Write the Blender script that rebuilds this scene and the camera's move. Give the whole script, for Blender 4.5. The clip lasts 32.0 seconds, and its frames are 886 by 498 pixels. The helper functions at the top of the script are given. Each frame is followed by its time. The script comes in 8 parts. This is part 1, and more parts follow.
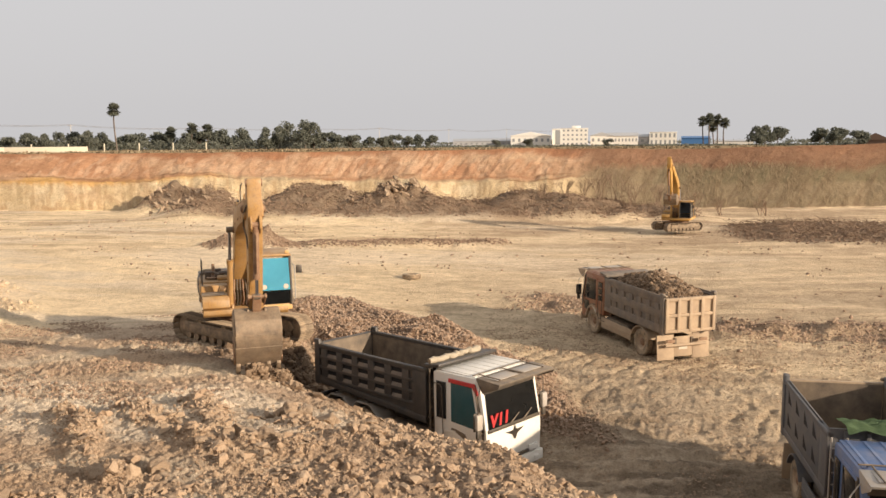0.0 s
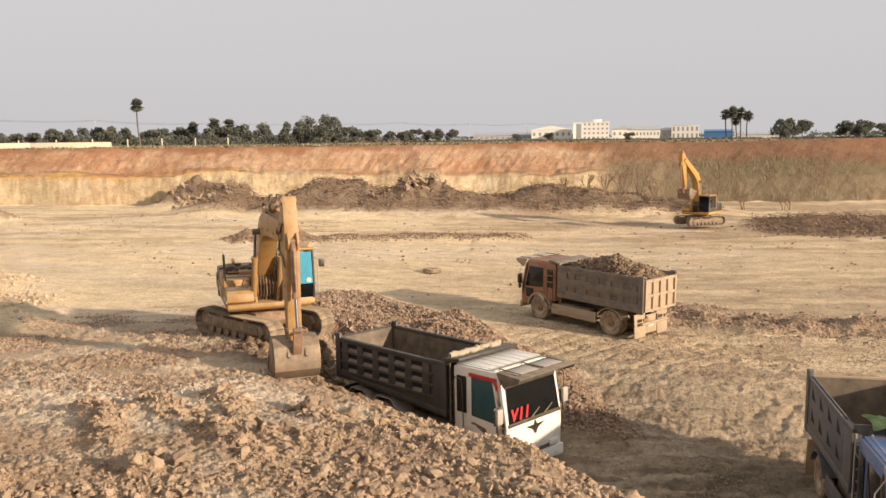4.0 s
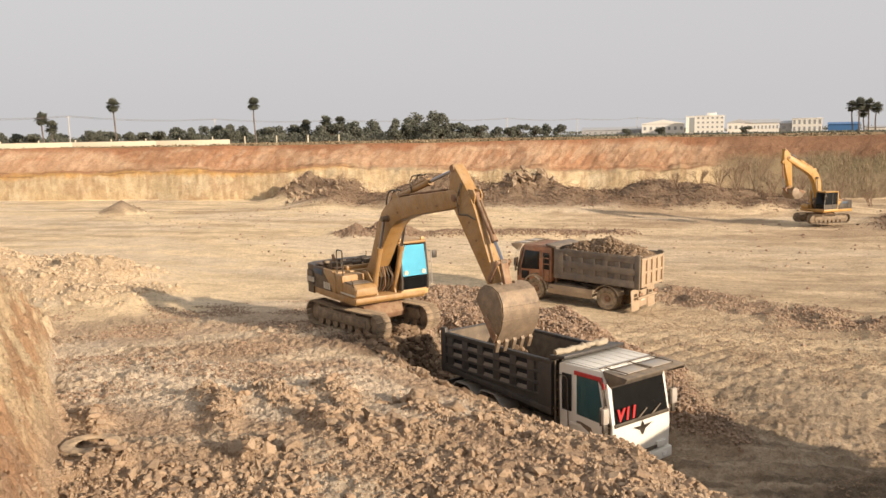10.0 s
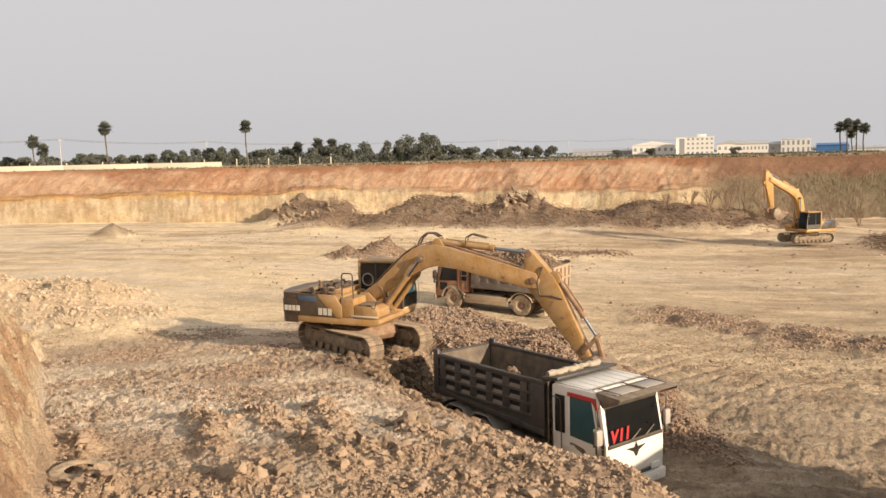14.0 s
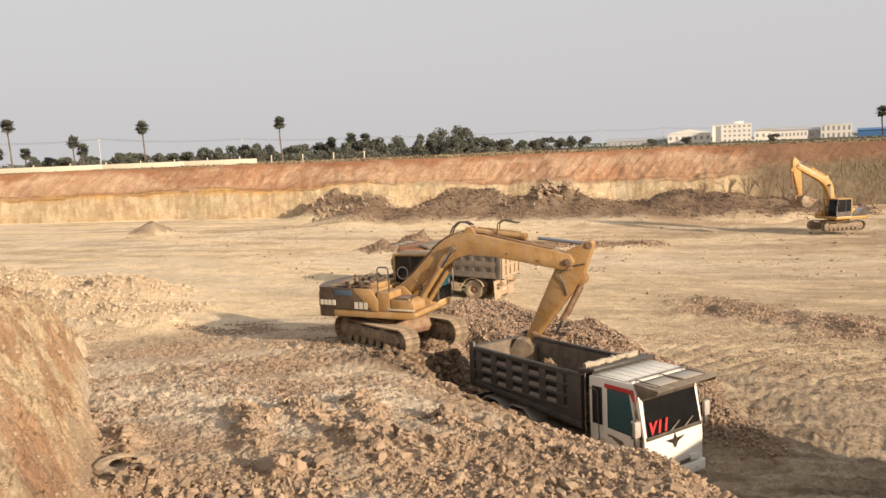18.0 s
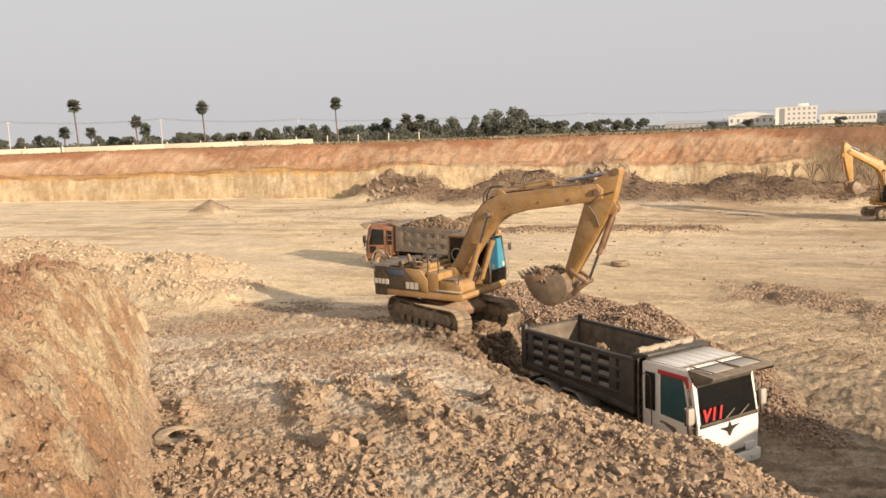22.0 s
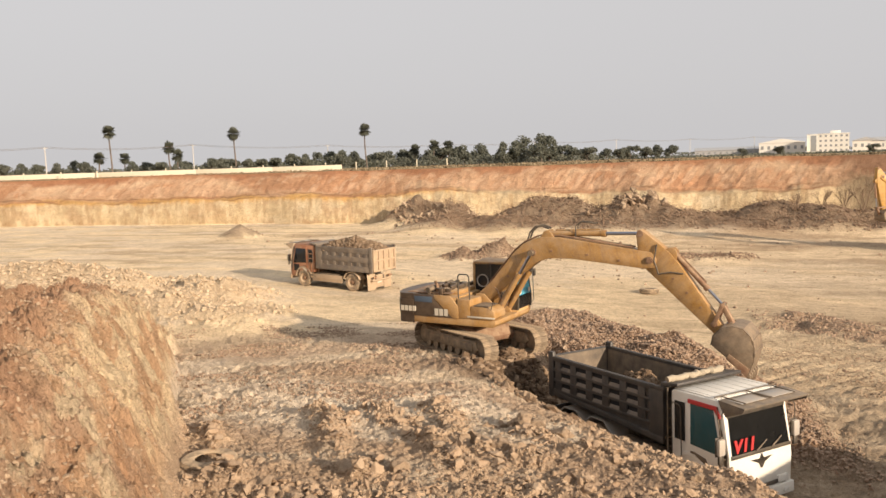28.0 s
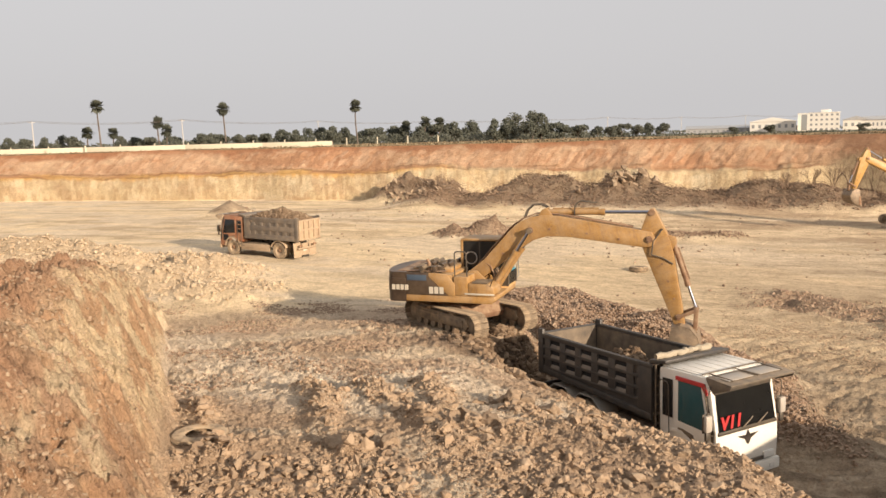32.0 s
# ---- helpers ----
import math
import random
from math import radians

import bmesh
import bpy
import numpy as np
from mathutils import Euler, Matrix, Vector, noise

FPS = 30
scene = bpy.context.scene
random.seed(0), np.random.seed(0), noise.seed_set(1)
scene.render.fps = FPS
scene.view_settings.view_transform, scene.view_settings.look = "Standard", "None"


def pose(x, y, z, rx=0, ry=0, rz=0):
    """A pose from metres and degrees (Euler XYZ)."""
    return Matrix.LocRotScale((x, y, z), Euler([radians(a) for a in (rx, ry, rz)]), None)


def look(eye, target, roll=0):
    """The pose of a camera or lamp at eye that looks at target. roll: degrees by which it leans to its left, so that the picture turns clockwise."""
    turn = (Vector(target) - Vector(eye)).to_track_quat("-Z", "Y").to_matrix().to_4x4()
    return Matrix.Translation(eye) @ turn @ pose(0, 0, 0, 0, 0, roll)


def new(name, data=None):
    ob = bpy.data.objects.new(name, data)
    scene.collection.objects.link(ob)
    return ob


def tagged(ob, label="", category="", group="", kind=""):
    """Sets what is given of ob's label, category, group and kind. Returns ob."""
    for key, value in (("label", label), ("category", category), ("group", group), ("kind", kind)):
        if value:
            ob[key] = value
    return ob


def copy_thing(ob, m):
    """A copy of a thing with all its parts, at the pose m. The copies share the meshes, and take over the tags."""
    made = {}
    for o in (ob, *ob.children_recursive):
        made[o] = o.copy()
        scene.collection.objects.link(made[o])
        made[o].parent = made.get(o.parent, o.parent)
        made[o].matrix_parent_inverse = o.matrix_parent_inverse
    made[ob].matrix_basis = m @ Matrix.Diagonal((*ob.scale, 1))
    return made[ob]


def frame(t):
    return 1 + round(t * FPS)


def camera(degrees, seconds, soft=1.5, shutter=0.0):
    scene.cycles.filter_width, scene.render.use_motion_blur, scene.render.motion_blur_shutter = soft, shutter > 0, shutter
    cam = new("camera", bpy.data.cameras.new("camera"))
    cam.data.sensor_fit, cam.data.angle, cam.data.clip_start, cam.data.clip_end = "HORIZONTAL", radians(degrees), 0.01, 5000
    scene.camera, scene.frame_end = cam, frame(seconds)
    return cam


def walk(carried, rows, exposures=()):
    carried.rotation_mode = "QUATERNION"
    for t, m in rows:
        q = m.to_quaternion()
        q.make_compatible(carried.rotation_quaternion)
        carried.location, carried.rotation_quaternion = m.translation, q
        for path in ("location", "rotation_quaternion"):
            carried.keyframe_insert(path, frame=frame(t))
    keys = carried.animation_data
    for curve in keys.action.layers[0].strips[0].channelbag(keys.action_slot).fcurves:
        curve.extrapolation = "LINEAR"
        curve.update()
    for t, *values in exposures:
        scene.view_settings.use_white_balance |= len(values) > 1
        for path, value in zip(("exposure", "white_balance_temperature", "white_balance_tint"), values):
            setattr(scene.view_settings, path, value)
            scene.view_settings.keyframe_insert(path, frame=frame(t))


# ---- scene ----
# The place: a clay pit seen from its edge. x to the right, y ahead, z up; the pit floor is near z = 0.
EYE_Z = 8.2
TURN = [
    (0, 0.00, -7.55, 0.45), (0.5, 0.02, -7.54, 0.46), (1, 0.08, -7.60, 0.46), (1.5, 0.18, -7.59, 0.48), (2, 0.29, -7.57, 0.45),
    (2.5, 0.44, -7.67, 0.46), (3, 0.62, -7.78, 0.46), (3.5, 1.04, -7.85, 0.54), (5.5, 2.51, -8.33, 0.86), (6, 3.20, -8.52, 0.92),
    (6.5, 4.44, -8.70, 1.09), (7, 6.47, -8.81, 1.17), (7.5, 8.10, -8.55, 1.10), (8, 8.58, -8.27, 1.22), (8.5, 8.79, -8.22, 1.30),
    (9, 8.81, -8.15, 1.22), (9.5, 8.79, -8.19, 1.13), (10, 8.82, -8.12, 1.08), (10.5, 8.89, -7.97, 1.11), (11, 9.01, -7.66, 1.13),
    (11.5, 9.13, -7.28, 1.15), (12, 9.17, -6.97, 1.14), (12.5, 8.97, -6.88, 1.15), (13, 8.64, -6.89, 1.19), (13.5, 8.40, -6.78, 1.20),
    (14, 8.24, -6.63, 1.26), (14.5, 8.15, -6.62, 1.21), (16.5, 8.26, -6.94, 1.30), (17, 8.47, -7.01, 1.33), (17.5, 9.15, -7.02, 1.49),
    (18, 10.53, -7.06, 2.33), (18.5, 12.38, -7.51, 3.32), (19, 12.73, -8.42, 3.64), (19.5, 12.41, -9.18, 3.67), (20, 12.79, -9.66, 3.38),
    (20.5, 12.82, -9.85, 2.91), (21, 13.19, -9.67, 2.61), (21.5, 13.62, -8.78, 2.27), (22, 14.33, -8.20, 2.02), (22.5, 15.09, -7.87, 1.84),
    (23, 16.03, -7.55, 1.65), (23.5, 16.38, -7.40, 1.56), (24, 16.07, -7.39, 1.54), (24.5, 16.13, -7.11, 1.53), (25, 16.61, -6.72, 1.70),
    (25.5, 16.89, -6.41, 1.84), (27.5, 16.46, -6.19, 1.95), (28, 16.27, -6.32, 1.89), (28.5, 16.03, -6.76, 1.97), (29, 15.89, -6.94, 1.98),
    (29.5, 15.84, -6.97, 1.96), (30, 15.76, -7.06, 1.92), (30.5, 15.79, -7.22, 1.69), (31, 15.90, -7.50, 1.52), (31.5, 15.89, -7.75, 1.49),
    (32, 15.65, -7.94, 1.55),
]
cam = camera(56.79, 32.0, soft=1.5)
walk(cam, [(t, pose(0, 0, EYE_Z, 90 + pitch, roll, yaw)) for t, yaw, pitch, roll in TURN])

# ---- sky and sun: low hazy afternoon sun from the right ----
SUN_EL, SUN_DIR = radians(16.5), Vector((0.85, -0.53, 0)).normalized()
world = bpy.data.worlds.new("sky")
scene.world = world
world.use_nodes = True
wn, wl = world.node_tree.nodes, world.node_tree.links
sky = wn.new("ShaderNodeTexSky")
sky.sky_type, sky.sun_disc, sky.sun_elevation = "NISHITA", False, SUN_EL
sky.sun_rotation = math.atan2(SUN_DIR.x, SUN_DIR.y)
sky.dust_density, sky.air_density, sky.ozone_density = 6.0, 1.0, 1.0
dull = wn.new("ShaderNodeHueSaturation")
dull.inputs["Saturation"].default_value, dull.inputs["Value"].default_value = 0.25, 0.10
haze = wn.new("ShaderNodeMix")
haze.data_type = "RGBA"
haze.inputs[0].default_value = 0.82
haze.inputs[7].default_value = (0.585, 0.570, 0.575, 1)
wl.new(sky.outputs[0], dull.inputs["Color"])
wl.new(dull.outputs[0], haze.inputs[6])
wl.new(haze.outputs[2], wn["Background"].inputs[0])
wn["Background"].inputs[1].default_value = 1.0
sun = new("sun", bpy.data.lights.new("sun", "SUN"))
sun.data.energy, sun.data.angle, sun.data.color = 5.5, radians(1.2), (1.0, 0.82, 0.63)
sun.matrix_world = look(SUN_DIR * 60 * math.cos(SUN_EL) + Vector((0, 0, 60 * math.sin(SUN_EL))), (0, 0, 0))
scene.view_settings.exposure = 0.28
# ---- materials ----
def nodes_of(name):
    m = bpy.data.materials.new(name)
    m.use_nodes = True
    t = m.node_tree
    return m, t.nodes, t.links, t.nodes["Principled BSDF"]


def noise_node(n, l, vec, scale, detail=4.0, rough=0.6):
    x = n.new("ShaderNodeTexNoise")
    x.inputs["Scale"].default_value, x.inputs["Detail"].default_value, x.inputs["Roughness"].default_value = scale, detail, rough
    l.new(vec, x.inputs["Vector"])
    return x.outputs["Fac"]


def ramp(n, l, fac, stops):
    r = n.new("ShaderNodeValToRGB")
    el = r.color_ramp.elements
    while len(el) < len(stops):
        el.new(0.5)
    for e, (p, c) in zip(el, stops):
        e.position, e.color = p, (*c, 1) if len(c) == 3 else c
    l.new(fac, r.inputs[0])
    return r.outputs[0]


def mixed(n, l, fac, a, b, how="MIX"):
    x = n.new("ShaderNodeMix")
    x.data_type, x.blend_type = "RGBA", how
    for s, v in ((0, fac), (6, a), (7, b)):
        if isinstance(v, bpy.types.NodeSocket):
            l.new(v, x.inputs[s])
        else:
            x.inputs[s].default_value = v if s == 0 else (*v, 1)
    return x.outputs[2]


def bump_to(n, l, bsdf, heights, dist=0.02, strength=0.6):
    prev = None
    for h, d in heights:
        b = n.new("ShaderNodeBump")
        b.inputs["Strength"].default_value, b.inputs["Distance"].default_value = strength, d
        l.new(h, b.inputs["Height"])
        if prev is not None:
            l.new(prev, b.inputs["Normal"])
        prev = b.outputs[0]
    l.new(prev, bsdf.inputs["Normal"])


DUST = (0.50, 0.37, 0.235)


def painted(name, col, col2=None, dirt=0.35, rough=0.5, metal=0.0, scale=2.5, dust=DUST, bump=0.004, rust=0.0):
    """Worn, dusty paint or metal: a broad stain, fine scratches and dust that settles in patches."""
    m, n, l, b = nodes_of(name)
    co = n.new("ShaderNodeTexCoord").outputs["Object"]
    big = noise_node(n, l, co, scale, 5, 0.65)
    fine = noise_node(n, l, co, scale * 14, 3, 0.7)
    base = mixed(n, l, ramp(n, l, fine, [(0.35, (0, 0, 0)), (0.7, (1, 1, 1))]), col, col2 or tuple(c * 0.72 for c in col))
    if rust:
        # rust and grease that run down from seams and pins
        st = n.new("ShaderNodeMapping")
        st.inputs["Scale"].default_value = (2.6, 2.6, 0.5)
        l.new(co, st.inputs["Vector"])
        run = noise_node(n, l, st.outputs[0], 2.2, 6, 0.75)
        chip = noise_node(n, l, co, 9.0, 5, 0.75)
        base = mixed(n, l, ramp(n, l, run, [(0.50, (0, 0, 0)), (0.72, (rust, rust, rust))]), base, (0.135, 0.062, 0.026))
        base = mixed(n, l, ramp(n, l, chip, [(0.64, (0, 0, 0)), (0.68, (0.8, 0.8, 0.8))]), base, (0.085, 0.05, 0.035))
    up = n.new("ShaderNodeSeparateXYZ")
    l.new(n.new("ShaderNodeNewGeometry").outputs["Normal"], up.inputs[0])
    lie = n.new("ShaderNodeMath")
    lie.operation, lie.use_clamp = "MULTIPLY_ADD", True
    l.new(up.outputs[2], lie.inputs[0])
    lie.inputs[1].default_value, lie.inputs[2].default_value = dirt * 0.5, dirt * 0.5
    spot = n.new("ShaderNodeMath")
    spot.operation, spot.use_clamp = "MULTIPLY", True
    l.new(ramp(n, l, big, [(0.30, (0.15, 0.15, 0.15)), (0.68, (1, 1, 1))]), spot.inputs[0])
    add = n.new("ShaderNodeMath")
    add.operation = "ADD"
    l.new(lie.outputs[0], add.inputs[0])
    add.inputs[1].default_value = dirt * 0.55
    l.new(add.outputs[0], spot.inputs[1])
    l.new(mixed(n, l, spot.outputs[0], base, dust), b.inputs["Base Color"])
    b.inputs["Metallic"].default_value = metal
    b.inputs["Roughness"].default_value = rough
    bump_to(n, l, b, [(fine, bump), (big, bump * 2)], strength=0.4)
    return m


def earth(name, stops, scale=1.2, bump=0.05, rough=0.95, by_piece=0.55):
    """Soil, rock or leaf stuff: colour varied by the piece and by grain."""
    m, n, l, b = nodes_of(name)
    geo = n.new("ShaderNodeNewGeometry")
    pos = n.new("ShaderNodeTexCoord").outputs["Object"]
    a, f = noise_node(n, l, pos, scale, 5, 0.65), noise_node(n, l, pos, scale * 9, 4, 0.7)
    mix = n.new("ShaderNodeMath")
    mix.operation = "MULTIPLY_ADD"
    l.new(geo.outputs["Random Per Island"], mix.inputs[0])
    mix.inputs[1].default_value = by_piece
    half = n.new("ShaderNodeMath")
    half.operation = "MULTIPLY"
    half.inputs[1].default_value = 1.05 - by_piece
    l.new(a, half.inputs[0])
    l.new(half.outputs[0], mix.inputs[2])
    col = ramp(n, l, mix.outputs[0], stops)
    col = mixed(n, l, 0.5, col, ramp(n, l, f, [(0.3, (0.45, 0.45, 0.45)), (0.7, (1, 1, 1))]), "MULTIPLY")
    l.new(col, b.inputs["Base Color"])
    b.inputs["Roughness"].default_value = rough
    b.inputs["Specular IOR Level"].default_value = 0.15
    bump_to(n, l, b, [(f, bump * 0.3), (a, bump)], strength=0.8)
    return m


def leafy(*args):
    """Leaf stuff that lets part of the light through."""
    m = earth(*args)
    n, l = m.node_tree.nodes, m.node_tree.links
    b, out = n["Principled BSDF"], n["Material Output"]
    thin, mix = n.new("ShaderNodeBsdfTranslucent"), n.new("ShaderNodeMixShader")
    l.new(b.inputs["Base Color"].links[0].from_socket, thin.inputs["Color"])
    mix.inputs[0].default_value = 0.4
    l.new(b.outputs[0], mix.inputs[1])
    l.new(thin.outputs[0], mix.inputs[2])
    l.new(mix.outputs[0], out.inputs["Surface"])
    return m


def plain(name, col, rough=0.5, metal=0.0, glow=0.0):
    m, n, l, b = nodes_of(name)
    co = n.new("ShaderNodeTexCoord").outputs["Object"]
    f = noise_node(n, l, co, 6.0, 5, 0.7)
    l.new(mixed(n, l, f, tuple(c * 0.82 for c in col), tuple(min(1, c * 1.1) for c in col)), b.inputs["Base Color"])
    b.inputs["Roughness"].default_value, b.inputs["Metallic"].default_value = rough, metal
    return m


def glass(name, col, rough=0.06):
    m, n, l, b = nodes_of(name)
    co = n.new("ShaderNodeTexCoord").outputs["Object"]
    f = noise_node(n, l, co, 3.0, 4, 0.6)
    l.new(mixed(n, l, f, col, tuple(min(1, c * 1.25 + 0.01) for c in col)), b.inputs["Base Color"])
    b.inputs["Roughness"].default_value = rough
    b.inputs["Specular IOR Level"].default_value = 0.35
    return m


M = {}
M["yellow"] = painted("yellow_paint", (0.40, 0.205, 0.036), (0.24, 0.115, 0.028), 0.42, 0.52, rust=0.75)
M["fresh_yellow"] = painted("bright_yellow_paint", (0.48, 0.255, 0.032), (0.33, 0.165, 0.025), 0.28, 0.5, rust=0.5)
M["pale_yellow"] = painted("faded_yellow_paint", (0.66, 0.38, 0.12), (0.52, 0.28, 0.08), 0.45, 0.5)
M["brown_band"] = painted("dark_brown_paint", (0.036, 0.020, 0.013), None, 0.15, 0.45)
M["black"] = painted("black_paint", (0.022, 0.021, 0.020), None, 0.16, 0.5)
M["dark_steel"] = painted("dark_steel", (0.055, 0.050, 0.046), None, 0.40, 0.6, 0.3)
M["track"] = painted("dusty_track_steel", (0.075, 0.06, 0.048), None, 0.62, 0.8, 0.1, 3.0)
M["rust"] = painted("rusty_steel", (0.20, 0.085, 0.040), (0.11, 0.05, 0.03), 0.45, 0.8, 0.1, 4.0)
M["visor_grey"] = painted("dusty_dark_visor", (0.11, 0.095, 0.08), (0.07, 0.06, 0.05), 0.32, 0.6)
M["worn_steel"] = painted("worn_bucket_steel", (0.15, 0.115, 0.085), (0.075, 0.055, 0.042), 0.46, 0.6, 0.25, 3.0, rust=0.6)
M["chrome"] = plain("polished_rod", (0.34, 0.36, 0.42), 0.28, 1.0)
# near-black that stands in for the shade inside the bed pockets
M["hollow"] = plain("painted_pocket_shade", (0.012, 0.012, 0.013), 0.9)
M["rubber"] = painted("dusty_rubber", (0.040, 0.037, 0.034), None, 0.85, 0.9, 0.0, 5.0)
M["hose"] = painted("black_hose", (0.02, 0.02, 0.02), None, 0.25, 0.6)
M["white"] = painted("white_cab_paint", (0.80, 0.765, 0.69), (0.72, 0.69, 0.62), 0.13, 0.35)
M["grey_white"] = painted("grey_metal", (0.40, 0.39, 0.37), None, 0.40, 0.5)
M["bed_black"] = painted("black_tipper_body", (0.028, 0.029, 0.031), (0.042, 0.042, 0.043), 0.09, 0.48)
M["bed_grey"] = painted("grey_tipper_body", (0.105, 0.096, 0.090), (0.07, 0.064, 0.058), 0.28, 0.6, rust=0.3)
M["bed_slate"] = painted("slate_tipper_body", (0.075, 0.088, 0.105), (0.055, 0.064, 0.078), 0.17, 0.6)
M["bed_in"] = painted("scoured_bed_floor", (0.075, 0.06, 0.048), (0.05, 0.042, 0.036), 0.32, 0.7)
M["gate"] = painted("dusty_tailgate", (0.34, 0.25, 0.17), (0.26, 0.19, 0.13), 0.6, 0.75)
M["orange"] = painted("orange_cab_paint", (0.30, 0.085, 0.030), (0.19, 0.06, 0.028), 0.42, 0.5, rust=0.4)
M["blue"] = painted("blue_cab_paint", (0.035, 0.14, 0.36), (0.03, 0.11, 0.28), 0.22, 0.4)
M["red"] = plain("red_paint", (0.50, 0.035, 0.035), 0.5)
M["glass"] = glass("dark_glass", (0.010, 0.011, 0.012))
M["teal_glass"] = glass("tinted_side_glass", (0.018, 0.068, 0.078))
M["sun_film"] = glass("blue_reflective_film", (0.17, 0.62, 0.82), 0.22)
M["sun_film"].node_tree.nodes["Principled BSDF"].inputs["Metallic"].default_value = 0.45
M["mirror"] = plain("mirror", (0.8, 0.8, 0.8), 0.05, 1.0)
M["lamp"] = plain("lamp_lens", (0.75, 0.72, 0.66), 0.2)
M["bar_white"] = plain("pale_lettering", (0.56, 0.50, 0.40), 0.6)
M["bar_blue"] = plain("faded_blue_panel", (0.06, 0.085, 0.12), 0.6)
M["tarp"] = earth("rolled_tarpaulin", [(0.2, (0.30, 0.24, 0.17)), (0.8, (0.46, 0.39, 0.29))], 3.0, 0.02)
M["green_tarp"] = earth("green_tarpaulin", [(0.2, (0.13, 0.20, 0.095)), (0.8, (0.24, 0.33, 0.17))], 3.0, 0.01)
M["clod"] = earth("clay_clods", [(0.15, (0.35, 0.242, 0.158)), (0.5, (0.44, 0.315, 0.21)), (0.85, (0.52, 0.395, 0.275))], 7.0, 0.045, 0.95, 0.3)
M["pale_clod"] = earth("pale_clay_clods", [(0.15, (0.44, 0.33, 0.22)), (0.5, (0.56, 0.43, 0.29)), (0.85, (0.66, 0.52, 0.37))], 4.0, 0.05, 0.95, 0.4)
M["gravel"] = earth("broken_laterite", [(0.15, (0.24, 0.158, 0.108)), (0.5, (0.36, 0.25, 0.172)), (0.85, (0.47, 0.36, 0.26))], 2.5, 0.04, 0.95, 0.4)
M["rock"] = earth("pale_rock", [(0.15, (0.22, 0.15, 0.10)), (0.5, (0.38, 0.28, 0.19)), (0.85, (0.54, 0.42, 0.30))], 1.0, 0.08)
M["dark_rock"] = earth("dark_debris", [(0.15, (0.20, 0.13, 0.088)), (0.5, (0.28, 0.19, 0.13)), (0.85, (0.37, 0.27, 0.19))], 1.0, 0.06, 0.95, 0.3)
M["load"] = earth("dug_earth", [(0.15, (0.13, 0.085, 0.055)), (0.5, (0.24, 0.165, 0.105)), (0.85, (0.38, 0.28, 0.19))], 2.5, 0.06)
# leaf and frond colours lifted towards grey, with distance haze painted in
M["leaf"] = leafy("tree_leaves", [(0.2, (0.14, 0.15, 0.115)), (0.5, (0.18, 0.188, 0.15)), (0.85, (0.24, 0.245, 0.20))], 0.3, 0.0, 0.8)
M["palm_leaf"] = leafy("palm_fronds", [(0.2, (0.13, 0.14, 0.105)), (0.85, (0.22, 0.225, 0.175))], 0.5, 0.0, 0.7)
M["bark"] = earth("bark", [(0.2, (0.10, 0.08, 0.065)), (0.8, (0.22, 0.18, 0.15))], 1.5, 0.03)
M["twig"] = earth("dry_twigs", [(0.2, (0.18, 0.12, 0.08)), (0.8, (0.36, 0.26, 0.18))], 1.5, 0.0)
M["grass"] = earth("dry_scrub", [(0.2, (0.19, 0.145, 0.09)), (0.8, (0.34, 0.27, 0.175))], 0.8, 0.0)
M["wall_white"] = plain("white_render", (0.78, 0.75, 0.68), 0.8)
M["roof_grey"] = plain("grey_metal_roof", (0.42, 0.42, 0.42), 0.6)
M["shed_blue"] = plain("blue_metal_sheet", (0.06, 0.17, 0.38), 0.5)
M["dark_pane"] = plain("dark_window", (0.30, 0.31, 0.31), 0.25)
M["concrete"] = plain("pale_concrete", (0.70, 0.62, 0.47), 0.85)
M["pole"] = plain("concrete_pole", (0.50, 0.47, 0.43), 0.85)
M["thatch"] = plain("rust_brown_thatch", (0.17, 0.11, 0.08), 0.9)
# ---- the ground: pit floor, digging bench, banks, far wall and plain in one sheet ----
rs = np.random.RandomState(7)
TAB = rs.rand(6, 256, 256)


def vnoise(x, y, k=0):
    xi, yi = np.floor(x).astype(int), np.floor(y).astype(int)
    fx, fy = x - xi, y - yi
    fx, fy = fx * fx * (3 - 2 * fx), fy * fy * (3 - 2 * fy)
    t = TAB[k % 6]
    a, b = t[xi % 256, yi % 256], t[(xi + 1) % 256, yi % 256]
    c, d = t[xi % 256, (yi + 1) % 256], t[(xi + 1) % 256, (yi + 1) % 256]
    return (a + (b - a) * fx) * (1 - fy) + (c + (d - c) * fx) * fy - 0.5


def fbm(x, y, octaves=4, k=0, gain=0.5):
    s, amp, f = 0, 1.0, 1.0
    for o in range(octaves):
        s = s + amp * vnoise(x * f + 17.3 * o, y * f + 5.1 * o, k + o)
        amp, f = amp * gain, f * 2.03
    return s


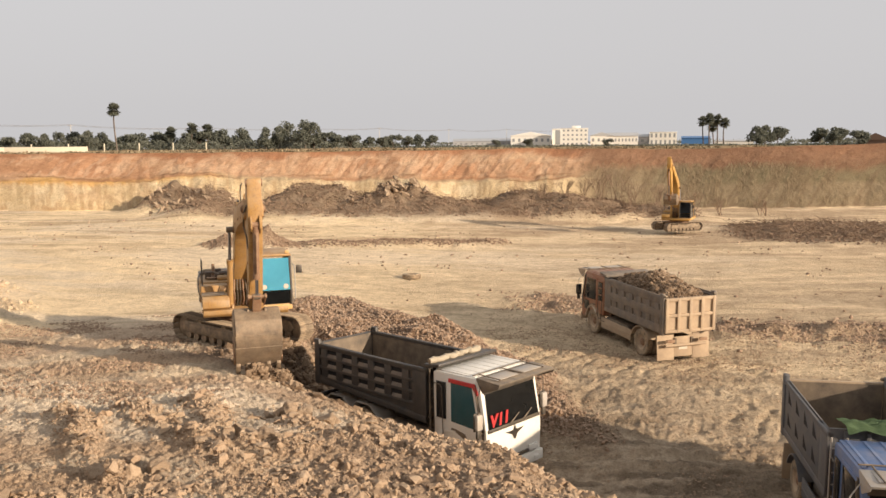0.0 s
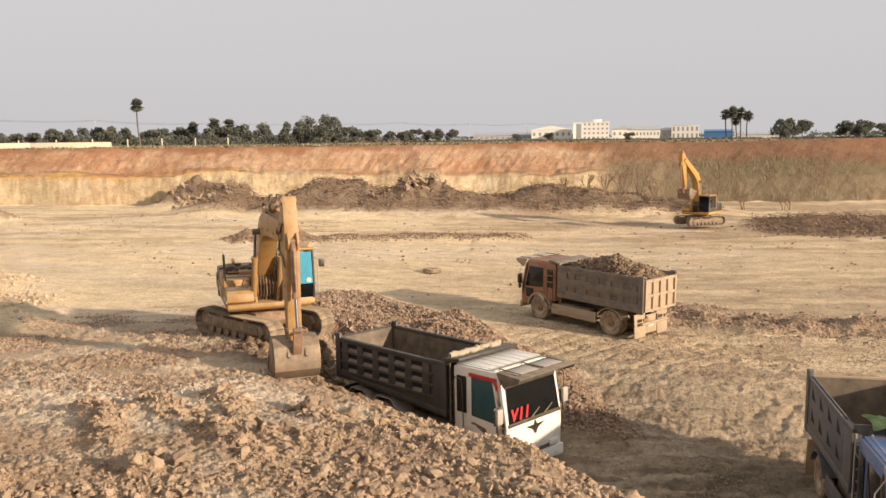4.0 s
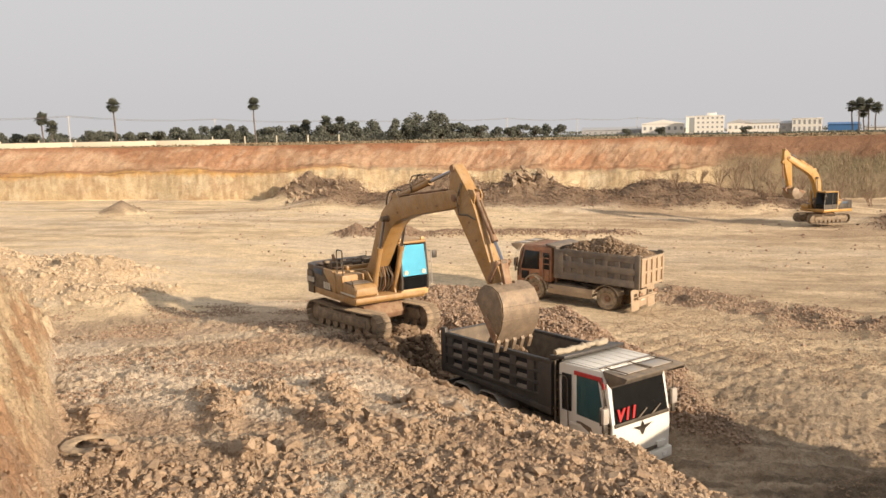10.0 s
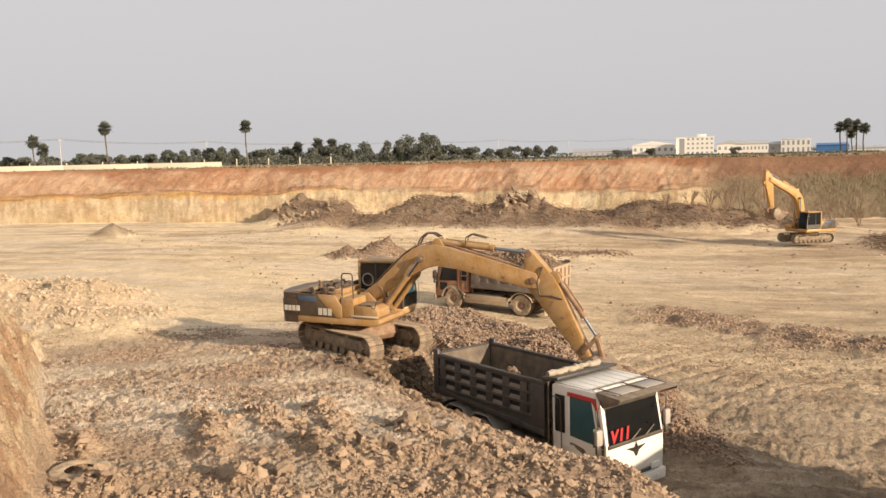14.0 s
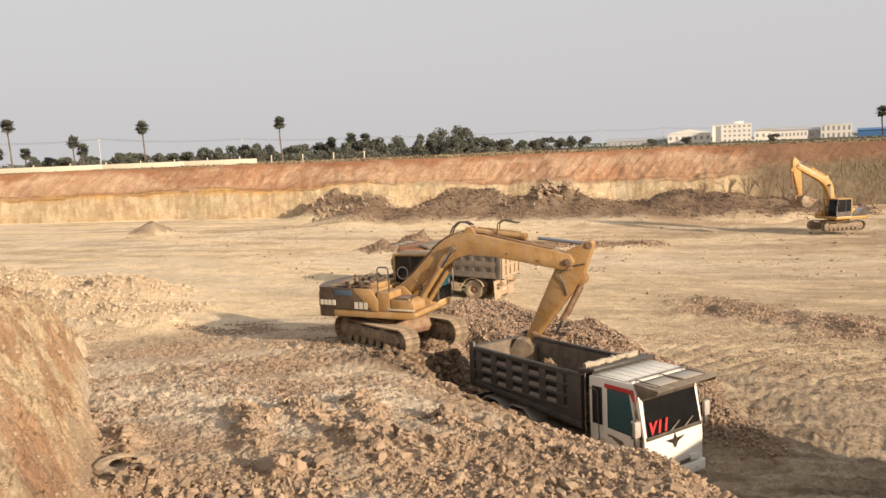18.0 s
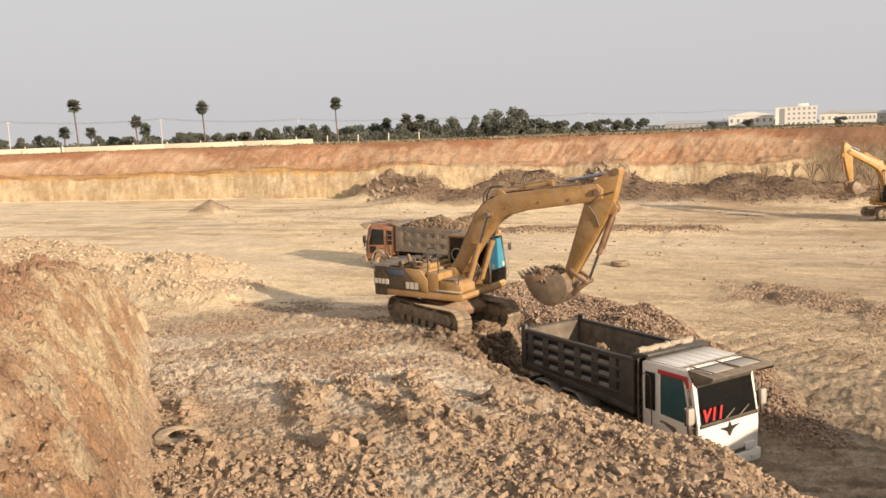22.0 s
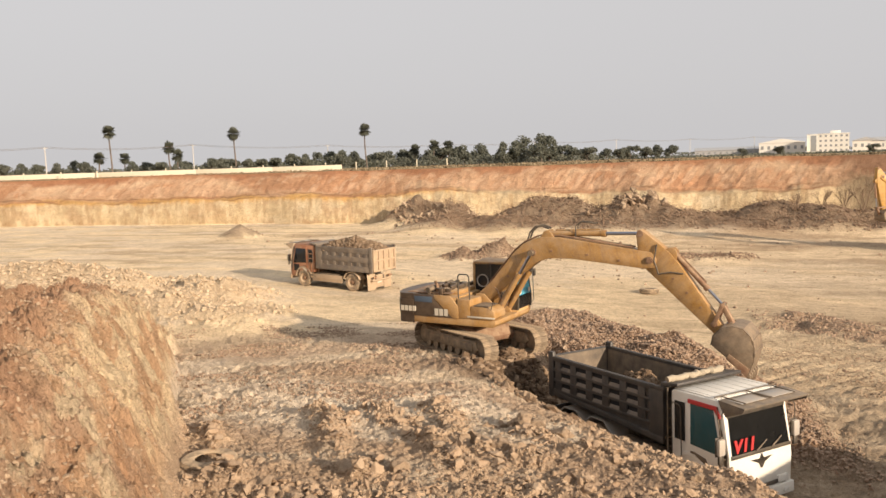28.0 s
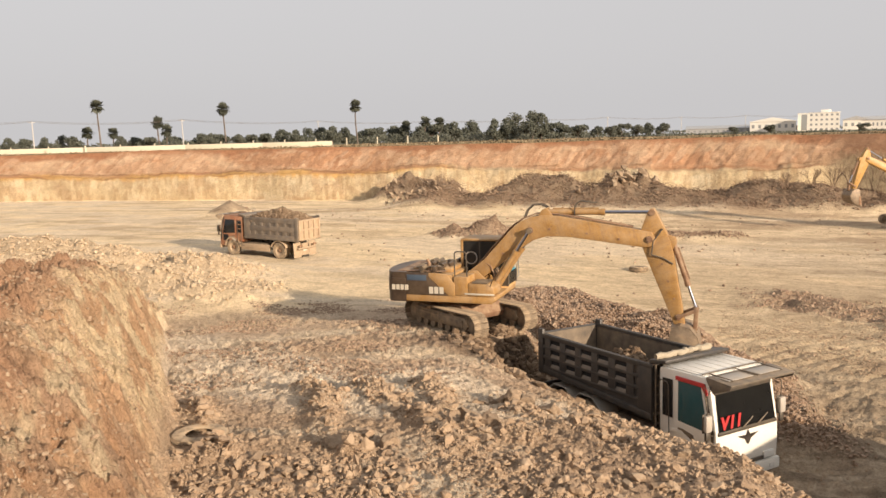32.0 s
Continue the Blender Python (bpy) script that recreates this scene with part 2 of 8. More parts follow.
def clods(x, y, cell, k, dens):
    """Relief of half-buried lumps, one to a cell at most."""
    wx, wy = x + 0.7 * cell * vnoise(x * 1.9 / cell, y * 1.9 / cell, k + 1), y + 0.7 * cell * vnoise(x * 1.9 / cell + 40, y * 1.9 / cell, k + 2)
    wx, wy = wx + 0.3 * cell * vnoise(x * 5.1 / cell, y * 5.1 / cell, k + 3), wy + 0.3 * cell * vnoise(x * 5.1 / cell + 9, y * 5.1 / cell, k + 4)
    ix, iy = np.floor(wx / cell).astype(int), np.floor(wy / cell).astype(int)
    out = np.zeros(np.shape(x))
    for dx in (-1, 0, 1):
        for dy in (-1, 0, 1):
            cx, cy = ix + dx, iy + dy
            jx, jy, jr = TAB[k % 6][cx % 256, cy % 256], TAB[(k + 1) % 6][cx % 256, cy % 256], TAB[(k + 2) % 6][cx % 256, cy % 256]
            on = TAB[(k + 3) % 6][cx % 256, cy % 256] < dens
            R = cell * (0.22 + 0.42 * jr)
            ex, ey = (wx / cell - cx - jx) * cell / R, (wy / cell - cy - jy) * cell / R
            ex, ey = ex * (0.8 + 0.4 * jy), ey * (1.2 - 0.4 * jx)
            d2 = ex * ex + ey * ey + 0.6 * (jr - 0.5) * ex * ey
            out = np.maximum(out, np.where(on & (d2 < 1), 0.78 * R * np.sqrt(np.maximum(1 - d2, 0)), 0))
    return out


def smooth(a, b, x):
    t = np.clip((x - a) / (b - a), 0, 1)
    return t * t * (3 - 2 * t)


def seg_dist(x, y, pts):
    """Distance to a polyline."""
    best = np.full(np.shape(x), 1e9)
    for (ax, ay), (bx, by) in zip(pts[:-1], pts[1:]):
        dx, dy = bx - ax, by - ay
        s = np.clip(((x - ax) * dx + (y - ay) * dy) / (dx * dx + dy * dy), 0, 1)
        best = np.minimum(best, np.hypot(x - ax - s * dx, y - ay - s * dy))
    return best


# the parked tipper's slot: u along its heading, v to its left
SLOT_X, SLOT_Y, SLOT_H = 1.0, 23.07, radians(-43.84)
SLOT_Z = -1.1


def slot_uv(x, y):
    c, s = math.cos(SLOT_H), math.sin(SLOT_H)
    return (x - SLOT_X) * c + (y - SLOT_Y) * s, -(x - SLOT_X) * s + (y - SLOT_Y) * c


def floor_z(x, y):
    return -0.4 - 0.022 * np.clip(x - 5, -40, 10) * smooth(130, 60, y)


def zones(x, y):
    """Weights of the kinds of ground."""
    r = np.hypot(x, y)
    u, v = slot_uv(x, y)
    edge = np.interp(u, [-14, -12, -10, -8.8, -7.6, -6, 0, 5, 8, 12, 20], [3.5, 1.4, 0.2, -0.6, -3.2, -3.75, -3.6, -4.4, -4.8, -5.0, -5.4])
    wob = 0.55 * fbm(x * 0.55, y * 0.55, 3, 1)
    bench = smooth(edge + 2.1, edge - 0.1, v + wob)
    bench = bench * smooth(-21, -13, np.degrees(np.arctan2(-x, np.maximum(y, 0.01))))
    # the cut bank: d metres to the left of its foot, which runs straight away
    bank_az = np.degrees(np.arctan2(-x, y))
    d = r * np.sin(np.radians(np.clip(bank_az - 35.0, -80, 80))) + 0.35 * fbm(x * 0.3, y * 0.3, 3, 2) + 0.14 * fbm(x * 1.4, y * 1.4, 3, 4)
    bank = np.clip(d / np.interp(r, [8, 15, 25, 35], [2.7, 2.6, 1.8, 1.3]), 0, 1) * smooth(43, 33, r) * smooth(-10, 2, y)
    ridge_a = np.interp(u, [-22, -18, -13, -8, -2, 3, 6.5, 9], [0, 0.4, 0.62, 0.85, 0.74, 0.2, 0.02, 0])
    far = np.interp(u, [-22, -18, -12, -8, -5, -2, 0, 3, 7], [8, 9.6, 9.8, 8.6, 8.0, 6.4, 5.6, 4.8, 4.2]) + 1.6 * fbm(x * 0.35, y * 0.35, 4, 3)
    ridge = ridge_a * smooth(1.6, 3.4, v) * smooth(far + 0.5, far - 2.2, v)
    heap = np.maximum(np.exp(-(seg_dist(x, y, [(-26.0, 41.0), (-36, 43.5), (-50, 46)]) / 3.6) ** 2), 0.75 * np.exp(-(seg_dist(x, y, [(-22.5, 36.5), (-30, 38), (-40, 40)]) / 3.6) ** 2))
    strip = np.exp(-(seg_dist(x, y, [(5.8, 42.5), (9.5, 39), (14, 36.5), (27, 35)]) / 2.5) ** 2)
    heap2 = np.exp(-(seg_dist(x, y, [(-17.0, 63.5), (-14.5, 64)]) / 1.7) ** 2) + 0.42 * np.exp(-(seg_dist(x, y, [(-14, 64), (-3, 66), (4, 68)]) / 2.3) ** 2)
    cone = np.clip(1 - np.hypot(x + 47.2, y - 80.5) / 2.7, 0, 1)
    return r, u, v, bench, bank, ridge, heap, strip, heap2, cone


BENCH_A = ([0, 3, 6, 8, 10, 12, 14, 15, 16, 18, 22, 30], [5.9, 5.75, 4.2, 3.0, 2.4, 2.25, 2.15, 2.06, 1.88, 1.1, -0.4, -0.5])
BENCH_B = ([0, 3, 6, 8, 10, 13, 16, 18, 20, 22, 24, 28, 32, 40], [5.9, 5.75, 4.2, 3.0, 2.5, 2.35, 2.1, 1.78, 1.32, 0.92, 0.75, 0.8, 0.7, 0.0])
BENCH_R = ([0, 3, 6, 8, 10, 13, 16, 18, 20, 22, 25, 28, 32, 37, 43, 500], [5.9, 5.75, 4.2, 3.0, 2.55, 2.42, 2.28, 2.12, 1.9, 1.66, 1.4, 1.18, 0.84, 0.4, 0.0, 0.0])


RUTS = [[(9.5, 29), (8.9, 32.2), (5.8, 37.7), (-0.2, 41.2), (-14, 46.4), (-25, 49.8), (-48, 57)], [(12, 24), (9.5, 34), (3, 43), (-12, 50), (-50, 64)], [(30, 46), (12, 52), (-8, 57), (-40, 68)], [(34, 58), (10, 61), (-30, 74)]]


BERMS = [[(-8.9, 18.6), (-6.6, 14.9), (-5.6, 13.6)], [(-7.4, 18.6), (-5.3, 16.4), (-4.0, 14.6)], [(-6.3, 19.8), (-4.5, 16.6), (-3.4, 15.6), (-2.2, 14.9)], [(-11.2, 17.0), (-9.3, 14.4), (-8.2, 13.0)], [(-3.9, 18.4), (-2.0, 16.6), (0.2, 14.9)]]


def clod_zones(x, y):
    """Weights of the clod-strewn edge of the bench and of the berms that a blade left on it."""
    r, az = np.hypot(x, y), np.degrees(np.arctan2(-x, y))
    dense = smooth(15.6, 13.4, r + 1.6 * fbm(x * 0.35, y * 0.35, 3, 2) - 0.06 * (az - 15))
    berm = np.zeros(np.shape(x))
    wx, wy = x + 0.5 * fbm(x * 0.8, y * 0.8, 3, 3), y + 0.5 * fbm(x * 0.8 + 7, y * 0.8, 3, 1)
    for q_ in BERMS:
        berm = np.maximum(berm, np.exp(-(seg_dist(wx, wy, q_) / 0.42) ** 2))
    berm = berm * smooth(-0.34, 0.0, fbm(x * 0.7, y * 0.7, 3, 5))
    u, v = slot_uv(x, y)
    edge = np.interp(u, [-12, -8.8, -6, 0, 5, 8, 12], [1.4, -0.6, -3.9, -3.9, -4.7, -4.8, -5.0])
    lip = np.exp(-((edge - v - 0.25 + 0.5 * fbm(x * 0.5, y * 0.5, 3, 1)) / 0.5) ** 2) * smooth(24, 20, r)
    return dense, berm, lip


def height(x, y):
    r, u, v, bench, bank, ridge, heap, strip, heap2, cone = zones(x, y)
    z = floor_z(x, y)
    lane = np.exp(-((u + 2) / np.where(u > -2, 9.0, 6.0)) ** 2) * np.exp(-(v / 5.0) ** 2)
    z = z + (SLOT_Z - z) * np.clip(lane * 1.5, 0, 1)
    z = z + (-0.92 - z) * smooth(6.0, 2.6, seg_dist(x, y, [(10.4, 21.5), (8.9, 13.5)]))
    az_ = np.degrees(np.arctan2(-x, y))
    w1, w2 = np.clip((az_ + 2.5) / 10.1, 0, 1), np.clip((az_ - 7.6) / 9.0, 0, 1)
    top = np.interp(r, *BENCH_A) * (1 - w1) + np.interp(r, *BENCH_B) * w1
    top = np.maximum(top * (1 - w2) + np.interp(r, *BENCH_R) * w2, 0)
    top = top - np.interp(az_, [-16, -7.2, -4.8, -2.5], [1.3, 0.5, 0.06, 0.0]) * smooth(12, 16, r)
    left_of = smooth(0, 1, bench)
    z = z + (np.maximum(top, z) - z) * left_of * smooth(47, 36, r)
    # clods at the bench's edge, berms, and lanes pressed by a bulldozer's cleats
    rough = left_of * smooth(40, 24, r)
    dense, berm, lip = clod_zones(x, y)
    lump = smooth(-0.2, 0.3, fbm(x * 0.45, y * 0.7, 3, 2))
    heavy = np.clip(dense * (0.25 + 0.75 * lump) + 1.0 * berm + 0.8 * lip, 0, 1)
    z = z + rough * (0.12 * fbm(x * 0.55, y * 0.55, 3, 0) + 0.06 * fbm(x * 2.2, y * 2.2, 3, 1) + 0.07 * fbm(x * 6, y * 6, 4, 5, 0.7))
    z = z + rough * dense * (0.12 * fbm(x * 1.1 + 9, y * 0.9, 3, 2) + 0.04 * fbm(x * 6.0, y * 6.0, 3, 3))
    z = z + rough * berm * (0.13 + 0.26 * fbm(x * 1.4, y * 1.4, 3, 2)) + rough * lip * 0.13
    z = z + rough * heavy * (0.26 * clods(x, y, 0.34, 1, 0.35) + 0.55 * clods(x, y, 0.17, 2, 0.6) + 0.75 * clods(x, y, 0.10, 4, 0.65) + 0.07 * fbm(x * 4.5, y * 4.5, 4, 2, 0.7))
    z = z + rough * (1 - heavy) * smooth(26, 18, r) * 0.6 * clods(x, y, 0.15, 3, 0.10 + 0.35 * lump)
    along, across = 0.62 * x - 0.78 * y, 0.78 * x + 0.62 * y
    lane = smooth(-0.1, 0.15, fbm(across * 0.9, along * 0.12, 3, 4)) * (1 - heavy) * smooth(25, 20, r)
    wave = 0.5 + 0.5 * np.sin(2 * math.pi * (along + 0.12 * fbm(x * 1.3, y * 1.3, 3, 2)) / 0.27)
    z = z - rough * lane * 0.10 * wave ** 2 * smooth(-0.25, 0.1, fbm(x * 1.7, y * 1.7, 3, 3))
    # the pale lane of crossed track prints
    print_lane = rough * (1 - heavy) * smooth(3.0, 1.8, seg_dist(x, y, [(-4.0, 19.0), (-9.5, 19.4), (-14, 22.0), (-18, 24)]))
    turn_ = 0.5 + 0.5 * np.sin(2 * math.pi * (0.35 * x + 0.94 * y + 0.25 * fbm(x * 0.9, y * 0.9, 3, 1)) / 0.42)
    z = z - print_lane * 0.11 * turn_ ** 3 * smooth(-0.2, 0.1, fbm(x * 1.3 + 5, y * 1.3, 3, 4))
    mid = left_of * smooth(20, 24, r) * smooth(42, 34, r)
    z = z + mid * (0.15 * fbm(x * 3.2, y * 4.6, 4, 5, 0.7) * smooth(-0.2, 0.15, fbm(x * 0.3, y * 0.45, 4, 1)) + 0.07 * fbm(x * 1.2, y * 2.0, 4, 3) + 0.45 * clods(x, y, 0.2, 3, 0.10 + 0.4 * lump))
    # the cut bank: a raked, crumbling slope with rills that run down it
    rise = np.interp(r, [0, 6, 9, 12, 18, 25, 31, 40], [1.0, 2.0, 2.8, 3.1, 3.5, 3.3, 2.7, 1.0]) * (1 - (1 - bank) ** 1.7)
    face = smooth(0.0, 0.15, bank)
    rill = np.abs(fbm(r * 1.5 + 1.4 * bank, bank * 1.2 + r * 0.1, 4, 1, 0.6))
    z = z + rise + face * (0.45 * fbm(x * 0.45, y * 0.45, 3, 3) + 0.26 * fbm(x * 1.5, y * 1.5, 3, 4) + 0.20 * fbm(x * 4.0, y * 4.0, 4, 5, 0.7) - 0.22 * rill + 0.06 * fbm(x * 9, y * 9, 3, 1) + 0.5 * clods(x, y, 0.4, 1, 0.25) + 0.7 * clods(x, y, 0.2, 3, 0.45) + 0.7 * clods(x, y, 0.11, 2, 0.5))
    # spoil ridges
    z = z + ridge * (1 + 0.5 * fbm(x * 0.9, y * 0.9, 3, 2)) * smooth(1.2, 0.0, left_of * smooth(34, 28, r)) + smooth(0.05, 0.3, ridge) * (0.7 * clods(x, y, 0.22, 3, 0.6) + 0.08 * fbm(x * 3, y * 3, 3, 2))
    z = z + 1.65 * heap * (0.8 + 0.9 * fbm(x * 0.35, y * 0.35, 4, 3)) + heap * 0.8 * clods(x, y, 0.6, 2, 0.6)
    z = z + strip * (0.22 + 0.5 * fbm(x * 0.8, y * 0.8, 3, 4))
    z = z + heap2 * (0.8 + 0.9 * fbm(x * 0.5, y * 0.5, 3, 5)) + cone * 1.4
    # long ruts and undulation of the floor
    fl = (1 - left_of) * smooth(11, 15, r)
    z = z + fl * (0.10 * fbm(x * 0.08, y * 0.12, 3, 1) + 0.045 * fbm(x * 0.5 + y * 0.2, y * 1.4, 3, 2) + 0.03 * fbm(x * 2, y * 3.5, 3, 3) + smooth(40, 24, r) * (0.07 * fbm(x * 2.6, y * 2.6, 3, 1) + 0.05 * fbm(x * 7, y * 7, 2, 2) + 0.5 * clods(x, y, 0.17, 2, 0.4 * smooth(-0.1, 0.25, fbm(x * 0.5, y * 0.5, 3, 5)))) + smooth(45, 24, r) * 0.05 * np.abs(fbm(x * 0.9 + y * 0.9, (x - y) * 0.25, 3, 4)) * 2)
    # ground churned by turning wheels: arcs and crumbs
    churn = fl * smooth(44, 30, r) * smooth(-6, 2, x)
    arc = np.hypot(x - 15.5, y - 21.5) + 0.5 * fbm(x * 0.6, y * 0.6, 3, 2)
    z = z - churn * 0.08 * (0.5 + 0.5 * np.sin(2 * math.pi * arc / 0.8)) ** 4 * smooth(0.0, 0.2, fbm(x * 0.4 + 3, y * 0.4, 3, 1))
    z = z + churn * (0.06 * fbm(x * 1.3 + y * 0.5, y * 4.5, 4, 5, 0.72) + 0.4 * clods(x, y, 0.14, 1, 0.35 * smooth(-0.1, 0.2, fbm(x * 0.6, y * 0.6, 3, 2))))
    # wheel lines pressed across the mouth of the loading slot
    mouth = fl * np.exp(-((u - 5) / 6.5) ** 2) * np.exp(-((v - 1) / 5.5) ** 2)
    z = z + mouth * (0.22 * fbm(x * 0.45 + y * 0.1, y * 2.6 + x * 0.3, 3, 2) + 0.07 * fbm(x * 1.4, y * 6.5 + x * 0.6, 3, 4) + 0.5 * clods(x, y, 0.13, 3, 0.25))
    rut = np.minimum.reduce([np.abs(seg_dist(x, y, q_) - 0.95) for q_ in RUTS])
    z = z - 0.03 * smooth(0.30, 0.05, rut) * smooth(-0.15, 0.15, fbm(x * 0.2, y * 0.2, 3, 5)) * fl
    # debris along the foot of the far wall
    d1 = np.exp(-((y - 91 - 0.02 * x) / 5.5) ** 2) * smooth(-34, -24, x) * smooth(32, 23, x)
    d2 = np.exp(-(seg_dist(x, y, [(-33, 98), (-28, 98)]) / 3.2) ** 2)
    d3 = np.exp(-(seg_dist(x, y, [(-7, 92), (-4, 92)]) / 3.0) ** 2)
    d4 = np.exp(-(seg_dist(x, y, [(9, 93), (13, 93)]) / 4.0) ** 2)
    d5 = np.exp(-(seg_dist(x, y, [(32, 74), (40, 71), (60, 66)]) / 6.0) ** 2)
    d7 = np.exp(-(seg_dist(x, y, [(33, 80), (40, 79), (62, 74)]) / 4.0) ** 2)
    d6 = np.exp(-(seg_dist(x, y, [(-16, 93), (-12, 93)]) / 2.8) ** 2)
    z = z + d1 * (1.75 + 1.7 * fbm(x * 0.22, y * 0.3, 4, 1)) + d2 * 3.3 * (0.9 + 0.7 * fbm(x * 0.4, y * 0.4, 3, 2))
    z = z + d3 * 2.0 * (0.9 + 0.9 * fbm(x * 0.5, y * 0.5, 3, 3)) + d4 * 1.2 + d7 * 0.5 * (0.8 + 2.0 * fbm(x * 0.35, y * 0.5, 4, 2)) + d5 * 0.45 * (1 + 1.4 * fbm(x * 0.4, y * 0.5, 3, 4)) + d6 * 1.9
    deb = np.clip(d1 + 1.8 * d2 + d3 + d4 + d5 + d6 + (0.75 + 0.8 * fbm(x * 0.2, y * 0.3, 3, 1)) * d7, 0, 1)
    hole = np.exp(-(np.hypot(np.maximum(np.abs(u + 7.6) - 0.6, 0), np.maximum(np.abs(v + 0.4) - 1.6, 0)) / 0.9) ** 2)
    z = z + hole * (0.35 * fbm(x * 1.5, y * 1.5, 3, 4) + 0.8 * clods(x, y, 0.35, 2, 0.6))
    # edge of the pit on the camera's side
    right = smooth(2.5, -1.5, y + 1.0 + 0.8 * fbm(x * 0.3, y * 0.3, 3, 2)) * (1 - left_of) * (x > -5)
    behind = np.maximum(smooth(2, -5, y), smooth(60, 78, np.degrees(np.arctan2(-x, y))) * (x < 0) * (r > 3))
    lip = 6.3 + 0.35 * fbm(x * 0.2, y * 0.2, 3, 4)
    near_r = np.interp(r, [0, 3, 6, 9, 11], [5.9, 5.65, 4.0, 1.0, -2.0])
    z = np.maximum(z, np.where(x > -5, np.minimum(near_r, 5.9) + 0.15 * fbm(x, y, 3, 1), -9))
    z = z + (lip - z) * np.clip(np.maximum(right * smooth(11, 14, r), behind), 0, 1)
    z = z + (5.75 - z) * smooth(5.0, 2.6, r) + 0.8 * smooth(2.3, 1.2, r)
    return z, deb


AZ = np.radians(np.concatenate([np.linspace(-180, -60, 25)[:-1], np.linspace(-60, -31, 30)[:-1], np.linspace(-31, 50, 900), np.linspace(50, 90, 30)[1:], np.linspace(90, 180, 20)[1:]]))
R_FLOOR = np.concatenate([np.geomspace(0.02, 3.5, 22)[:-1], np.linspace(3.5, 6, 50)[:-1], np.linspace(6, 17, 250)[:-1], EYE_Z / np.tan(np.radians(np.linspace(25.75, 4.6, 330)))])
S_WALL = np.linspace(0, 1, 56)[1:]
R_PLAIN = np.concatenate([np.linspace(0.6, 8, 8), np.geomspace(10, 4000, 36)])


def wall_foot(az):
    return np.minimum(102 / np.maximum(np.cos(az), 0.35), 190) + 2.6 * fbm(np.degrees(az) * 0.13, az * 0, 3, 2) + 0.08 * fbm(np.degrees(az) * 0.7, az * 0, 3, 4)


foot = wall_foot(AZ)
scale = foot / R_FLOOR[-1]
grid_r = R_FLOOR[:, None] * (1 + (scale[None, :] - 1) * smooth(14, 90, R_FLOOR)[:, None])
X, Y = -np.sin(AZ)[None, :] * grid_r, np.cos(AZ)[None, :] * grid_r
Z, DEB = height(X, Y)
# the cut face: a steep pale lower face, a narrow shelf and a raked red slope above it
deg = np.degrees(AZ)
hz, sw = Z[-1], S_WALL[:, None]
gully = fbm(deg * 1.1, sw * 3.5, 4, 1) + 0.7 * fbm(deg * 5.0 + sw * 3, sw * 7, 3, 2)
rake = 0.25 * fbm(deg * 2.6 + sw * 9, sw * 4.0 + deg * 0.2, 3, 3) + 0.6 * fbm(deg * 6 + sw * 16, sw * 3, 2, 4)
shelf = 0.49 + 0.06 * fbm(deg * 0.35, deg * 0, 4, 5) + 0.012 * fbm(deg * 2.5, deg * 0, 3, 2)
low = sw < shelf
prof_z = sw
prof_r = np.where(low, 2.4 * (sw / shelf) ** 1.6, 2.4 + 1.6 * smooth(0, 0.05, sw - shelf) + 7.5 * (sw - shelf) / (1 - shelf))
green = smooth(-7.5, -11, deg)[None, :] * smooth(-60, -40, deg)[None, :]
prof_r = prof_r * (1 - green) + green * (9.5 * sw)
rel = np.where(low, -0.11 * gully, 0.30 * rake * smooth(0, 0.15, sw - shelf)) * smooth(1.0, 0.9, sw) * (1 - 0.55 * green)
wr = foot[None, :] + prof_r + rel
rim = 6.85 + 0.28 * fbm(deg * 0.2, deg * 0, 4, 1) + 0.5 * smooth(-16, -28, deg) * smooth(-90, -60, deg)
wz = hz[None, :] + (rim - hz)[None, :] * prof_z + 0.18 * fbm(deg * 2.2, sw * 14, 4, 2) * smooth(1, 0.9, sw)
pr = wr[-1][None, :] + R_PLAIN[:, None]
px_, py_ = -np.sin(AZ)[None, :] * pr, np.cos(AZ)[None, :] * pr
pz = -0.0068 * R_PLAIN[:, None] + rim[None, :] + (6.85 - rim)[None, :] * smooth(0, 40, R_PLAIN)[:, None] + 0.16 * fbm(px_ * 0.12, py_ * 0.12, 3, 3) * smooth(400, 100, R_PLAIN)[:, None]
X = np.concatenate([X, -np.sin(AZ)[None, :] * wr, px_])
Y = np.concatenate([Y, np.cos(AZ)[None, :] * wr, py_])
Z = np.concatenate([Z, wz, pz])
n_f, n_w, n_p = len(R_FLOOR), len(S_WALL), len(R_PLAIN)


def ground_z(x, y):
    return float(height(np.array([x], float), np.array([y], float))[0][0])


# soil colours by the kind of ground; some shade and light is painted in too
def blend(c, w, col):
    return c + (np.array(col) - c) * np.clip(w, 0, 1)[..., None]


r, u, v, bench, bank, ridge, heap, strip, heap2, cone = zones(X[:n_f], Y[:n_f])
xf, yf = X[:n_f], Y[:n_f]
C = np.ones((*xf.shape, 3)) * np.array((0.80, 0.635, 0.43))
C = blend(C, smooth(6, -12, X[:n_f]) * smooth(24, 34, r), (0.92, 0.735, 0.485))
C = blend(C, 0.8 * smooth(0.0, 0.3, fbm(xf * 0.09, yf * 0.2, 4, 2)), (0.86, 0.71, 0.52))
C = blend(C, 0.6 * smooth(0.05, 0.35, fbm(xf * 0.16, yf * 0.7, 4, 4)) * smooth(62, 40, r), (0.56, 0.43, 0.28))
C = blend(C, 0.55 * smooth(0.05, 0.25, fbm(xf * 0.13, yf * 0.65 + 40, 4, 3)) * smooth(58, 72, r), (0.46, 0.32, 0.20))
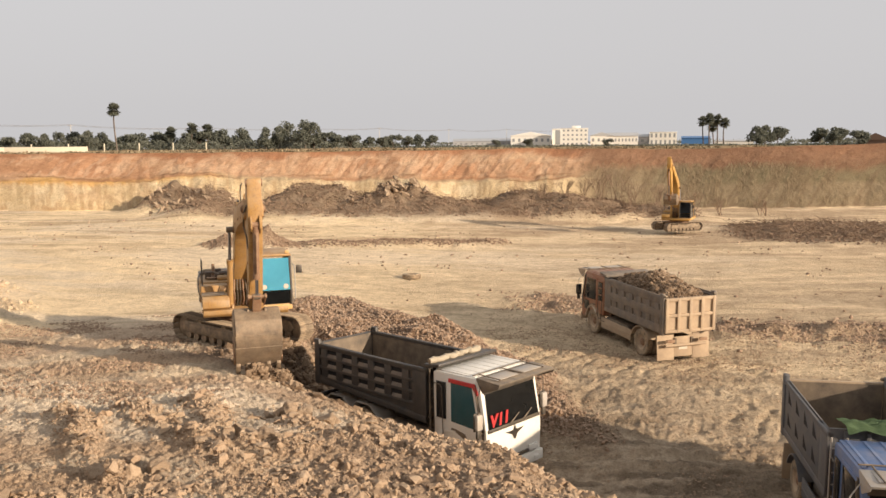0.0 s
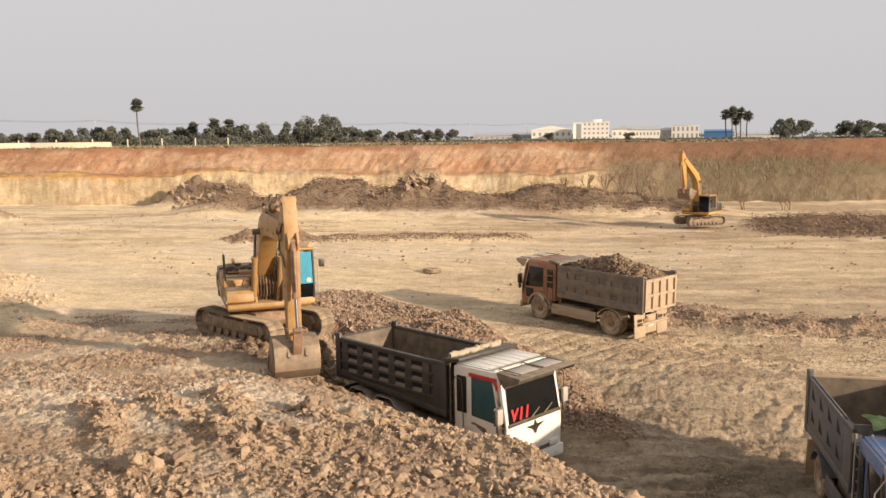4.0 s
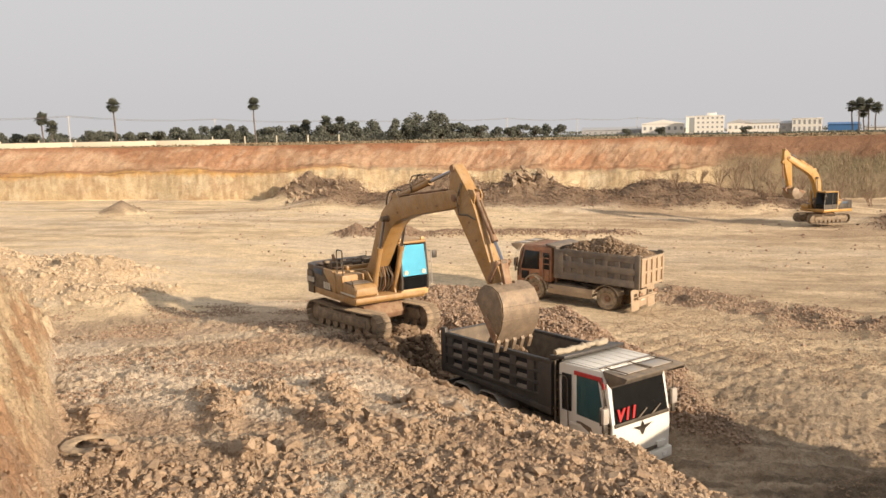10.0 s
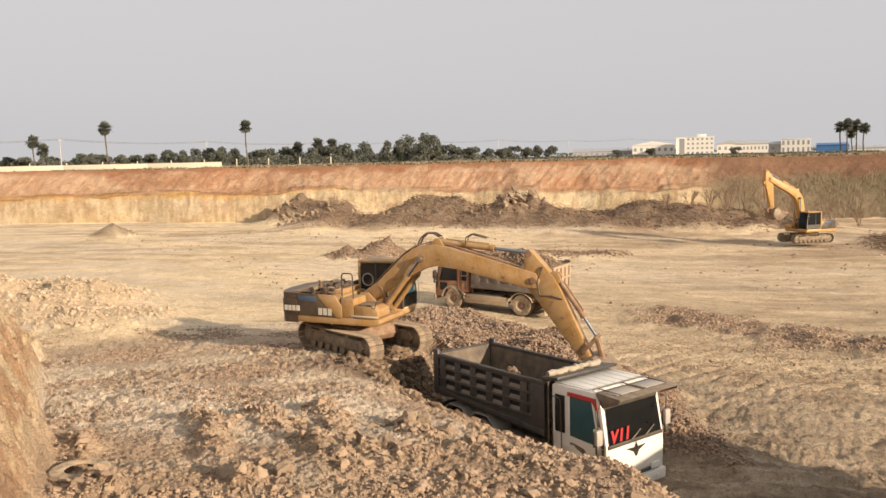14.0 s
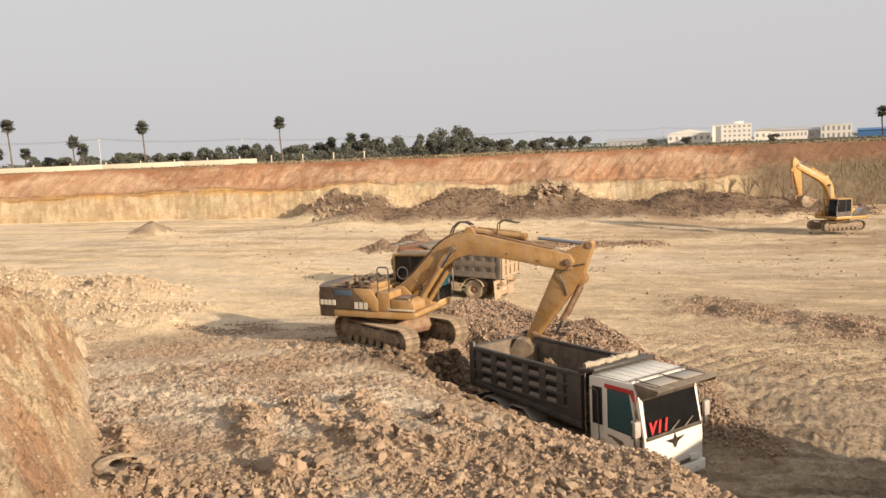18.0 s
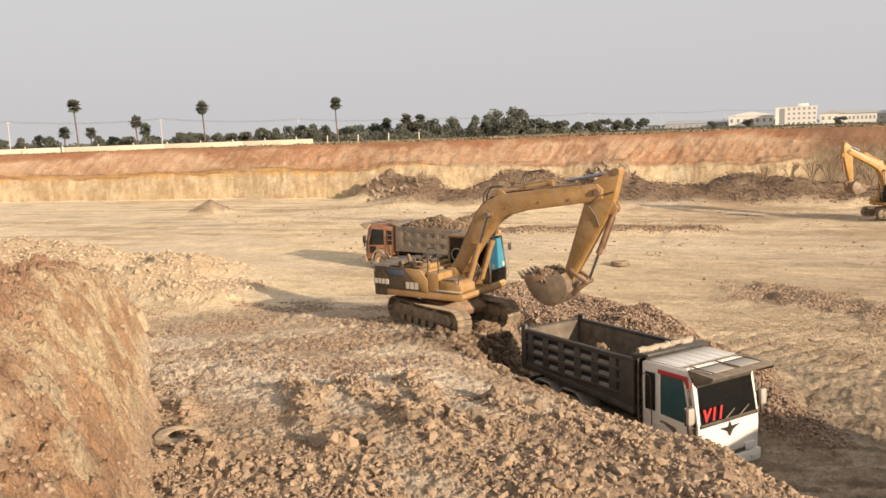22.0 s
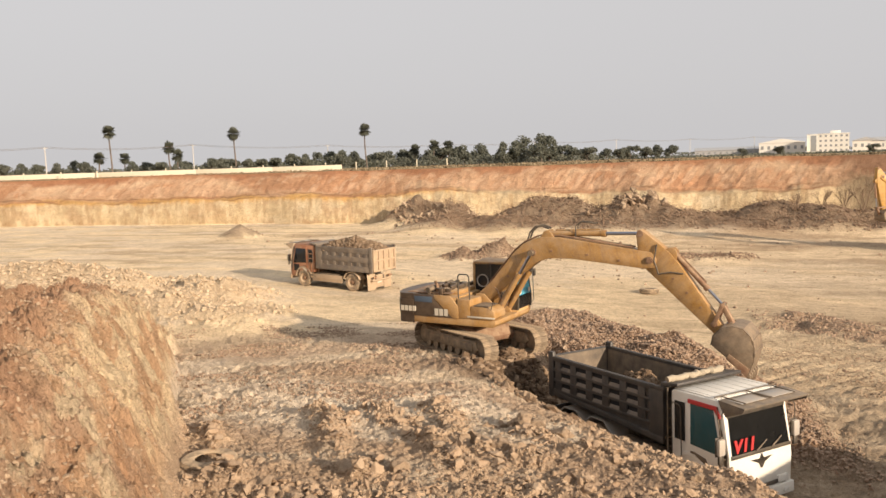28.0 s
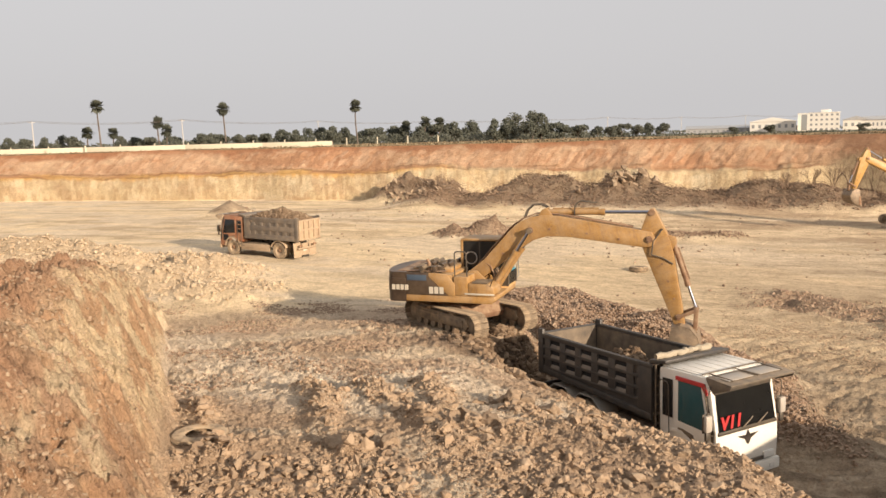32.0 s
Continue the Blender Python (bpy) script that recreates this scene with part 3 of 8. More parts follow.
# near floor painted darker and greyer for the soft shadow lying on it
C = blend(C, 0.95 * smooth(38, 26, r + 0.25 * xf) * (1 - bench), (0.49, 0.39, 0.28))
C = blend(C, 0.7 * smooth(-4, 14, xf) * smooth(70, 50, r) * smooth(-0.2, 0.2, fbm(xf * 0.22, yf * 0.8, 4, 1)), (0.50, 0.385, 0.265))
C = blend(C, 0.6 * smooth(-2, 10, xf) * smooth(60, 70, r) * smooth(-0.1, 0.2, fbm(xf * 0.12, yf * 0.5 + 9, 4, 4)), (0.44, 0.32, 0.215))
rut = np.minimum.reduce([np.abs(seg_dist(xf, yf, q_) - 0.95) for q_ in RUTS])
C = blend(C, 0.28 * smooth(0.4, 0.1, rut) * smooth(-0.2, 0.2, fbm(xf * 0.3, yf * 0.3, 3, 2)), (0.52, 0.39, 0.25))
C = blend(C, 0.6 * smooth(40, 26, r) * (1 - bench) * smooth(0.0, 0.3, fbm((xf + yf) * 0.9, (xf - yf) * 0.2, 4, 4)), (0.40, 0.315, 0.225))
# dark and pale streaks painted as shading of the wheel lines in shadow
mouth = (1 - bench) * np.exp(-((u - 5) / 6.5) ** 2) * np.exp(-((v - 1) / 5.5) ** 2)
C = blend(C, 0.85 * mouth * smooth(-0.1, 0.15, fbm(xf * 0.4, yf * 2.4 + xf * 0.3, 4, 5)), (0.27, 0.21, 0.15))
C = blend(C, 0.6 * mouth * smooth(0.1, 0.3, fbm(xf * 0.5 + 6, yf * 2.8 + xf * 0.3, 4, 1)), (0.74, 0.60, 0.44))
C = blend(C, bench * smooth(40, 30, r), (0.64, 0.47, 0.32))
C = blend(C, bench * smooth(40, 30, r) * smooth(-0.05, 0.3, fbm(xf * 0.3, yf * 0.45, 4, 1)), (0.55, 0.40, 0.275))
C = blend(C, bench * smooth(31, 24, r) * smooth(0.02, 0.25, fbm(xf * 0.25 + 8, yf * 0.4, 4, 5)), (0.66, 0.545, 0.41))
C = blend(C, 0.75 * bench * smooth(17, 19, r) * smooth(29, 24, r) * smooth(-0.1, 0.2, fbm(xf * 0.3, yf * 0.45, 4, 1)), (0.57, 0.42, 0.30))
C = blend(C, 0.85 * bench * smooth(15, 4, np.degrees(np.arctan2(-xf, yf))) * smooth(30, 22, r), (0.42, 0.31, 0.22))
C = blend(C, 0.8 * bench * smooth(20, 25, r) * smooth(-0.1, 0.25, fbm(xf * 0.2, yf * 0.5, 4, 3)), (0.84, 0.69, 0.50))
dense, berm, lip = clod_zones(xf, yf)
C = blend(C, 0.75 * bench * smooth(21, 25, r) * smooth(40, 34, r) * smooth(10, 16, np.degrees(np.arctan2(-xf, yf))) * smooth(-0.25, 0.1, fbm(xf * 0.25, yf * 0.4, 4, 3)), (0.60, 0.45, 0.32))
C = blend(C, 0.85 * bench * smooth(3.0, 1.6, seg_dist(xf, yf, [(-4.0, 19.0), (-9.5, 19.4), (-14, 22.0), (-18, 24)]) + 1.4 * fbm(xf * 0.6, yf * 0.6, 3, 4)), (0.84, 0.705, 0.54))
C = blend(C, 0.8 * bench * np.clip(berm + lip, 0, 1), (0.58, 0.42, 0.28))
face = smooth(0.02, 0.2, bank)
C = blend(C, face, (0.73, 0.56, 0.36))
C = blend(C, face * smooth(15, 11, r + 5 * fbm(xf * 0.3, yf * 0.3, 3, 5)), (0.52, 0.345, 0.225))
C = blend(C, 0.8 * face * smooth(0.02, 0.25, fbm(r * 1.3 + 2 * bank, bank * 7, 4, 5)), (0.72, 0.58, 0.39))
C = blend(C, 0.75 * face * smooth(0.0, 0.25, fbm(r * 1.5, bank * 8 + 9, 4, 2)), (0.52, 0.31, 0.18))
C = blend(C, 0.85 * smooth(0.68, 0.92, bank + 0.25 * fbm(xf * 0.5, yf * 0.5, 3, 1)) * smooth(36, 28, r), (0.47, 0.285, 0.18))
C = blend(C, 0.95 * smooth(0.10, 0.5, ridge * (1 - bench * smooth(34, 28, r))), (0.27, 0.175, 0.115))
# darker across the bench's drop edge, and again in the hole beyond
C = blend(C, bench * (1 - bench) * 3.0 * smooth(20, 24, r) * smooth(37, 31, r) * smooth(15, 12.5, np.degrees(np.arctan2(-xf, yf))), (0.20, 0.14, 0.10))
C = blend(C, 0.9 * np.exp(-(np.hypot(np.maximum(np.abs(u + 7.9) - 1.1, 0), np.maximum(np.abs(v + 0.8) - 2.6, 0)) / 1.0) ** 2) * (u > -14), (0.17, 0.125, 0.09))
C = blend(C, smooth(0.25, 0.7, heap), (0.66, 0.515, 0.35))
C = blend(C, 0.75 * smooth(0.1, 0.9, strip + 0.6 * fbm(xf * 0.7, yf * 0.7, 4, 1)), (0.40, 0.29, 0.20))
C = blend(C, 0.9 * smooth(0.2, 0.6, heap2), (0.36, 0.26, 0.18))
C = blend(C, smooth(0.05, 0.2, cone), (0.42, 0.32, 0.22))
C = blend(C, 0.9 * smooth(0.18, 0.6, DEB + 0.3 * fbm(xf * 0.3, yf * 0.5, 3, 2)), (0.255, 0.185, 0.13))
W = np.ones((n_w, len(AZ), 3)) * np.array((0.60, 0.465, 0.285))
sg = sw + 0 * AZ[None, :]
dg = deg[None, :] + 0 * sw
up_ = sg - shelf[None, :]
W = blend(W, smooth(0.0, 0.3, fbm(dg * 0.5, sg * 3, 4, 1)), (0.66, 0.54, 0.36))
W = blend(W, 0.7 * smooth(0.02, 0.3, fbm(dg * 1.3 + 4, sg * 4, 4, 3)), (0.50, 0.35, 0.21))
# an orange bed above the pale face, and the raked slope over it
W = blend(W, smooth(-0.10, 0.0, up_ + 0.06 * fbm(dg * 0.6, sg, 3, 2)) * smooth(9, 20, dg + 8 * fbm(dg * 0.3, dg * 0, 3, 1)), (0.66, 0.40, 0.15))
W = blend(W, smooth(0.0, 0.06, up_ + 0.08 * fbm(dg * 0.5, sg * 3, 3, 3)), (0.55, 0.345, 0.21))
W = blend(W, 0.8 * smooth(0.0, 0.3, fbm(dg * 0.30 + sg * 1.2, sg * 6, 4, 4)) * smooth(0.02, 0.1, up_), (0.64, 0.45, 0.29))
W = blend(W, 0.8 * smooth(0.02, 0.3, fbm(dg * 0.22 + 3, sg * 5, 4, 2)) * smooth(0.02, 0.1, up_), (0.50, 0.27, 0.15))
W = blend(W, 0.5 * smooth(0.0, 0.2, fbm(dg * 5 + sg * 16, sg * 1.2, 3, 1)) * smooth(0.04, 0.12, up_) * smooth(-0.2, 0.25, fbm(dg * 0.35, sg * 4, 3, 2)), (0.42, 0.22, 0.125))
W = blend(W, 0.5 * smooth(0.02, 0.22, fbm(dg * 3 + sg * 10, sg * 6 + 7, 4, 5)) * smooth(0.04, 0.12, up_), (0.72, 0.50, 0.33))
# fine runs down the pale face, and thin dark seams at the foot of the red slope
W = blend(W, 0.55 * smooth(0.0, 0.25, fbm(dg * 5.5, sg * 2.2, 3, 3)) * smooth(0.02, -0.05, up_), (0.46, 0.32, 0.18))
W = blend(W, 0.5 * smooth(0.05, 0.25, fbm(dg * 4.5 + 6, sg * 2.5, 3, 4)) * smooth(0.02, -0.05, up_), (0.76, 0.61, 0.40))
for lift_, k_ in ((0.0, 1), (0.055, 4)):
    seam = np.abs(up_ - lift_ + 0.05 * fbm(dg * 0.35, dg * 0 + lift_, 4, k_) + 0.012 * fbm(dg * 3, dg * 0, 2, k_))
    W = blend(W, 0.85 * smooth(0.020, 0.004, seam) * smooth(-0.12, 0.12, fbm(dg * 0.5 + 3 * k_, dg * 0, 3, k_)) * (1 - green), (0.30, 0.17, 0.09))
W = blend(W, 0.8 * smooth(0.035, 0.0, np.abs(up_ - 0.03 + 0.03 * fbm(dg * 0.4, dg * 0, 3, 5))) * smooth(-0.2, 0.15, fbm(dg * 0.3, dg * 0, 3, 3)), (0.50, 0.26, 0.14))
W = blend(W, 0.9 * smooth(0.84, 0.97, sg + 0.14 * fbm(dg * 0.6, sg, 4, 5)), (0.40, 0.19, 0.10))
# overgrown face: olive-brown growth, darkened further for its dim, self-shadowed look
W = blend(W, green * 0.95 * smooth(0.80, 0.60, sg), (0.25, 0.195, 0.125))
W = blend(W, green * 0.9 * smooth(0.35, 0.42, sg) * smooth(0.80, 0.72, sg) * smooth(-12, -17, dg), (0.20, 0.165, 0.10))
W = blend(W, green * 0.6 * smooth(0.0, 0.25, fbm(dg * 3 + sg * 6, sg * 2, 3, 2)), (0.19, 0.135, 0.085))
W = blend(W, green * 0.9 * smooth(0.58, 0.72, sg + 0.16 * fbm(dg * 0.6, sg, 4, 5)), (0.235, 0.135, 0.085))
P = np.ones((n_p, len(AZ), 3)) * np.array((0.36, 0.25, 0.14))
P = blend(P, smooth(0.0, 0.3, fbm(px_ * 0.05, py_ * 0.05, 4, 1)), (0.27, 0.22, 0.11))
COL = np.concatenate([C, W, P])
# how far the ground is scraped into long streaks by wheels and blades
STREAK = np.concatenate([(1 - bench) * (1 - face) * smooth(20, 26, r), 0 * sg, 0 * P[..., 0]])


def sheet(name, X, Y, Z, col, streak, material):
    nr, na = X.shape
    co = np.stack([X, Y, Z], -1).reshape(-1, 3)
    i = np.arange(nr - 1)[:, None] * na + np.arange(na - 1)[None, :]
    quads = np.stack([i, i + na, i + na + 1, i + 1], -1).reshape(-1, 4)[:, ::-1]
    me = bpy.data.meshes.new(name)
    me.vertices.add(len(co))
    me.vertices.foreach_set("co", co.ravel())
    me.loops.add(quads.size)
    me.loops.foreach_set("vertex_index", quads.ravel())
    me.polygons.add(len(quads))
    me.polygons.foreach_set("loop_start", np.arange(len(quads)) * 4)
    me.update(calc_edges=True)
    me.polygons.foreach_set("use_smooth", np.ones(len(quads), bool))
    at = me.attributes.new("soil", "FLOAT_COLOR", "POINT")
    at.data.foreach_set("color", np.concatenate([col.reshape(-1, 3), streak.reshape(-1, 1)], 1).ravel())
    me.materials.append(material)
    return new(name, me)


def soil_material():
    m, n, l, b = nodes_of("pit_soil")
    at = n.new("ShaderNodeAttribute")
    at.attribute_name = "soil"
    pos = n.new("ShaderNodeNewGeometry").outputs["Position"]
    a, f, g = noise_node(n, l, pos, 0.9, 6, 0.7), noise_node(n, l, pos, 5.0, 6, 0.75), noise_node(n, l, pos, 0.12, 4, 0.6)
    h = noise_node(n, l, pos, 17.0, 5, 0.75)
    st = n.new("ShaderNodeMapping")
    st.inputs["Scale"].default_value, st.inputs["Rotation"].default_value = (0.38, 1.25, 0.25), (0, 0, radians(10))
    l.new(pos, st.inputs["Vector"])
    k = noise_node(n, l, st.outputs[0], 1.3, 6, 0.72)
    c = mixed(n, l, 0.75, at.outputs["Color"], ramp(n, l, f, [(0.30, (0.50, 0.47, 0.44)), (0.50, (0.92, 0.91, 0.90)), (0.72, (1.12, 1.10, 1.06))]), "MULTIPLY")
    c = mixed(n, l, 0.6, c, ramp(n, l, a, [(0.32, (0.70, 0.67, 0.64)), (0.6, (1.05, 1.05, 1.05))]), "MULTIPLY")
    c = mixed(n, l, 0.5, c, ramp(n, l, g, [(0.35, (0.78, 0.76, 0.74)), (0.65, (1.08, 1.08, 1.08))]), "MULTIPLY")
    # fine grain, its contrast deepened to paint in crumb-scale shading
    c = mixed(n, l, 0.55, c, ramp(n, l, h, [(0.32, (0.44, 0.42, 0.39)), (0.52, (1.0, 1.0, 1.0)), (0.75, (1.12, 1.12, 1.12))]), "MULTIPLY")
    by = n.new("ShaderNodeMath")
    by.operation, by.inputs[1].default_value = "MULTIPLY", 0.5
    l.new(at.outputs["Alpha"], by.inputs[0])
    streak = n.new("ShaderNodeMath")
    streak.operation = "MULTIPLY"
    l.new(at.outputs["Alpha"], streak.inputs[0])
    l.new(k, streak.inputs[1])
    c = mixed(n, l, by.outputs[0], c, ramp(n, l, k, [(0.35, (0.56, 0.51, 0.46)), (0.46, (0.97, 0.96, 0.94)), (0.64, (1.16, 1.15, 1.12))]), "MULTIPLY")
    l.new(c, b.inputs["Base Color"])
    b.inputs["Roughness"].default_value = 0.97
    b.inputs["Specular IOR Level"].default_value = 0.1
    bump_to(n, l, b, [(a, 0.05), (streak.outputs[0], 0.06), (f, 0.08), (h, 0.06)], strength=1.0)
    return m


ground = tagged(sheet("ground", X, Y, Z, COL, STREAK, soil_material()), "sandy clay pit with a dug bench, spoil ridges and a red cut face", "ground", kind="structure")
# ---- mesh helpers ----
def box(bm, a, b, bevel=0.0):
    """A box between two corners."""
    lo, hi = [min(p, q) for p, q in zip(a, b)], [max(p, q) for p, q in zip(a, b)]
    vs = [bm.verts.new((x, y, z)) for x in (lo[0], hi[0]) for y in (lo[1], hi[1]) for z in (lo[2], hi[2])]
    fs = [bm.faces.new([vs[i] for i in f]) for f in ((0, 1, 3, 2), (4, 6, 7, 5), (0, 4, 5, 1), (2, 3, 7, 6), (0, 2, 6, 4), (1, 5, 7, 3))]
    if bevel:
        bmesh.ops.bevel(bm, geom=list({e for f in fs for e in f.edges}), offset=bevel, segments=2, affect="EDGES", profile=0.5)
    return bm


def prism(bm, pts, y0, y1, bevel=0.0):
    """A polygon in x and z, drawn out along y."""
    a, b = [bm.verts.new((x, y0, z)) for x, z in pts], [bm.verts.new((x, y1, z)) for x, z in pts]
    n = len(pts)
    fs = [bm.faces.new(a[::-1]), bm.faces.new(b)] + [bm.faces.new((a[i], a[(i + 1) % n], b[(i + 1) % n], b[i])) for i in range(n)]
    bmesh.ops.recalc_face_normals(bm, faces=fs)
    if bevel:
        bmesh.ops.bevel(bm, geom=list({e for f in fs for e in f.edges}), offset=bevel, segments=2, affect="EDGES", profile=0.5)
    return bm


def tube(bm, p, q, r, n=10, r2=None):
    """A round bar from p to q."""
    p, q = Vector(p), Vector(q)
    m = Matrix.Translation((p + q) / 2) @ (q - p).to_track_quat("Z", "Y").to_matrix().to_4x4()
    bmesh.ops.create_cone(bm, cap_ends=True, segments=n, radius1=r, radius2=r if r2 is None else r2, depth=(q - p).length, matrix=m)
    return bm


def swept(bm, pts, radii, n=12):
    """One skin round a row of points, with closed ends."""
    rings = []
    for i, p in enumerate(pts):
        d = (pts[min(i + 1, len(pts) - 1)] - pts[max(i - 1, 0)]).normalized()
        a = d.orthogonal().normalized() if not rings else (side - d * side.dot(d)).normalized()
        side, c = a, d.cross(a)
        rings.append([bm.verts.new(p + (a * math.cos(2 * math.pi * k / n) + c * math.sin(2 * math.pi * k / n)) * radii[i]) for k in range(n)])
    fs = [bm.faces.new(rings[0][::-1]), bm.faces.new(rings[-1])]
    for a, c in zip(rings[:-1], rings[1:]):
        fs += [bm.faces.new((a[k], a[(k + 1) % n], c[(k + 1) % n], c[k])) for k in range(n)]
    bmesh.ops.recalc_face_normals(bm, faces=fs)
    return bm


def pipe(bm, pts, r, n=8):
    for p, q in zip(pts[:-1], pts[1:]):
        tube(bm, p, q, r, n)
    return bm


def turned(bm, prof, n=28, c=(0, 0, 0)):
    """A profile of (radius, y) turned about the y axis."""
    rings = [[bm.verts.new((c[0] + r * math.cos(2 * math.pi * i / n), c[1] + y, c[2] + r * math.sin(2 * math.pi * i / n))) for i in range(n)] for r, y in prof]
    fs = []
    for a, b in zip(rings[:-1], rings[1:]):
        for i in range(n):
            fs.append(bm.faces.new((a[i], a[(i + 1) % n], b[(i + 1) % n], b[i])))
    bmesh.ops.recalc_face_normals(bm, faces=fs)
    return bm


def mesh_of(name, bm, material, smooth_angle=32):
    me = bpy.data.meshes.new(name)
    bm.to_mesh(me)
    bm.free()
    me.materials.append(material)
    me.polygons.foreach_set("use_smooth", np.ones(len(me.polygons), bool))
    me.set_sharp_from_angle(angle=radians(smooth_angle))
    return me


def part(name, bm, material, parent, label="", at=None):
    ob = new(name, mesh_of(name, bm, material))
    ob.parent = parent
    if at is not None:
        ob.matrix_basis = at
    return tagged(ob, label) if label else ob


def shared(name, me, parent, at):
    """One more piece on a mesh that others use too."""
    ob = new(name, me)
    ob.parent, ob.matrix_basis = parent, at
    return ob


def thing(name, label, category, group="", at=None):
    ob = new(name)
    ob.empty_display_size = 0.3
    if at is not None:
        ob.matrix_basis = at
    return tagged(ob, label, category, group)


def B():
    return bmesh.new()


ICO_V, ICO_F = None, None


def ico():
    global ICO_V, ICO_F
    if ICO_V is None:
        b = B()
        bmesh.ops.create_icosphere(b, subdivisions=2, radius=1)
        b.verts.ensure_lookup_table()
        ICO_V = np.array([v.co[:] for v in b.verts])
        ICO_F = np.array([[v.index for v in f.verts] for f in b.faces])
        b.free()
    return ICO_V, ICO_F


def ico1():
    b = B()
    bmesh.ops.create_icosphere(b, subdivisions=1, radius=1)
    b.verts.ensure_lookup_table()
    v, f = np.array([v.co[:] for v in b.verts]), np.array([[v.index for v in f.verts] for f in b.faces])
    b.free()
    return v, f


def lumps_mesh(name, centres, sizes, material, seed=1, flat=0.75, fine=False, jag=0.30, cuts=10):
    """Many broken lumps in one mesh."""
    rr = np.random.RandomState(seed)
    v0, f0 = ico() if fine else ico1()
    k, nv, nf = len(centres), len(v0), len(f0)
    V = np.repeat(v0[None], k, 0) * (1 + jag * (rr.rand(k, nv, 1) * 2 - 1))
    if fine:
        for _ in range(cuts):
            d = rr.normal(size=(k, 1, 3))
            d /= np.linalg.norm(d, axis=2, keepdims=True)
            h = (V * d).sum(2, keepdims=True)
            V = V - d * np.maximum(h - rr.uniform(0.18, 0.60, (k, 1, 1)), 0)
        V = V * (1 + 0.06 * (rr.rand(k, nv, 1) * 2 - 1)) * 1.6
    V = V * (0.55 + 0.9 * rr.rand(k, 1, 3))
    a = rr.rand(k) * 2 * math.pi
    c, s = np.cos(a)[:, None], np.sin(a)[:, None]
    x, y = V[:, :, 0] * c - V[:, :, 1] * s, V[:, :, 0] * s + V[:, :, 1] * c
    V = np.stack([x, y, V[:, :, 2] * flat], 2) * np.asarray(sizes)[:, None, None] + np.asarray(centres)[:, None, :]
    F = (f0[None] + (np.arange(k) * nv)[:, None, None]).reshape(-1, 3)
    me = bpy.data.meshes.new(name)
    me.vertices.add(k * nv)
    me.vertices.foreach_set("co", V.ravel())
    me.loops.add(F.size)
    me.loops.foreach_set("vertex_index", F.ravel())
    me.polygons.add(len(F))
    me.polygons.foreach_set("loop_start", np.arange(len(F)) * 3)
    me.update(calc_edges=True)
    me.polygons.foreach_set("use_smooth", np.full(len(F), cuts < 5))
    me.materials.append(material)
    return me
# ---- tipper trucks: x ahead, y to the left, z up from the ground ----
def wheel_meshes(r, w):
    key = ("wheel", r, w)
    if key not in MESH:
        b = turned(B(), [(r * 0.56, -w * 0.42), (r * 0.72, -w * 0.5), (r * 0.93, -w * 0.49), (r, -w * 0.36), (r, w * 0.36), (r * 0.93, w * 0.49), (r * 0.72, w * 0.5), (r * 0.56, w * 0.42)], 36)
        for i in range(36):
            a = 2 * math.pi * i / 36
            for s in (-1, 1):
                q = [Vector((math.cos(a + s * 0.03), 0, math.sin(a + s * 0.03))) * (r + 0.012)]
                tube(b, q[0] + Vector((0, s * w * 0.05, 0)), Vector((math.cos(a), 0, math.sin(a))) * (r + 0.006) + Vector((0, s * w * 0.42, 0)), 0.014, 4)
        tyre = mesh_of("tyre", b, M["rubber"], 40)
        b = turned(B(), [(r * 0.57, -w * 0.44), (r * 0.53, -w * 0.40), (r * 0.50, -w * 0.15), (r * 0.30, -w * 0.10), (r * 0.30, w * 0.12), (r * 0.46, w * 0.22), (r * 0.53, w * 0.40), (r * 0.57, w * 0.44)], 28)
        for i in range(8):
            a = 2 * math.pi * i / 8
            tube(b, (r * 0.37 * math.cos(a), w * 0.05, r * 0.37 * math.sin(a)), (r * 0.37 * math.cos(a), w * 0.26, r * 0.37 * math.sin(a)), 0.02, 6)
        rim = mesh_of("rim", b, M["gate"])
        b = turned(B(), [(0.001, -w * 0.3), (r * 0.26, -w * 0.28), (r * 0.29, 0.0), (r * 0.26, w * 0.25), (r * 0.16, w * 0.34), (0.001, w * 0.36)], 20)
        MESH[key] = (tyre, rim, mesh_of("hub", b, M["rust"]))
    return MESH[key]


MESH = {}


def add_wheel(owner, x, y, r, w, side, name="wheel"):
    """A wheel is its hub, with tyre and rim on it; the outer face looks to the side given."""
    tyre, rim, hub = wheel_meshes(r, w)
    wh = shared(name, hub, owner, pose(x, y, r, 0, 0, 0 if side > 0 else 180))
    shared("tyre", tyre, wh, Matrix())
    shared("rim", rim, wh, Matrix())
    return wh


def nx_w(xx):
    return float(xx[1] - xx[0])


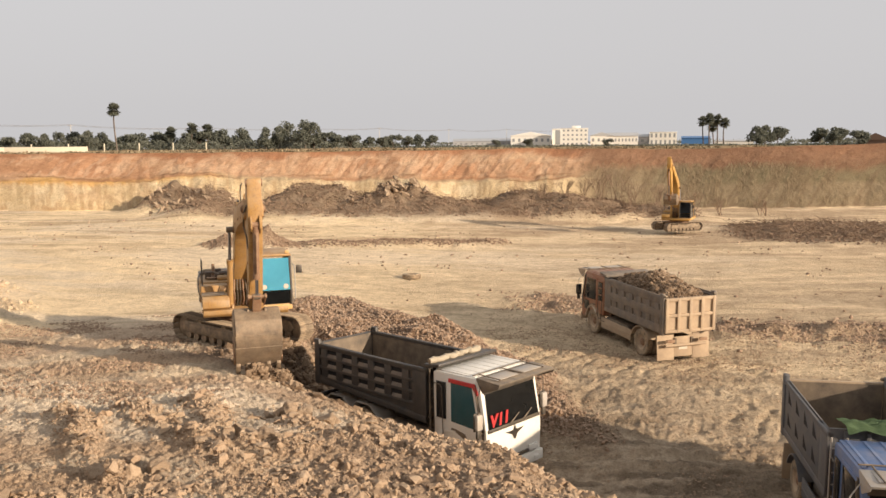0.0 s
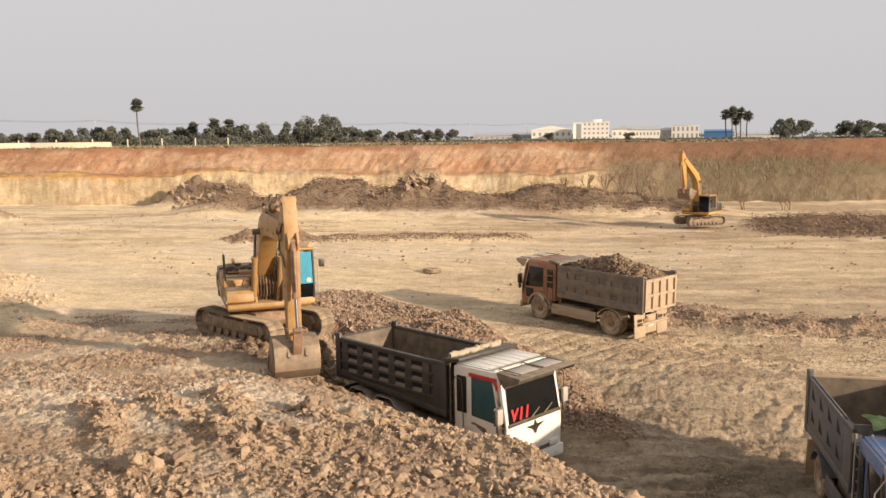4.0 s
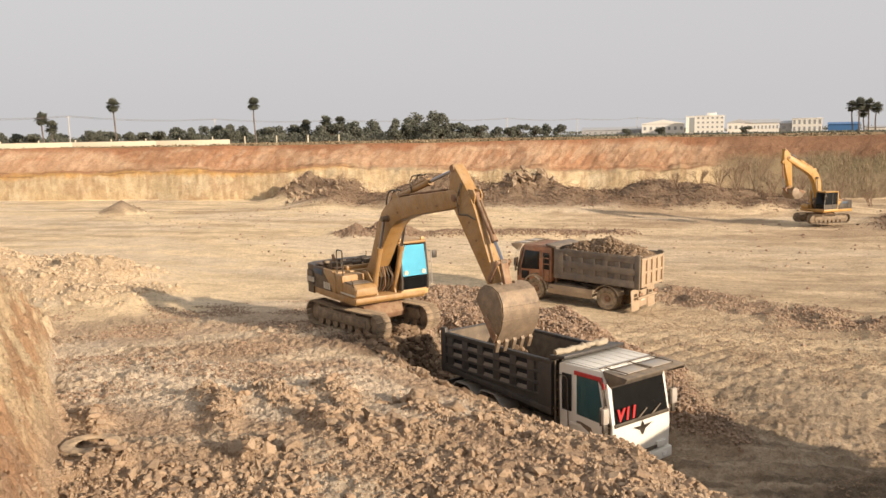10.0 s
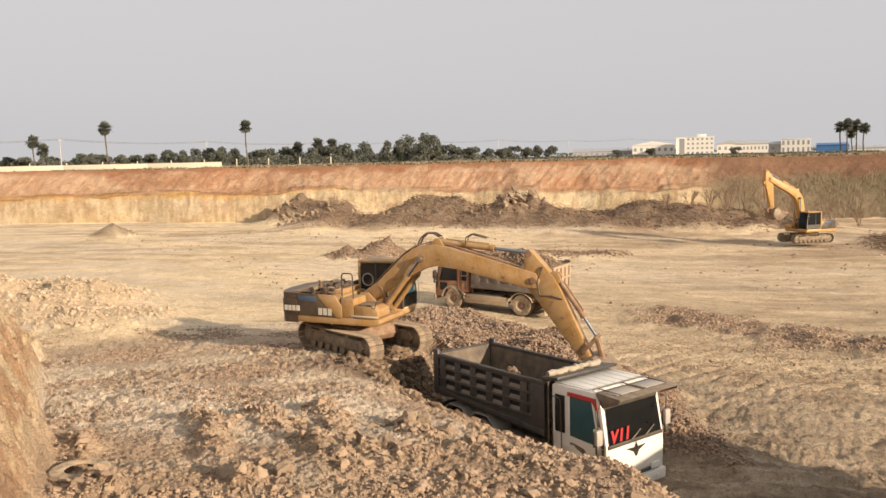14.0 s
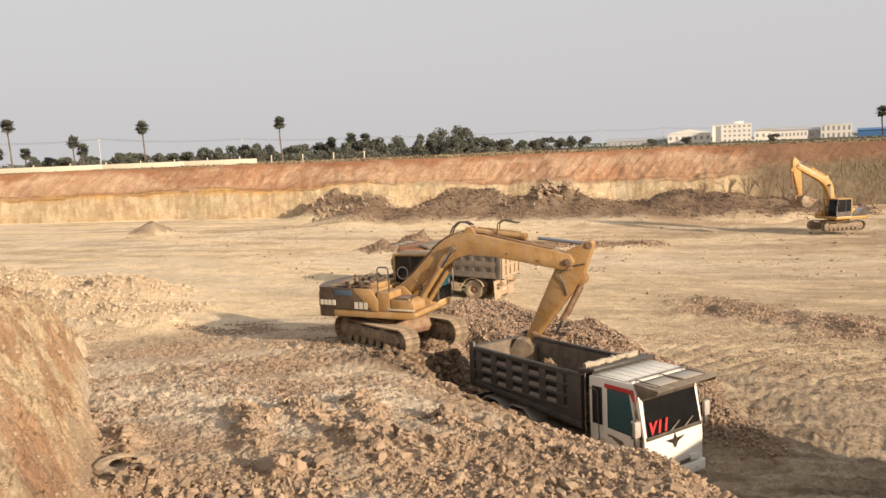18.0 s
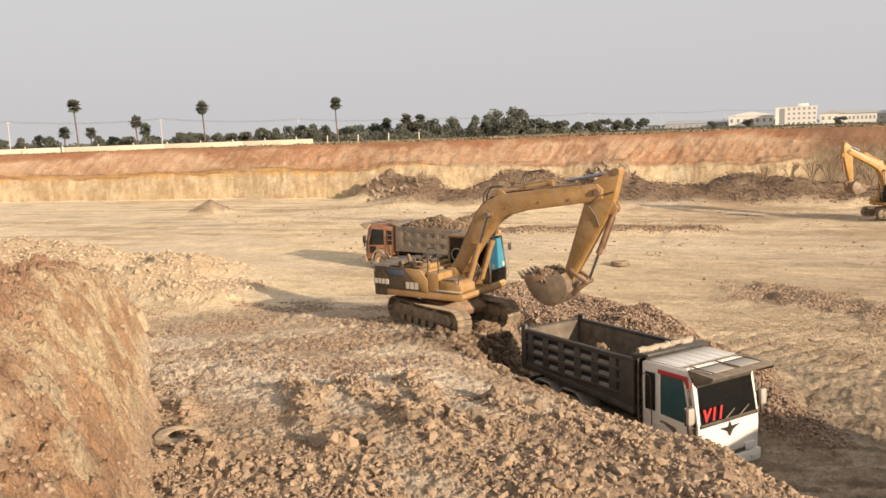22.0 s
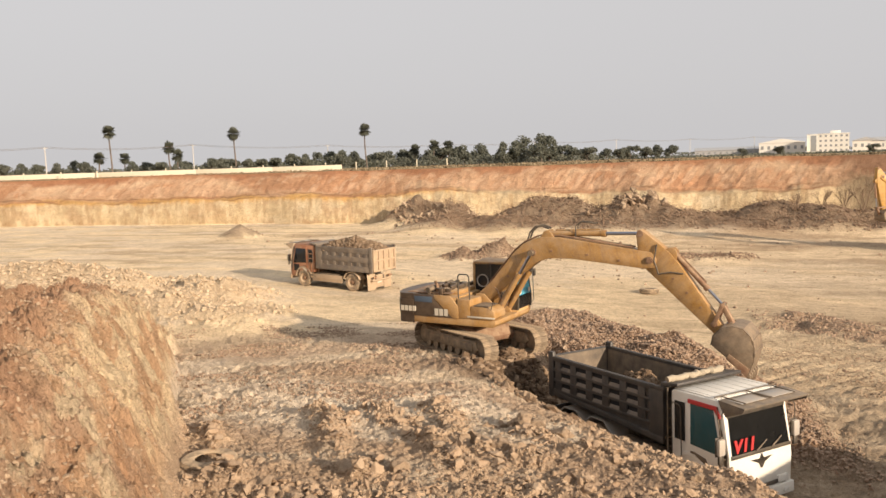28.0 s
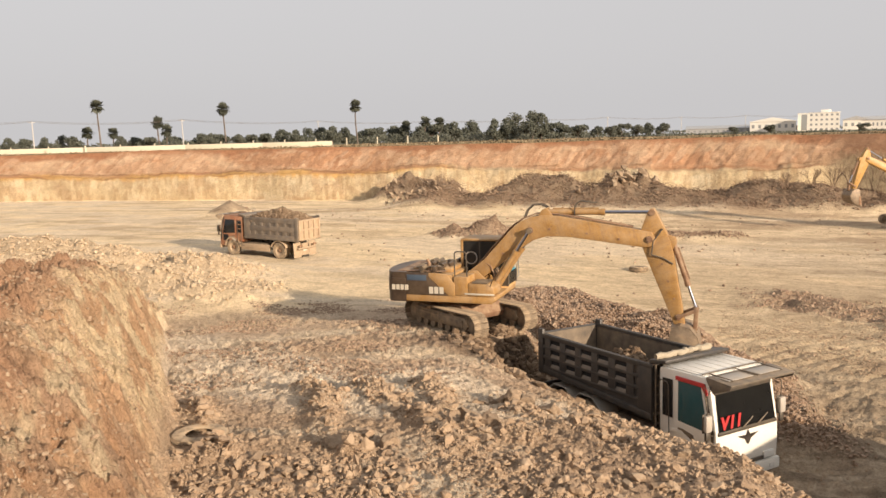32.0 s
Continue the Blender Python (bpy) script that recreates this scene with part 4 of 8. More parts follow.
def tipper(name, label, at, k):
    """k: sizes and paints of one tipper."""
    T = thing(name, label, "truck", at=at)
    xf, xr = k["front_axle"], k["rear_axles"]
    b0, b1, bt, bb = k["bed"]            # rear end, front end, top, bottom
    c0, c1, ct = k["cab"]                # rear, front, roof
    hw, r = 1.24, k["wheel_r"]
    lo0, lo1 = bb + k["taper"], bb - k["taper"]   # lower edge of the sides, rear and front
    bed_m, cab_m, gate_m = M[k["bed_paint"]], M[k["cab_paint"]], M[k["gate_paint"]]
    wheels = []
    for s in (1, -1):
        wheels.append(add_wheel(T, xf, s * 1.06, r, 0.30, s))
        for x in xr:
            wheels.append(add_wheel(T, x, s * 1.05, r, 0.29, s))
            wheels.append(add_wheel(T, x, s * 0.70, r, 0.29, s))
    # chassis
    b = B()
    for s in (1, -1):
        box(b, (b0 + 0.3, s * 0.36, 0.72), (c1 - 0.25, s * 0.46, 0.98))
    for x in np.linspace(b0 + 0.5, c1 - 0.5, 7):
        box(b, (x - 0.05, -0.36, 0.76), (x + 0.05, 0.36, 0.94))
    part("chassis", b, M["dark_steel"], T)
    for x in [xf] + list(xr):
        b = tube(B(), (x, -0.95, r), (x, 0.95, r), 0.09, 12)
        bmesh.ops.create_uvsphere(b, u_segments=12, v_segments=8, radius=0.24, matrix=Matrix.Translation((x, 0, r)))
        part("axle", b, M["dark_steel"], T)
    # the bed
    bed = part("bed_floor", box(B(), (b0, -hw + 0.06, bb), (b1, hw - 0.06, bb + 0.10)), M["bed_in"], T, "scoured steel bed floor")
    rib0, rib1 = b0 + 0.45, b1 - 0.85
    for s in (1, -1):
        b = B()
        prism(b, [(b0, lo0), (b1, lo1), (b1, bt), (b0, bt)], s * (hw - 0.05), s * (hw - 0.01))
        box(b, (b0 - 0.02, s * (hw - 0.09), bt - 0.10), (b1, s * (hw + 0.05), bt), 0.012)
        prism(b, [(b0, lo0 - 0.06), (b1, lo1 - 0.06), (b1, lo1 + 0.12), (b0, lo0 + 0.12)], s * (hw - 0.03), s * (hw + 0.05), 0.012)
        box(b, (b0 - 0.03, s * (hw - 0.06), lo0 - 0.1), (b0 + 0.22, s * (hw + 0.06), bt + 0.14), 0.015)
        box(b, (b1 - 0.55, s * (hw - 0.03), lo1), (b1, s * (hw + 0.04), bt + 0.02), 0.012)
        side = part("bed_side", b, bed_m, T)
        part("bed_liner", box(B(), (b0 + 0.08, s * (hw - 0.085), bb + 0.1), (b1 - 0.1, s * (hw - 0.052), bt - 0.11)), M["bed_in"], T, "scoured inner side of the bed")
        # two rows of pressed pockets in the side
        zz = np.linspace(max(bb, lo0) + 0.12, bt - 0.10, k["pocket_rows"] + 1)
        nx = k["pockets"]
        xx = np.linspace(rib0, rib1, nx + 1)
        for j in range(k["pocket_rows"] + 1 if not k["tri"] else 0):
            b = box(B(), (b0 + 0.2, s * (hw - 0.02), zz[j] - k["rail"]), (b1 - 0.5, s * (hw + 0.045), zz[j] + k["rail"]), 0.018)
            part("side_rail", b, bed_m, side)
        if k["tri"]:
            part("side_skin", box(B(), (b0 + 0.2, s * (hw - 0.02), bb), (b1 - 0.5, s * (hw + 0.03), bt - 0.06), 0.01), bed_m, side)
            # black plates on the flat skin, painted as the shade of triangular pockets
            for j, z in enumerate((bb + 0.34, bb + 0.92)):
                for x in np.linspace(b0 + 0.75, b1 - 1.0, 4):
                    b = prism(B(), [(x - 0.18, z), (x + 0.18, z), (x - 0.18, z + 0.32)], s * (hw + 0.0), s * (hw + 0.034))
                    part("side_pocket_shade", b, M["hollow"], side, "black triangular plate standing in for a pocket's shade")
        for x in (xx if not k["tri"] else ()):
            b = prism(B(), [(x - 0.17, zz[0]), (x + 0.17, zz[0]), (x + 0.14, zz[-1]), (x - 0.14, zz[-1])], s * (hw - 0.02), s * (hw + 0.04), 0.015)
            part("side_rib", b, bed_m, side)
        # dusty sloping ledges of the deep pockets, paler as lit, under black painted shade
        for x in (xx[:-1] if k["ledges"] else ()):
            for z in zz[:-1]:
                b = B()
                x0, x1, z = x + 0.15, x + nx_w(xx) - 0.15, z + k["rail"]
                q = [b.verts.new((xv, s * yv, zv)) for xv in (x0, x1) for yv, zv in ((hw - 0.012, z - 0.03), (hw + 0.04, z - 0.03), (hw + 0.04, z + 0.012), (hw - 0.008, z + 0.10))]
                bmesh.ops.convex_hull(b, input=q)
                part("pocket_ledge", b, M["bed_grey"], side)
                part("pocket_shade_panel", box(B(), (x0, s * (hw - 0.012), z + 0.10), (x1, s * (hw - 0.006), z + 0.24)), M["hollow"], side)
    b = box(B(), (b1 - 0.05, -hw, bb), (b1, hw, bt + 0.10))
    for y in np.linspace(-0.9, 0.9, 5):
        box(b, (b1 - 0.02, y - 0.05, bb), (b1 + 0.05, y + 0.05, bt + 0.05), 0.01)
    part("headboard", b, bed_m, T)
    b = prism(B(), [(b1 - 0.10, bt + 0.02), (b1 + 0.52, bt + 0.14), (b1 + 0.52, bt + 0.22), (b1 - 0.10, bt + 0.14)], -hw - 0.02, hw + 0.02, 0.012)
    if k["tri"]:
        b.free()
    else:
        part("bed_canopy", b, bed_m, T)
    if k["tarp"] and not k["tri"]:
        rr = random.Random(5)
        pts = [Vector((b1 + 0.10 + rr.uniform(-0.03, 0.03), -hw + 0.02 + i * (2 * hw - 0.3) / 24, bt + 0.23 + rr.uniform(-0.02, 0.025))) for i in range(25)]
        b = swept(B(), pts, [0.085 + rr.uniform(-0.02, 0.03) for _ in pts])
        part("rolled_tarpaulin", b, M[k["tarp"]], T, k["tarp_label"])
    if k["tri"]:
        b = B()
        grid = [[b.verts.new((b1 - 0.75 + 1.05 * i / 16, -hw + 0.30 + 2.0 * j / 26, bt + 0.20 - 0.28 * abs(i / 16 - 0.62) ** 1.5 + 0.10 * noise.noise((i * 0.28, j * 0.22, 3)) + 0.05 * noise.noise((i * 0.7, j * 0.35, 8)))) for j in range(27)] for i in range(17)]
        for i in range(16):
            for j in range(26):
                b.faces.new((grid[i][j], grid[i + 1][j], grid[i + 1][j + 1], grid[i][j + 1]))
        bmesh.ops.solidify(b, geom=b.faces[:], thickness=0.02)
        part("draped_tarpaulin", b, M[k["tarp"]], T, k["tarp_label"])
    # tailgate with a grid of ribs
    b = box(B(), (b0 - 0.03, -hw + 0.02, bb), (b0 + 0.03, hw - 0.02, bt - 0.02))
    part("bed_liner", box(B(), (b0 + 0.032, -hw + 0.1, bb + 0.1), (b0 + 0.05, hw - 0.1, bt - 0.06)), M["bed_in"], T, "scoured inner side of the tailgate")
    gate = part("tailgate", b, gate_m, T, "dusty ribbed tailgate")
    for z in np.linspace(bb + 0.05, bt - 0.08, 3):
        part("gate_rail", box(B(), (b0 - 0.10, -hw + 0.03, z - 0.06), (b0 - 0.02, hw - 0.03, z + 0.06), 0.015), gate_m, gate)
    for y in np.linspace(-hw + 0.1, hw - 0.1, 5):
        part("gate_post", box(B(), (b0 - 0.115, y - 0.07, bb + 0.02), (b0 - 0.02, y + 0.07, bt - 0.04), 0.015), gate_m, gate)
    for s in (1, -1):
        part("gate_hinge", tube(B(), (b0 - 0.05, s * 1.12, bt + 0.06), (b0 - 0.05, s * 1.24, bt + 0.06), 0.05, 10), M["dark_steel"], T)
    # rear bumper bar, mud flaps, lamps
    b = tube(B(), (b0 + 0.18, -1.0, 0.72), (b0 + 0.18, 1.0, 0.72), 0.06, 10)
    part("rear_bar", b, gate_m, T)
    fx = k["flap_x"]
    for s in (1, -1):
        b = prism(B(), [(fx - 0.02, 1.12), (fx + 0.02, 1.12), (fx - 0.06, 0.12), (fx - 0.09, 0.12)], s * 0.46, s * 1.28, 0.006)
        part("mud_flap", b, gate_m, T, "wide dusty mud flap")
        b = box(B(), (b0 + 0.06, s * 0.62, 0.86), (b0 + 0.14, s * 0.98, 0.98), 0.01)
        part("tail_lamp", b, M["rust"], T)
    b = box(B(), (fx - 0.05, -0.45, 0.22), (fx - 0.01, 0.45, 1.02), 0.01)
    part("rear_panel", b, gate_m, T)
    part("plate_bar", box(B(), (fx - 0.065, -0.2, 0.50), (fx - 0.052, 0.22, 0.60)), M["bar_white"], T)
    # mudguards over the rear wheels
    for s in (1, -1):
        for x in xr:
            pts = [(x + (r + 0.13) * math.cos(a), r + (r + 0.10) * math.sin(a)) for a in np.linspace(radians(18), radians(162), 9)]
            if k["flat_guard"]:
                pts = [(x + 0.72, 0.72), (x + 0.62, 0.92), (x + 0.30, 1.20), (x - 0.30, 1.20), (x - 0.62, 0.92)]
            b = prism(B(), pts + [(x + (px - x) * 1.045, pz + 0.028) for px, pz in pts[::-1]], s * 0.56, s * 1.26)
            part("mudguard", b, M[k["guard_paint"]], T)
    # side guards, fuel tank, air tank
    s0, s1 = max(xr) + r + 0.22, xf - r - 0.22
    for s in (1, -1):
        b = box(B(), (s0, s * 1.16, 0.42), (s1, s * 1.21, 0.88), 0.012)
        box(b, (s0 + 0.05, s * 1.20, 0.60), (s1 - 0.05, s * 1.225, 0.66), 0.01)
        box(b, (s0 + 0.1, s * 0.5, 0.5), (s0 + 0.16, s * 1.17, 0.6))
        box(b, (s1 - 0.16, s * 0.5, 0.5), (s1 - 0.1, s * 1.17, 0.6))
        part("side_guard", b, M[k["guard_paint"]], T)
    part("fuel_tank", box(B(), (s0 + 0.35, 0.52, 0.40), (s1 - 0.25, 1.12, 0.95), 0.08), M["dark_steel"], T)
    part("air_tank", tube(B(), (s0 + 0.2, -0.8, 0.7), (s1 - 0.3, -0.8, 0.7), 0.2, 14), M["dark_steel"], T)
    part("hoist", tube(B(), (b1 - 1.0, 0, 0.95), (b1 - 0.3, 0, bb), 0.11, 12), M["dark_steel"], T)
    # the cab
    wb, wt = k["screen"]                  # windscreen's bottom and top
    ch = 1.20
    low = k["low"]
    b = prism(B(), [(c0, low + 0.35), (c0, ct - 0.05), (c0 + 0.08, ct), (c1 - 0.42, ct + 0.02), (c1 - 0.22, wt + 0.06), (c1 - 0.02, wb), (c1, wb - 0.35), (c1 - 0.02, low), (c1 - 0.45, low), (c1 - 0.45, low + 0.35)], -ch, ch, 0.035)
    cab = part("cab", b, cab_m, T)
    for s in (1, -1):
        # wheel arch, door, windows, steps
        pts = [(xf + (r + 0.12) * math.cos(a), r + (r + 0.12) * math.sin(a)) for a in np.linspace(radians(5), radians(175), 11)]
        b = prism(B(), pts + [(xf + (px - xf) * 1.12, r + (pz - r) * 1.12) for px, pz in pts[::-1]], s * 0.95, s * 1.235)
        part("wheel_arch", b, M[k["arch_paint"]], cab)
        d0, d1 = c0 + 0.62, c1 - 0.16
        b = prism(B(), [(d0, low + 0.46), (d0, ct - 0.16), (d1 - 0.30, ct - 0.16), (d1 - 0.04, wb + 0.02), (d1, low + 0.5), (d1 - 0.3, low + 0.42)], s * (ch - 0.01), s * (ch + 0.022), 0.008)
        door = part("door", b, cab_m, cab)
        b = prism(B(), [(d0 + 0.09, wb + 0.04), (d0 + 0.09, ct - 0.25), (d1 - 0.36, ct - 0.25), (d1 - 0.14, wb + 0.10), (d1 - 0.14, wb - 0.02)], s * (ch + 0.012), s * (ch + 0.030), 0.004)
        part("door_window", b, M[k["side_glass"]], cab, "tinted door window")
        if k["rear_bars"]:
            part("lower_window", box(B(), (d1 - 0.62, s * (ch + 0.018), wb - 0.52), (d1 - 0.16, s * (ch + 0.032), wb - 0.10), 0.01), M["glass"], cab, "small dark pane low in the door")
            part("door_stripe", prism(B(), [(d0 + 0.05, wb - 0.42), (d0 + 0.05, wb - 0.56), (d0 + 0.46, wb - 0.30), (d0 + 0.46, wb - 0.20)], s * (ch + 0.020), s * (ch + 0.027)), M["bar_white"], cab, "worn pale stripe")
        if k["red_trim"]:
            b = prism(B(), [(d0 + 0.02, ct - 0.24), (d0 + 0.02, ct - 0.13), (d1 - 0.24, ct - 0.13), (d1 - 0.10, ct - 0.42), (d1 - 0.16, ct - 0.44), (d1 - 0.32, ct - 0.24)], s * (ch + 0.016), s * (ch + 0.06), 0.006)
            part("rain_visor", b, M["red"], cab, "red rain visor over the window")
        b = prism(B(), [(c0 + 0.14, wb + 0.06), (c0 + 0.14, ct - 0.28), (c0 + 0.50, ct - 0.28), (c0 + 0.50, wb + 0.06)], s * (ch + 0.004), s * (ch + 0.026), 0.004)
        part("rear_side_window", b, M["glass"], cab)
        if k["rear_bars"]:
            b = B()
            for z in np.linspace(wb + 0.05, ct - 0.26, 4):
                box(b, (c0 + 0.14, s * (ch + 0.025), z - 0.025), (c0 + 0.50, s * (ch + 0.05), z + 0.025))
            part("window_bars", b, cab_m, cab)
        part("door_handle", box(B(), (d0 + 0.10, s * (ch + 0.02), wb - 0.20), (d0 + 0.28, s * (ch + 0.05), wb - 0.14), 0.01), M["dark_steel"], cab)
        b = prism(B(), [(d0 + 0.22, wb - 0.14), (d0 + 0.62, wb - 0.22), (d0 + 0.78, wb - 0.52), (d0 + 0.50, wb - 0.34), (d0 + 0.30, wb - 0.30)], s * (ch + 0.021), s * (ch + 0.028))
        part("door_decal", b, M["dark_steel"], cab, "dark wing-shaped decal")
        b = pipe(B(), [(d1 - 0.14, s * (ch + 0.05), wb - 0.30), (d1 - 0.02, s * (ch + 0.05), wb), (d1 - 0.22, s * (ch + 0.05), ct - 0.2)], 0.017)
        part("grab_bar", b, M["dark_steel"], cab)
        q = [(c0 + 0.10, wb - 0.62), (c0 + 0.07, ct - 0.42), (c0 + 0.12, ct - 0.34), (c0 + 0.34, ct - 0.36), (c0 + 0.40, ct - 0.44), (c0 + 0.44, wb - 0.62), (c0 + 0.38, wb - 0.70), (c0 + 0.14, wb - 0.70), (c0 + 0.10, wb - 0.62)]
        part("hand_rail", swept(B(), [Vector((x, s * (ch + 0.075), z)) for x, z in q], [0.016] * len(q), 8), M["black"], cab, "black looped hand rail behind the door")
        part("pillar_trim", prism(B(), [(d1 - 0.30, ct - 0.14), (d1 - 0.22, ct - 0.14), (d1 + 0.10, wb + 0.04), (d1 + 0.08, wb - 0.42), (d1 + 0.01, wb - 0.42), (d1, wb + 0.02)], s * (ch + 0.002), s * (ch + 0.03), 0.006), M[k["arch_trim"]], cab)
        for z in (0.42, 0.72):
            part("step", box(B(), (xf - r - 0.52, s * 1.00, z - 0.02), (xf - r - 0.16, s * 1.22, z + 0.02), 0.008), M["dark_steel"], cab)
        # mirror on its arm
        mx, my = c1 - 0.10, s * (ch + 0.24)
        b = pipe(B(), [(c1 - 0.20, s * ch, ct - 0.12), (mx, my, ct - 0.42), (mx, my, wb + 0.02), (c1 - 0.10, s * ch, wb - 0.06)], 0.014)
        part("mirror_arm", b, M[k["mirror_paint"]], cab)
        b = box(B(), (mx - 0.04, my - 0.12, wb + 0.10), (mx + 0.09, my + 0.12, wb + 0.54), 0.05)
        part("mirror_housing", b, M[k["mirror_shell"]], cab)
        part("mirror_rim", box(B(), (mx - 0.055, my - 0.135, wb + 0.07), (mx - 0.03, my + 0.135, wb + 0.57), 0.012), M["black"], cab)
        part("mirror_bracket", box(B(), (mx - 0.03, my - 0.08, wb - 0.14), (mx + 0.05, my + 0.08, wb + 0.10), 0.03), M["black"], cab)
        part("mirror_face", box(B(), (mx - 0.064, my - 0.11, wb + 0.11), (mx - 0.056, my + 0.11, wb + 0.53)), M["mirror"], cab)
        part("head_lamp", box(B(), (c1 - 0.03, s * 0.62, low + 0.16), (c1 + 0.045, s * 1.02, low + 0.34), 0.02), M["lamp"], cab)
    # windscreen, wipers, emblem, grille, bumper
    def on_screen(z, out):
        return c1 - 0.02 - 0.20 * (z - wb) / (wt + 0.06 - wb) + out
    b = B()
    vs = [b.verts.new((on_screen(z, 0.018), y, z)) for z, y in ((wb + 0.03, -ch + 0.10), (wb + 0.03, ch - 0.10), (wt, ch - 0.14), (wt, -ch + 0.14))]
    b.faces.new(vs)
    bmesh.ops.solidify(b, geom=b.faces[:], thickness=0.012)
    part("windscreen", b, M["glass"], cab, "dark windscreen")
    for y in (-0.22, 0.36):
        b = tube(B(), (on_screen(wb + 0.03, 0.045), y, wb + 0.03), (on_screen(wb + 0.16, 0.05), y + 0.26, wb + 0.16), 0.014, 6)
        arm = part("wiper", b, M["dark_steel"], cab)
        b = box(B(), (-0.012, -0.014, -0.2), (0.012, 0.014, 0.2), 0.006)
        part("wiper_blade", b, M["visor_grey"], arm, at=Matrix.Translation((on_screen(wb + 0.15, 0.05), y + 0.25, wb + 0.15)) @ pose(0, 0, 0, -62, -11, 0))
    part("screen_sill", box(B(), (c1 - 0.05, -ch + 0.06, wb - 0.07), (c1 + 0.012, ch - 0.06, wb + 0.035), 0.015), M["black"], cab)
    # black bar added below the visor for the shade it throws
    part("visor_shade_bar", box(B(), (on_screen(wt, -0.02), -ch + 0.1, wt - 0.10), (on_screen(wt, 0.035), ch - 0.1, wt + 0.05), 0.012), M["black"], cab)
    if k["sign"]:
        fc = bpy.data.curves.new("sign", "FONT")
        fc.body, fc.size, fc.extrude, fc.offset, fc.shear, fc.space_character = "V11", 0.46, 0.012, 0.022, 0.12, 1.12
        ob = new("sign_text", fc)
        bpy.context.view_layer.update()
        me = bpy.data.meshes.new_from_object(ob)
        bpy.data.objects.remove(ob)
        me.materials.clear()
        me.materials.append(M["red"])
        shared("sign_letters", me, cab, Matrix(((0, 0, 1, on_screen(wb + 0.26, 0.05)), (1, 0, 0, -ch + 0.16), (0, 1, 0, wb + 0.09), (0, 0, 0, 1))))
        star = [(0.0, 0.20), (0.07, 0.06), (0.42, 0.07), (0.12, -0.05), (0.03, -0.19), (-0.03, -0.19), (-0.12, -0.05), (-0.42, 0.07), (-0.07, 0.06)]
        b = B()
        f = b.faces.new([b.verts.new((c1 + 0.012, y, wb - 0.27 + z * 1.05)) for y, z in star])
        bmesh.ops.solidify(b, geom=[f], thickness=0.014)
        part("emblem", b, M["black"], cab, "black winged emblem")
    b = box(B(), (c1 - 0.03, -0.95, low + 0.14), (c1 + 0.022, 0.95, low + 0.24), 0.012)
    part("grille", b, M["black"], cab)
    b = box(B(), (c1 - 0.06, -1.22, low - 0.20), (c1 + 0.08, 1.22, low + 0.12), 0.04)
    part("bumper", b, M[k["bumper_paint"]], T)
    for s in (1, -1):
        part("fog_lamp", box(B(), (c1 + 0.07, s * 0.78, low - 0.12), (c1 + 0.095, s * 0.98, low), 0.012), M["lamp"], T)
    part("plate_bar", box(B(), (c1 + 0.08, -0.25, low - 0.15), (c1 + 0.092, 0.25, low - 0.03)), M["bar_white"], T)
    # roof: pressed ridges, sun visor on struts
    roof = part("roof_panel", box(B(), (c0 + 0.06, -ch + 0.06, ct), (c1 - 0.46, ch - 0.06, ct + 0.045), 0.02), cab_m, cab)
    for y in np.linspace(-ch + 0.2, ch - 0.2, 7):
        part("roof_ridge", box(B(), (c0 + 0.10, y - 0.035, ct + 0.043), (c1 - 0.52, y + 0.035, ct + 0.058), 0.008), cab_m, cab)
    part("sun_visor", prism(B(), [(c1 - 0.34, ct + 0.02), (c1 + k["visor"], ct - 0.05), (c1 + k["visor"] + 0.02, ct + 0.01), (c1 - 0.34, ct + 0.06)], -ch - 0.03, ch + 0.03, 0.01), M[k["visor_paint"]], cab, "visor board over the windscreen")
    for s in (1, -1):
        part("visor_wing", prism(B(), [(c1 - 0.36, ct + 0.03), (c1 + k["visor"], ct - 0.05), (c1 + k["visor"] - 0.04, ct - 0.12), (c1 - 0.12, ct - 0.34), (c1 - 0.22, ct - 0.22)], s * (ch + 0.005), s * (ch + 0.03), 0.006), M[k["visor_paint"]], cab)
    for y in (-0.58, 0.58):
        part("visor_panel", box(B(), (c1 - 0.24, y - 0.46, ct + 0.045), (c1 + 0.24, y + 0.46, ct + 0.058), 0.006), M["grey_white"], cab)
    b = B()
    for y in (-0.95, 0, 0.95):
        tube(b, (c1 - 0.55, y, ct + 0.08), (c1 + 0.28, y, ct + 0.06), 0.018, 6)
    tube(b, (c1 - 0.5, -ch, ct + 0.09), (c1 - 0.5, ch, ct + 0.09), 0.018, 6)
    part("visor_frame", b, M["dark_steel"], cab)
    # ladder behind the cab
    b = B()
    for y in (-1.24, -0.92):
        tube(b, (c0 - 0.10, y, 0.95), (c0 - 0.10, y, ct + 0.02), 0.024, 8)
    for z in np.arange(1.15, ct - 0.05, 0.27):
        tube(b, (c0 - 0.10, -1.24, z), (c0 - 0.10, -0.92, z), 0.018, 8)
    part("ladder", b, M[k["ladder"]], T)
    b = B()
    tube(b, (c0 - 0.10, 0.9, 0.9), (c0 - 0.10, 0.9, ct + 0.1), 0.06, 10)
    part("exhaust", b, M["rust"], T)
    return T, wheels


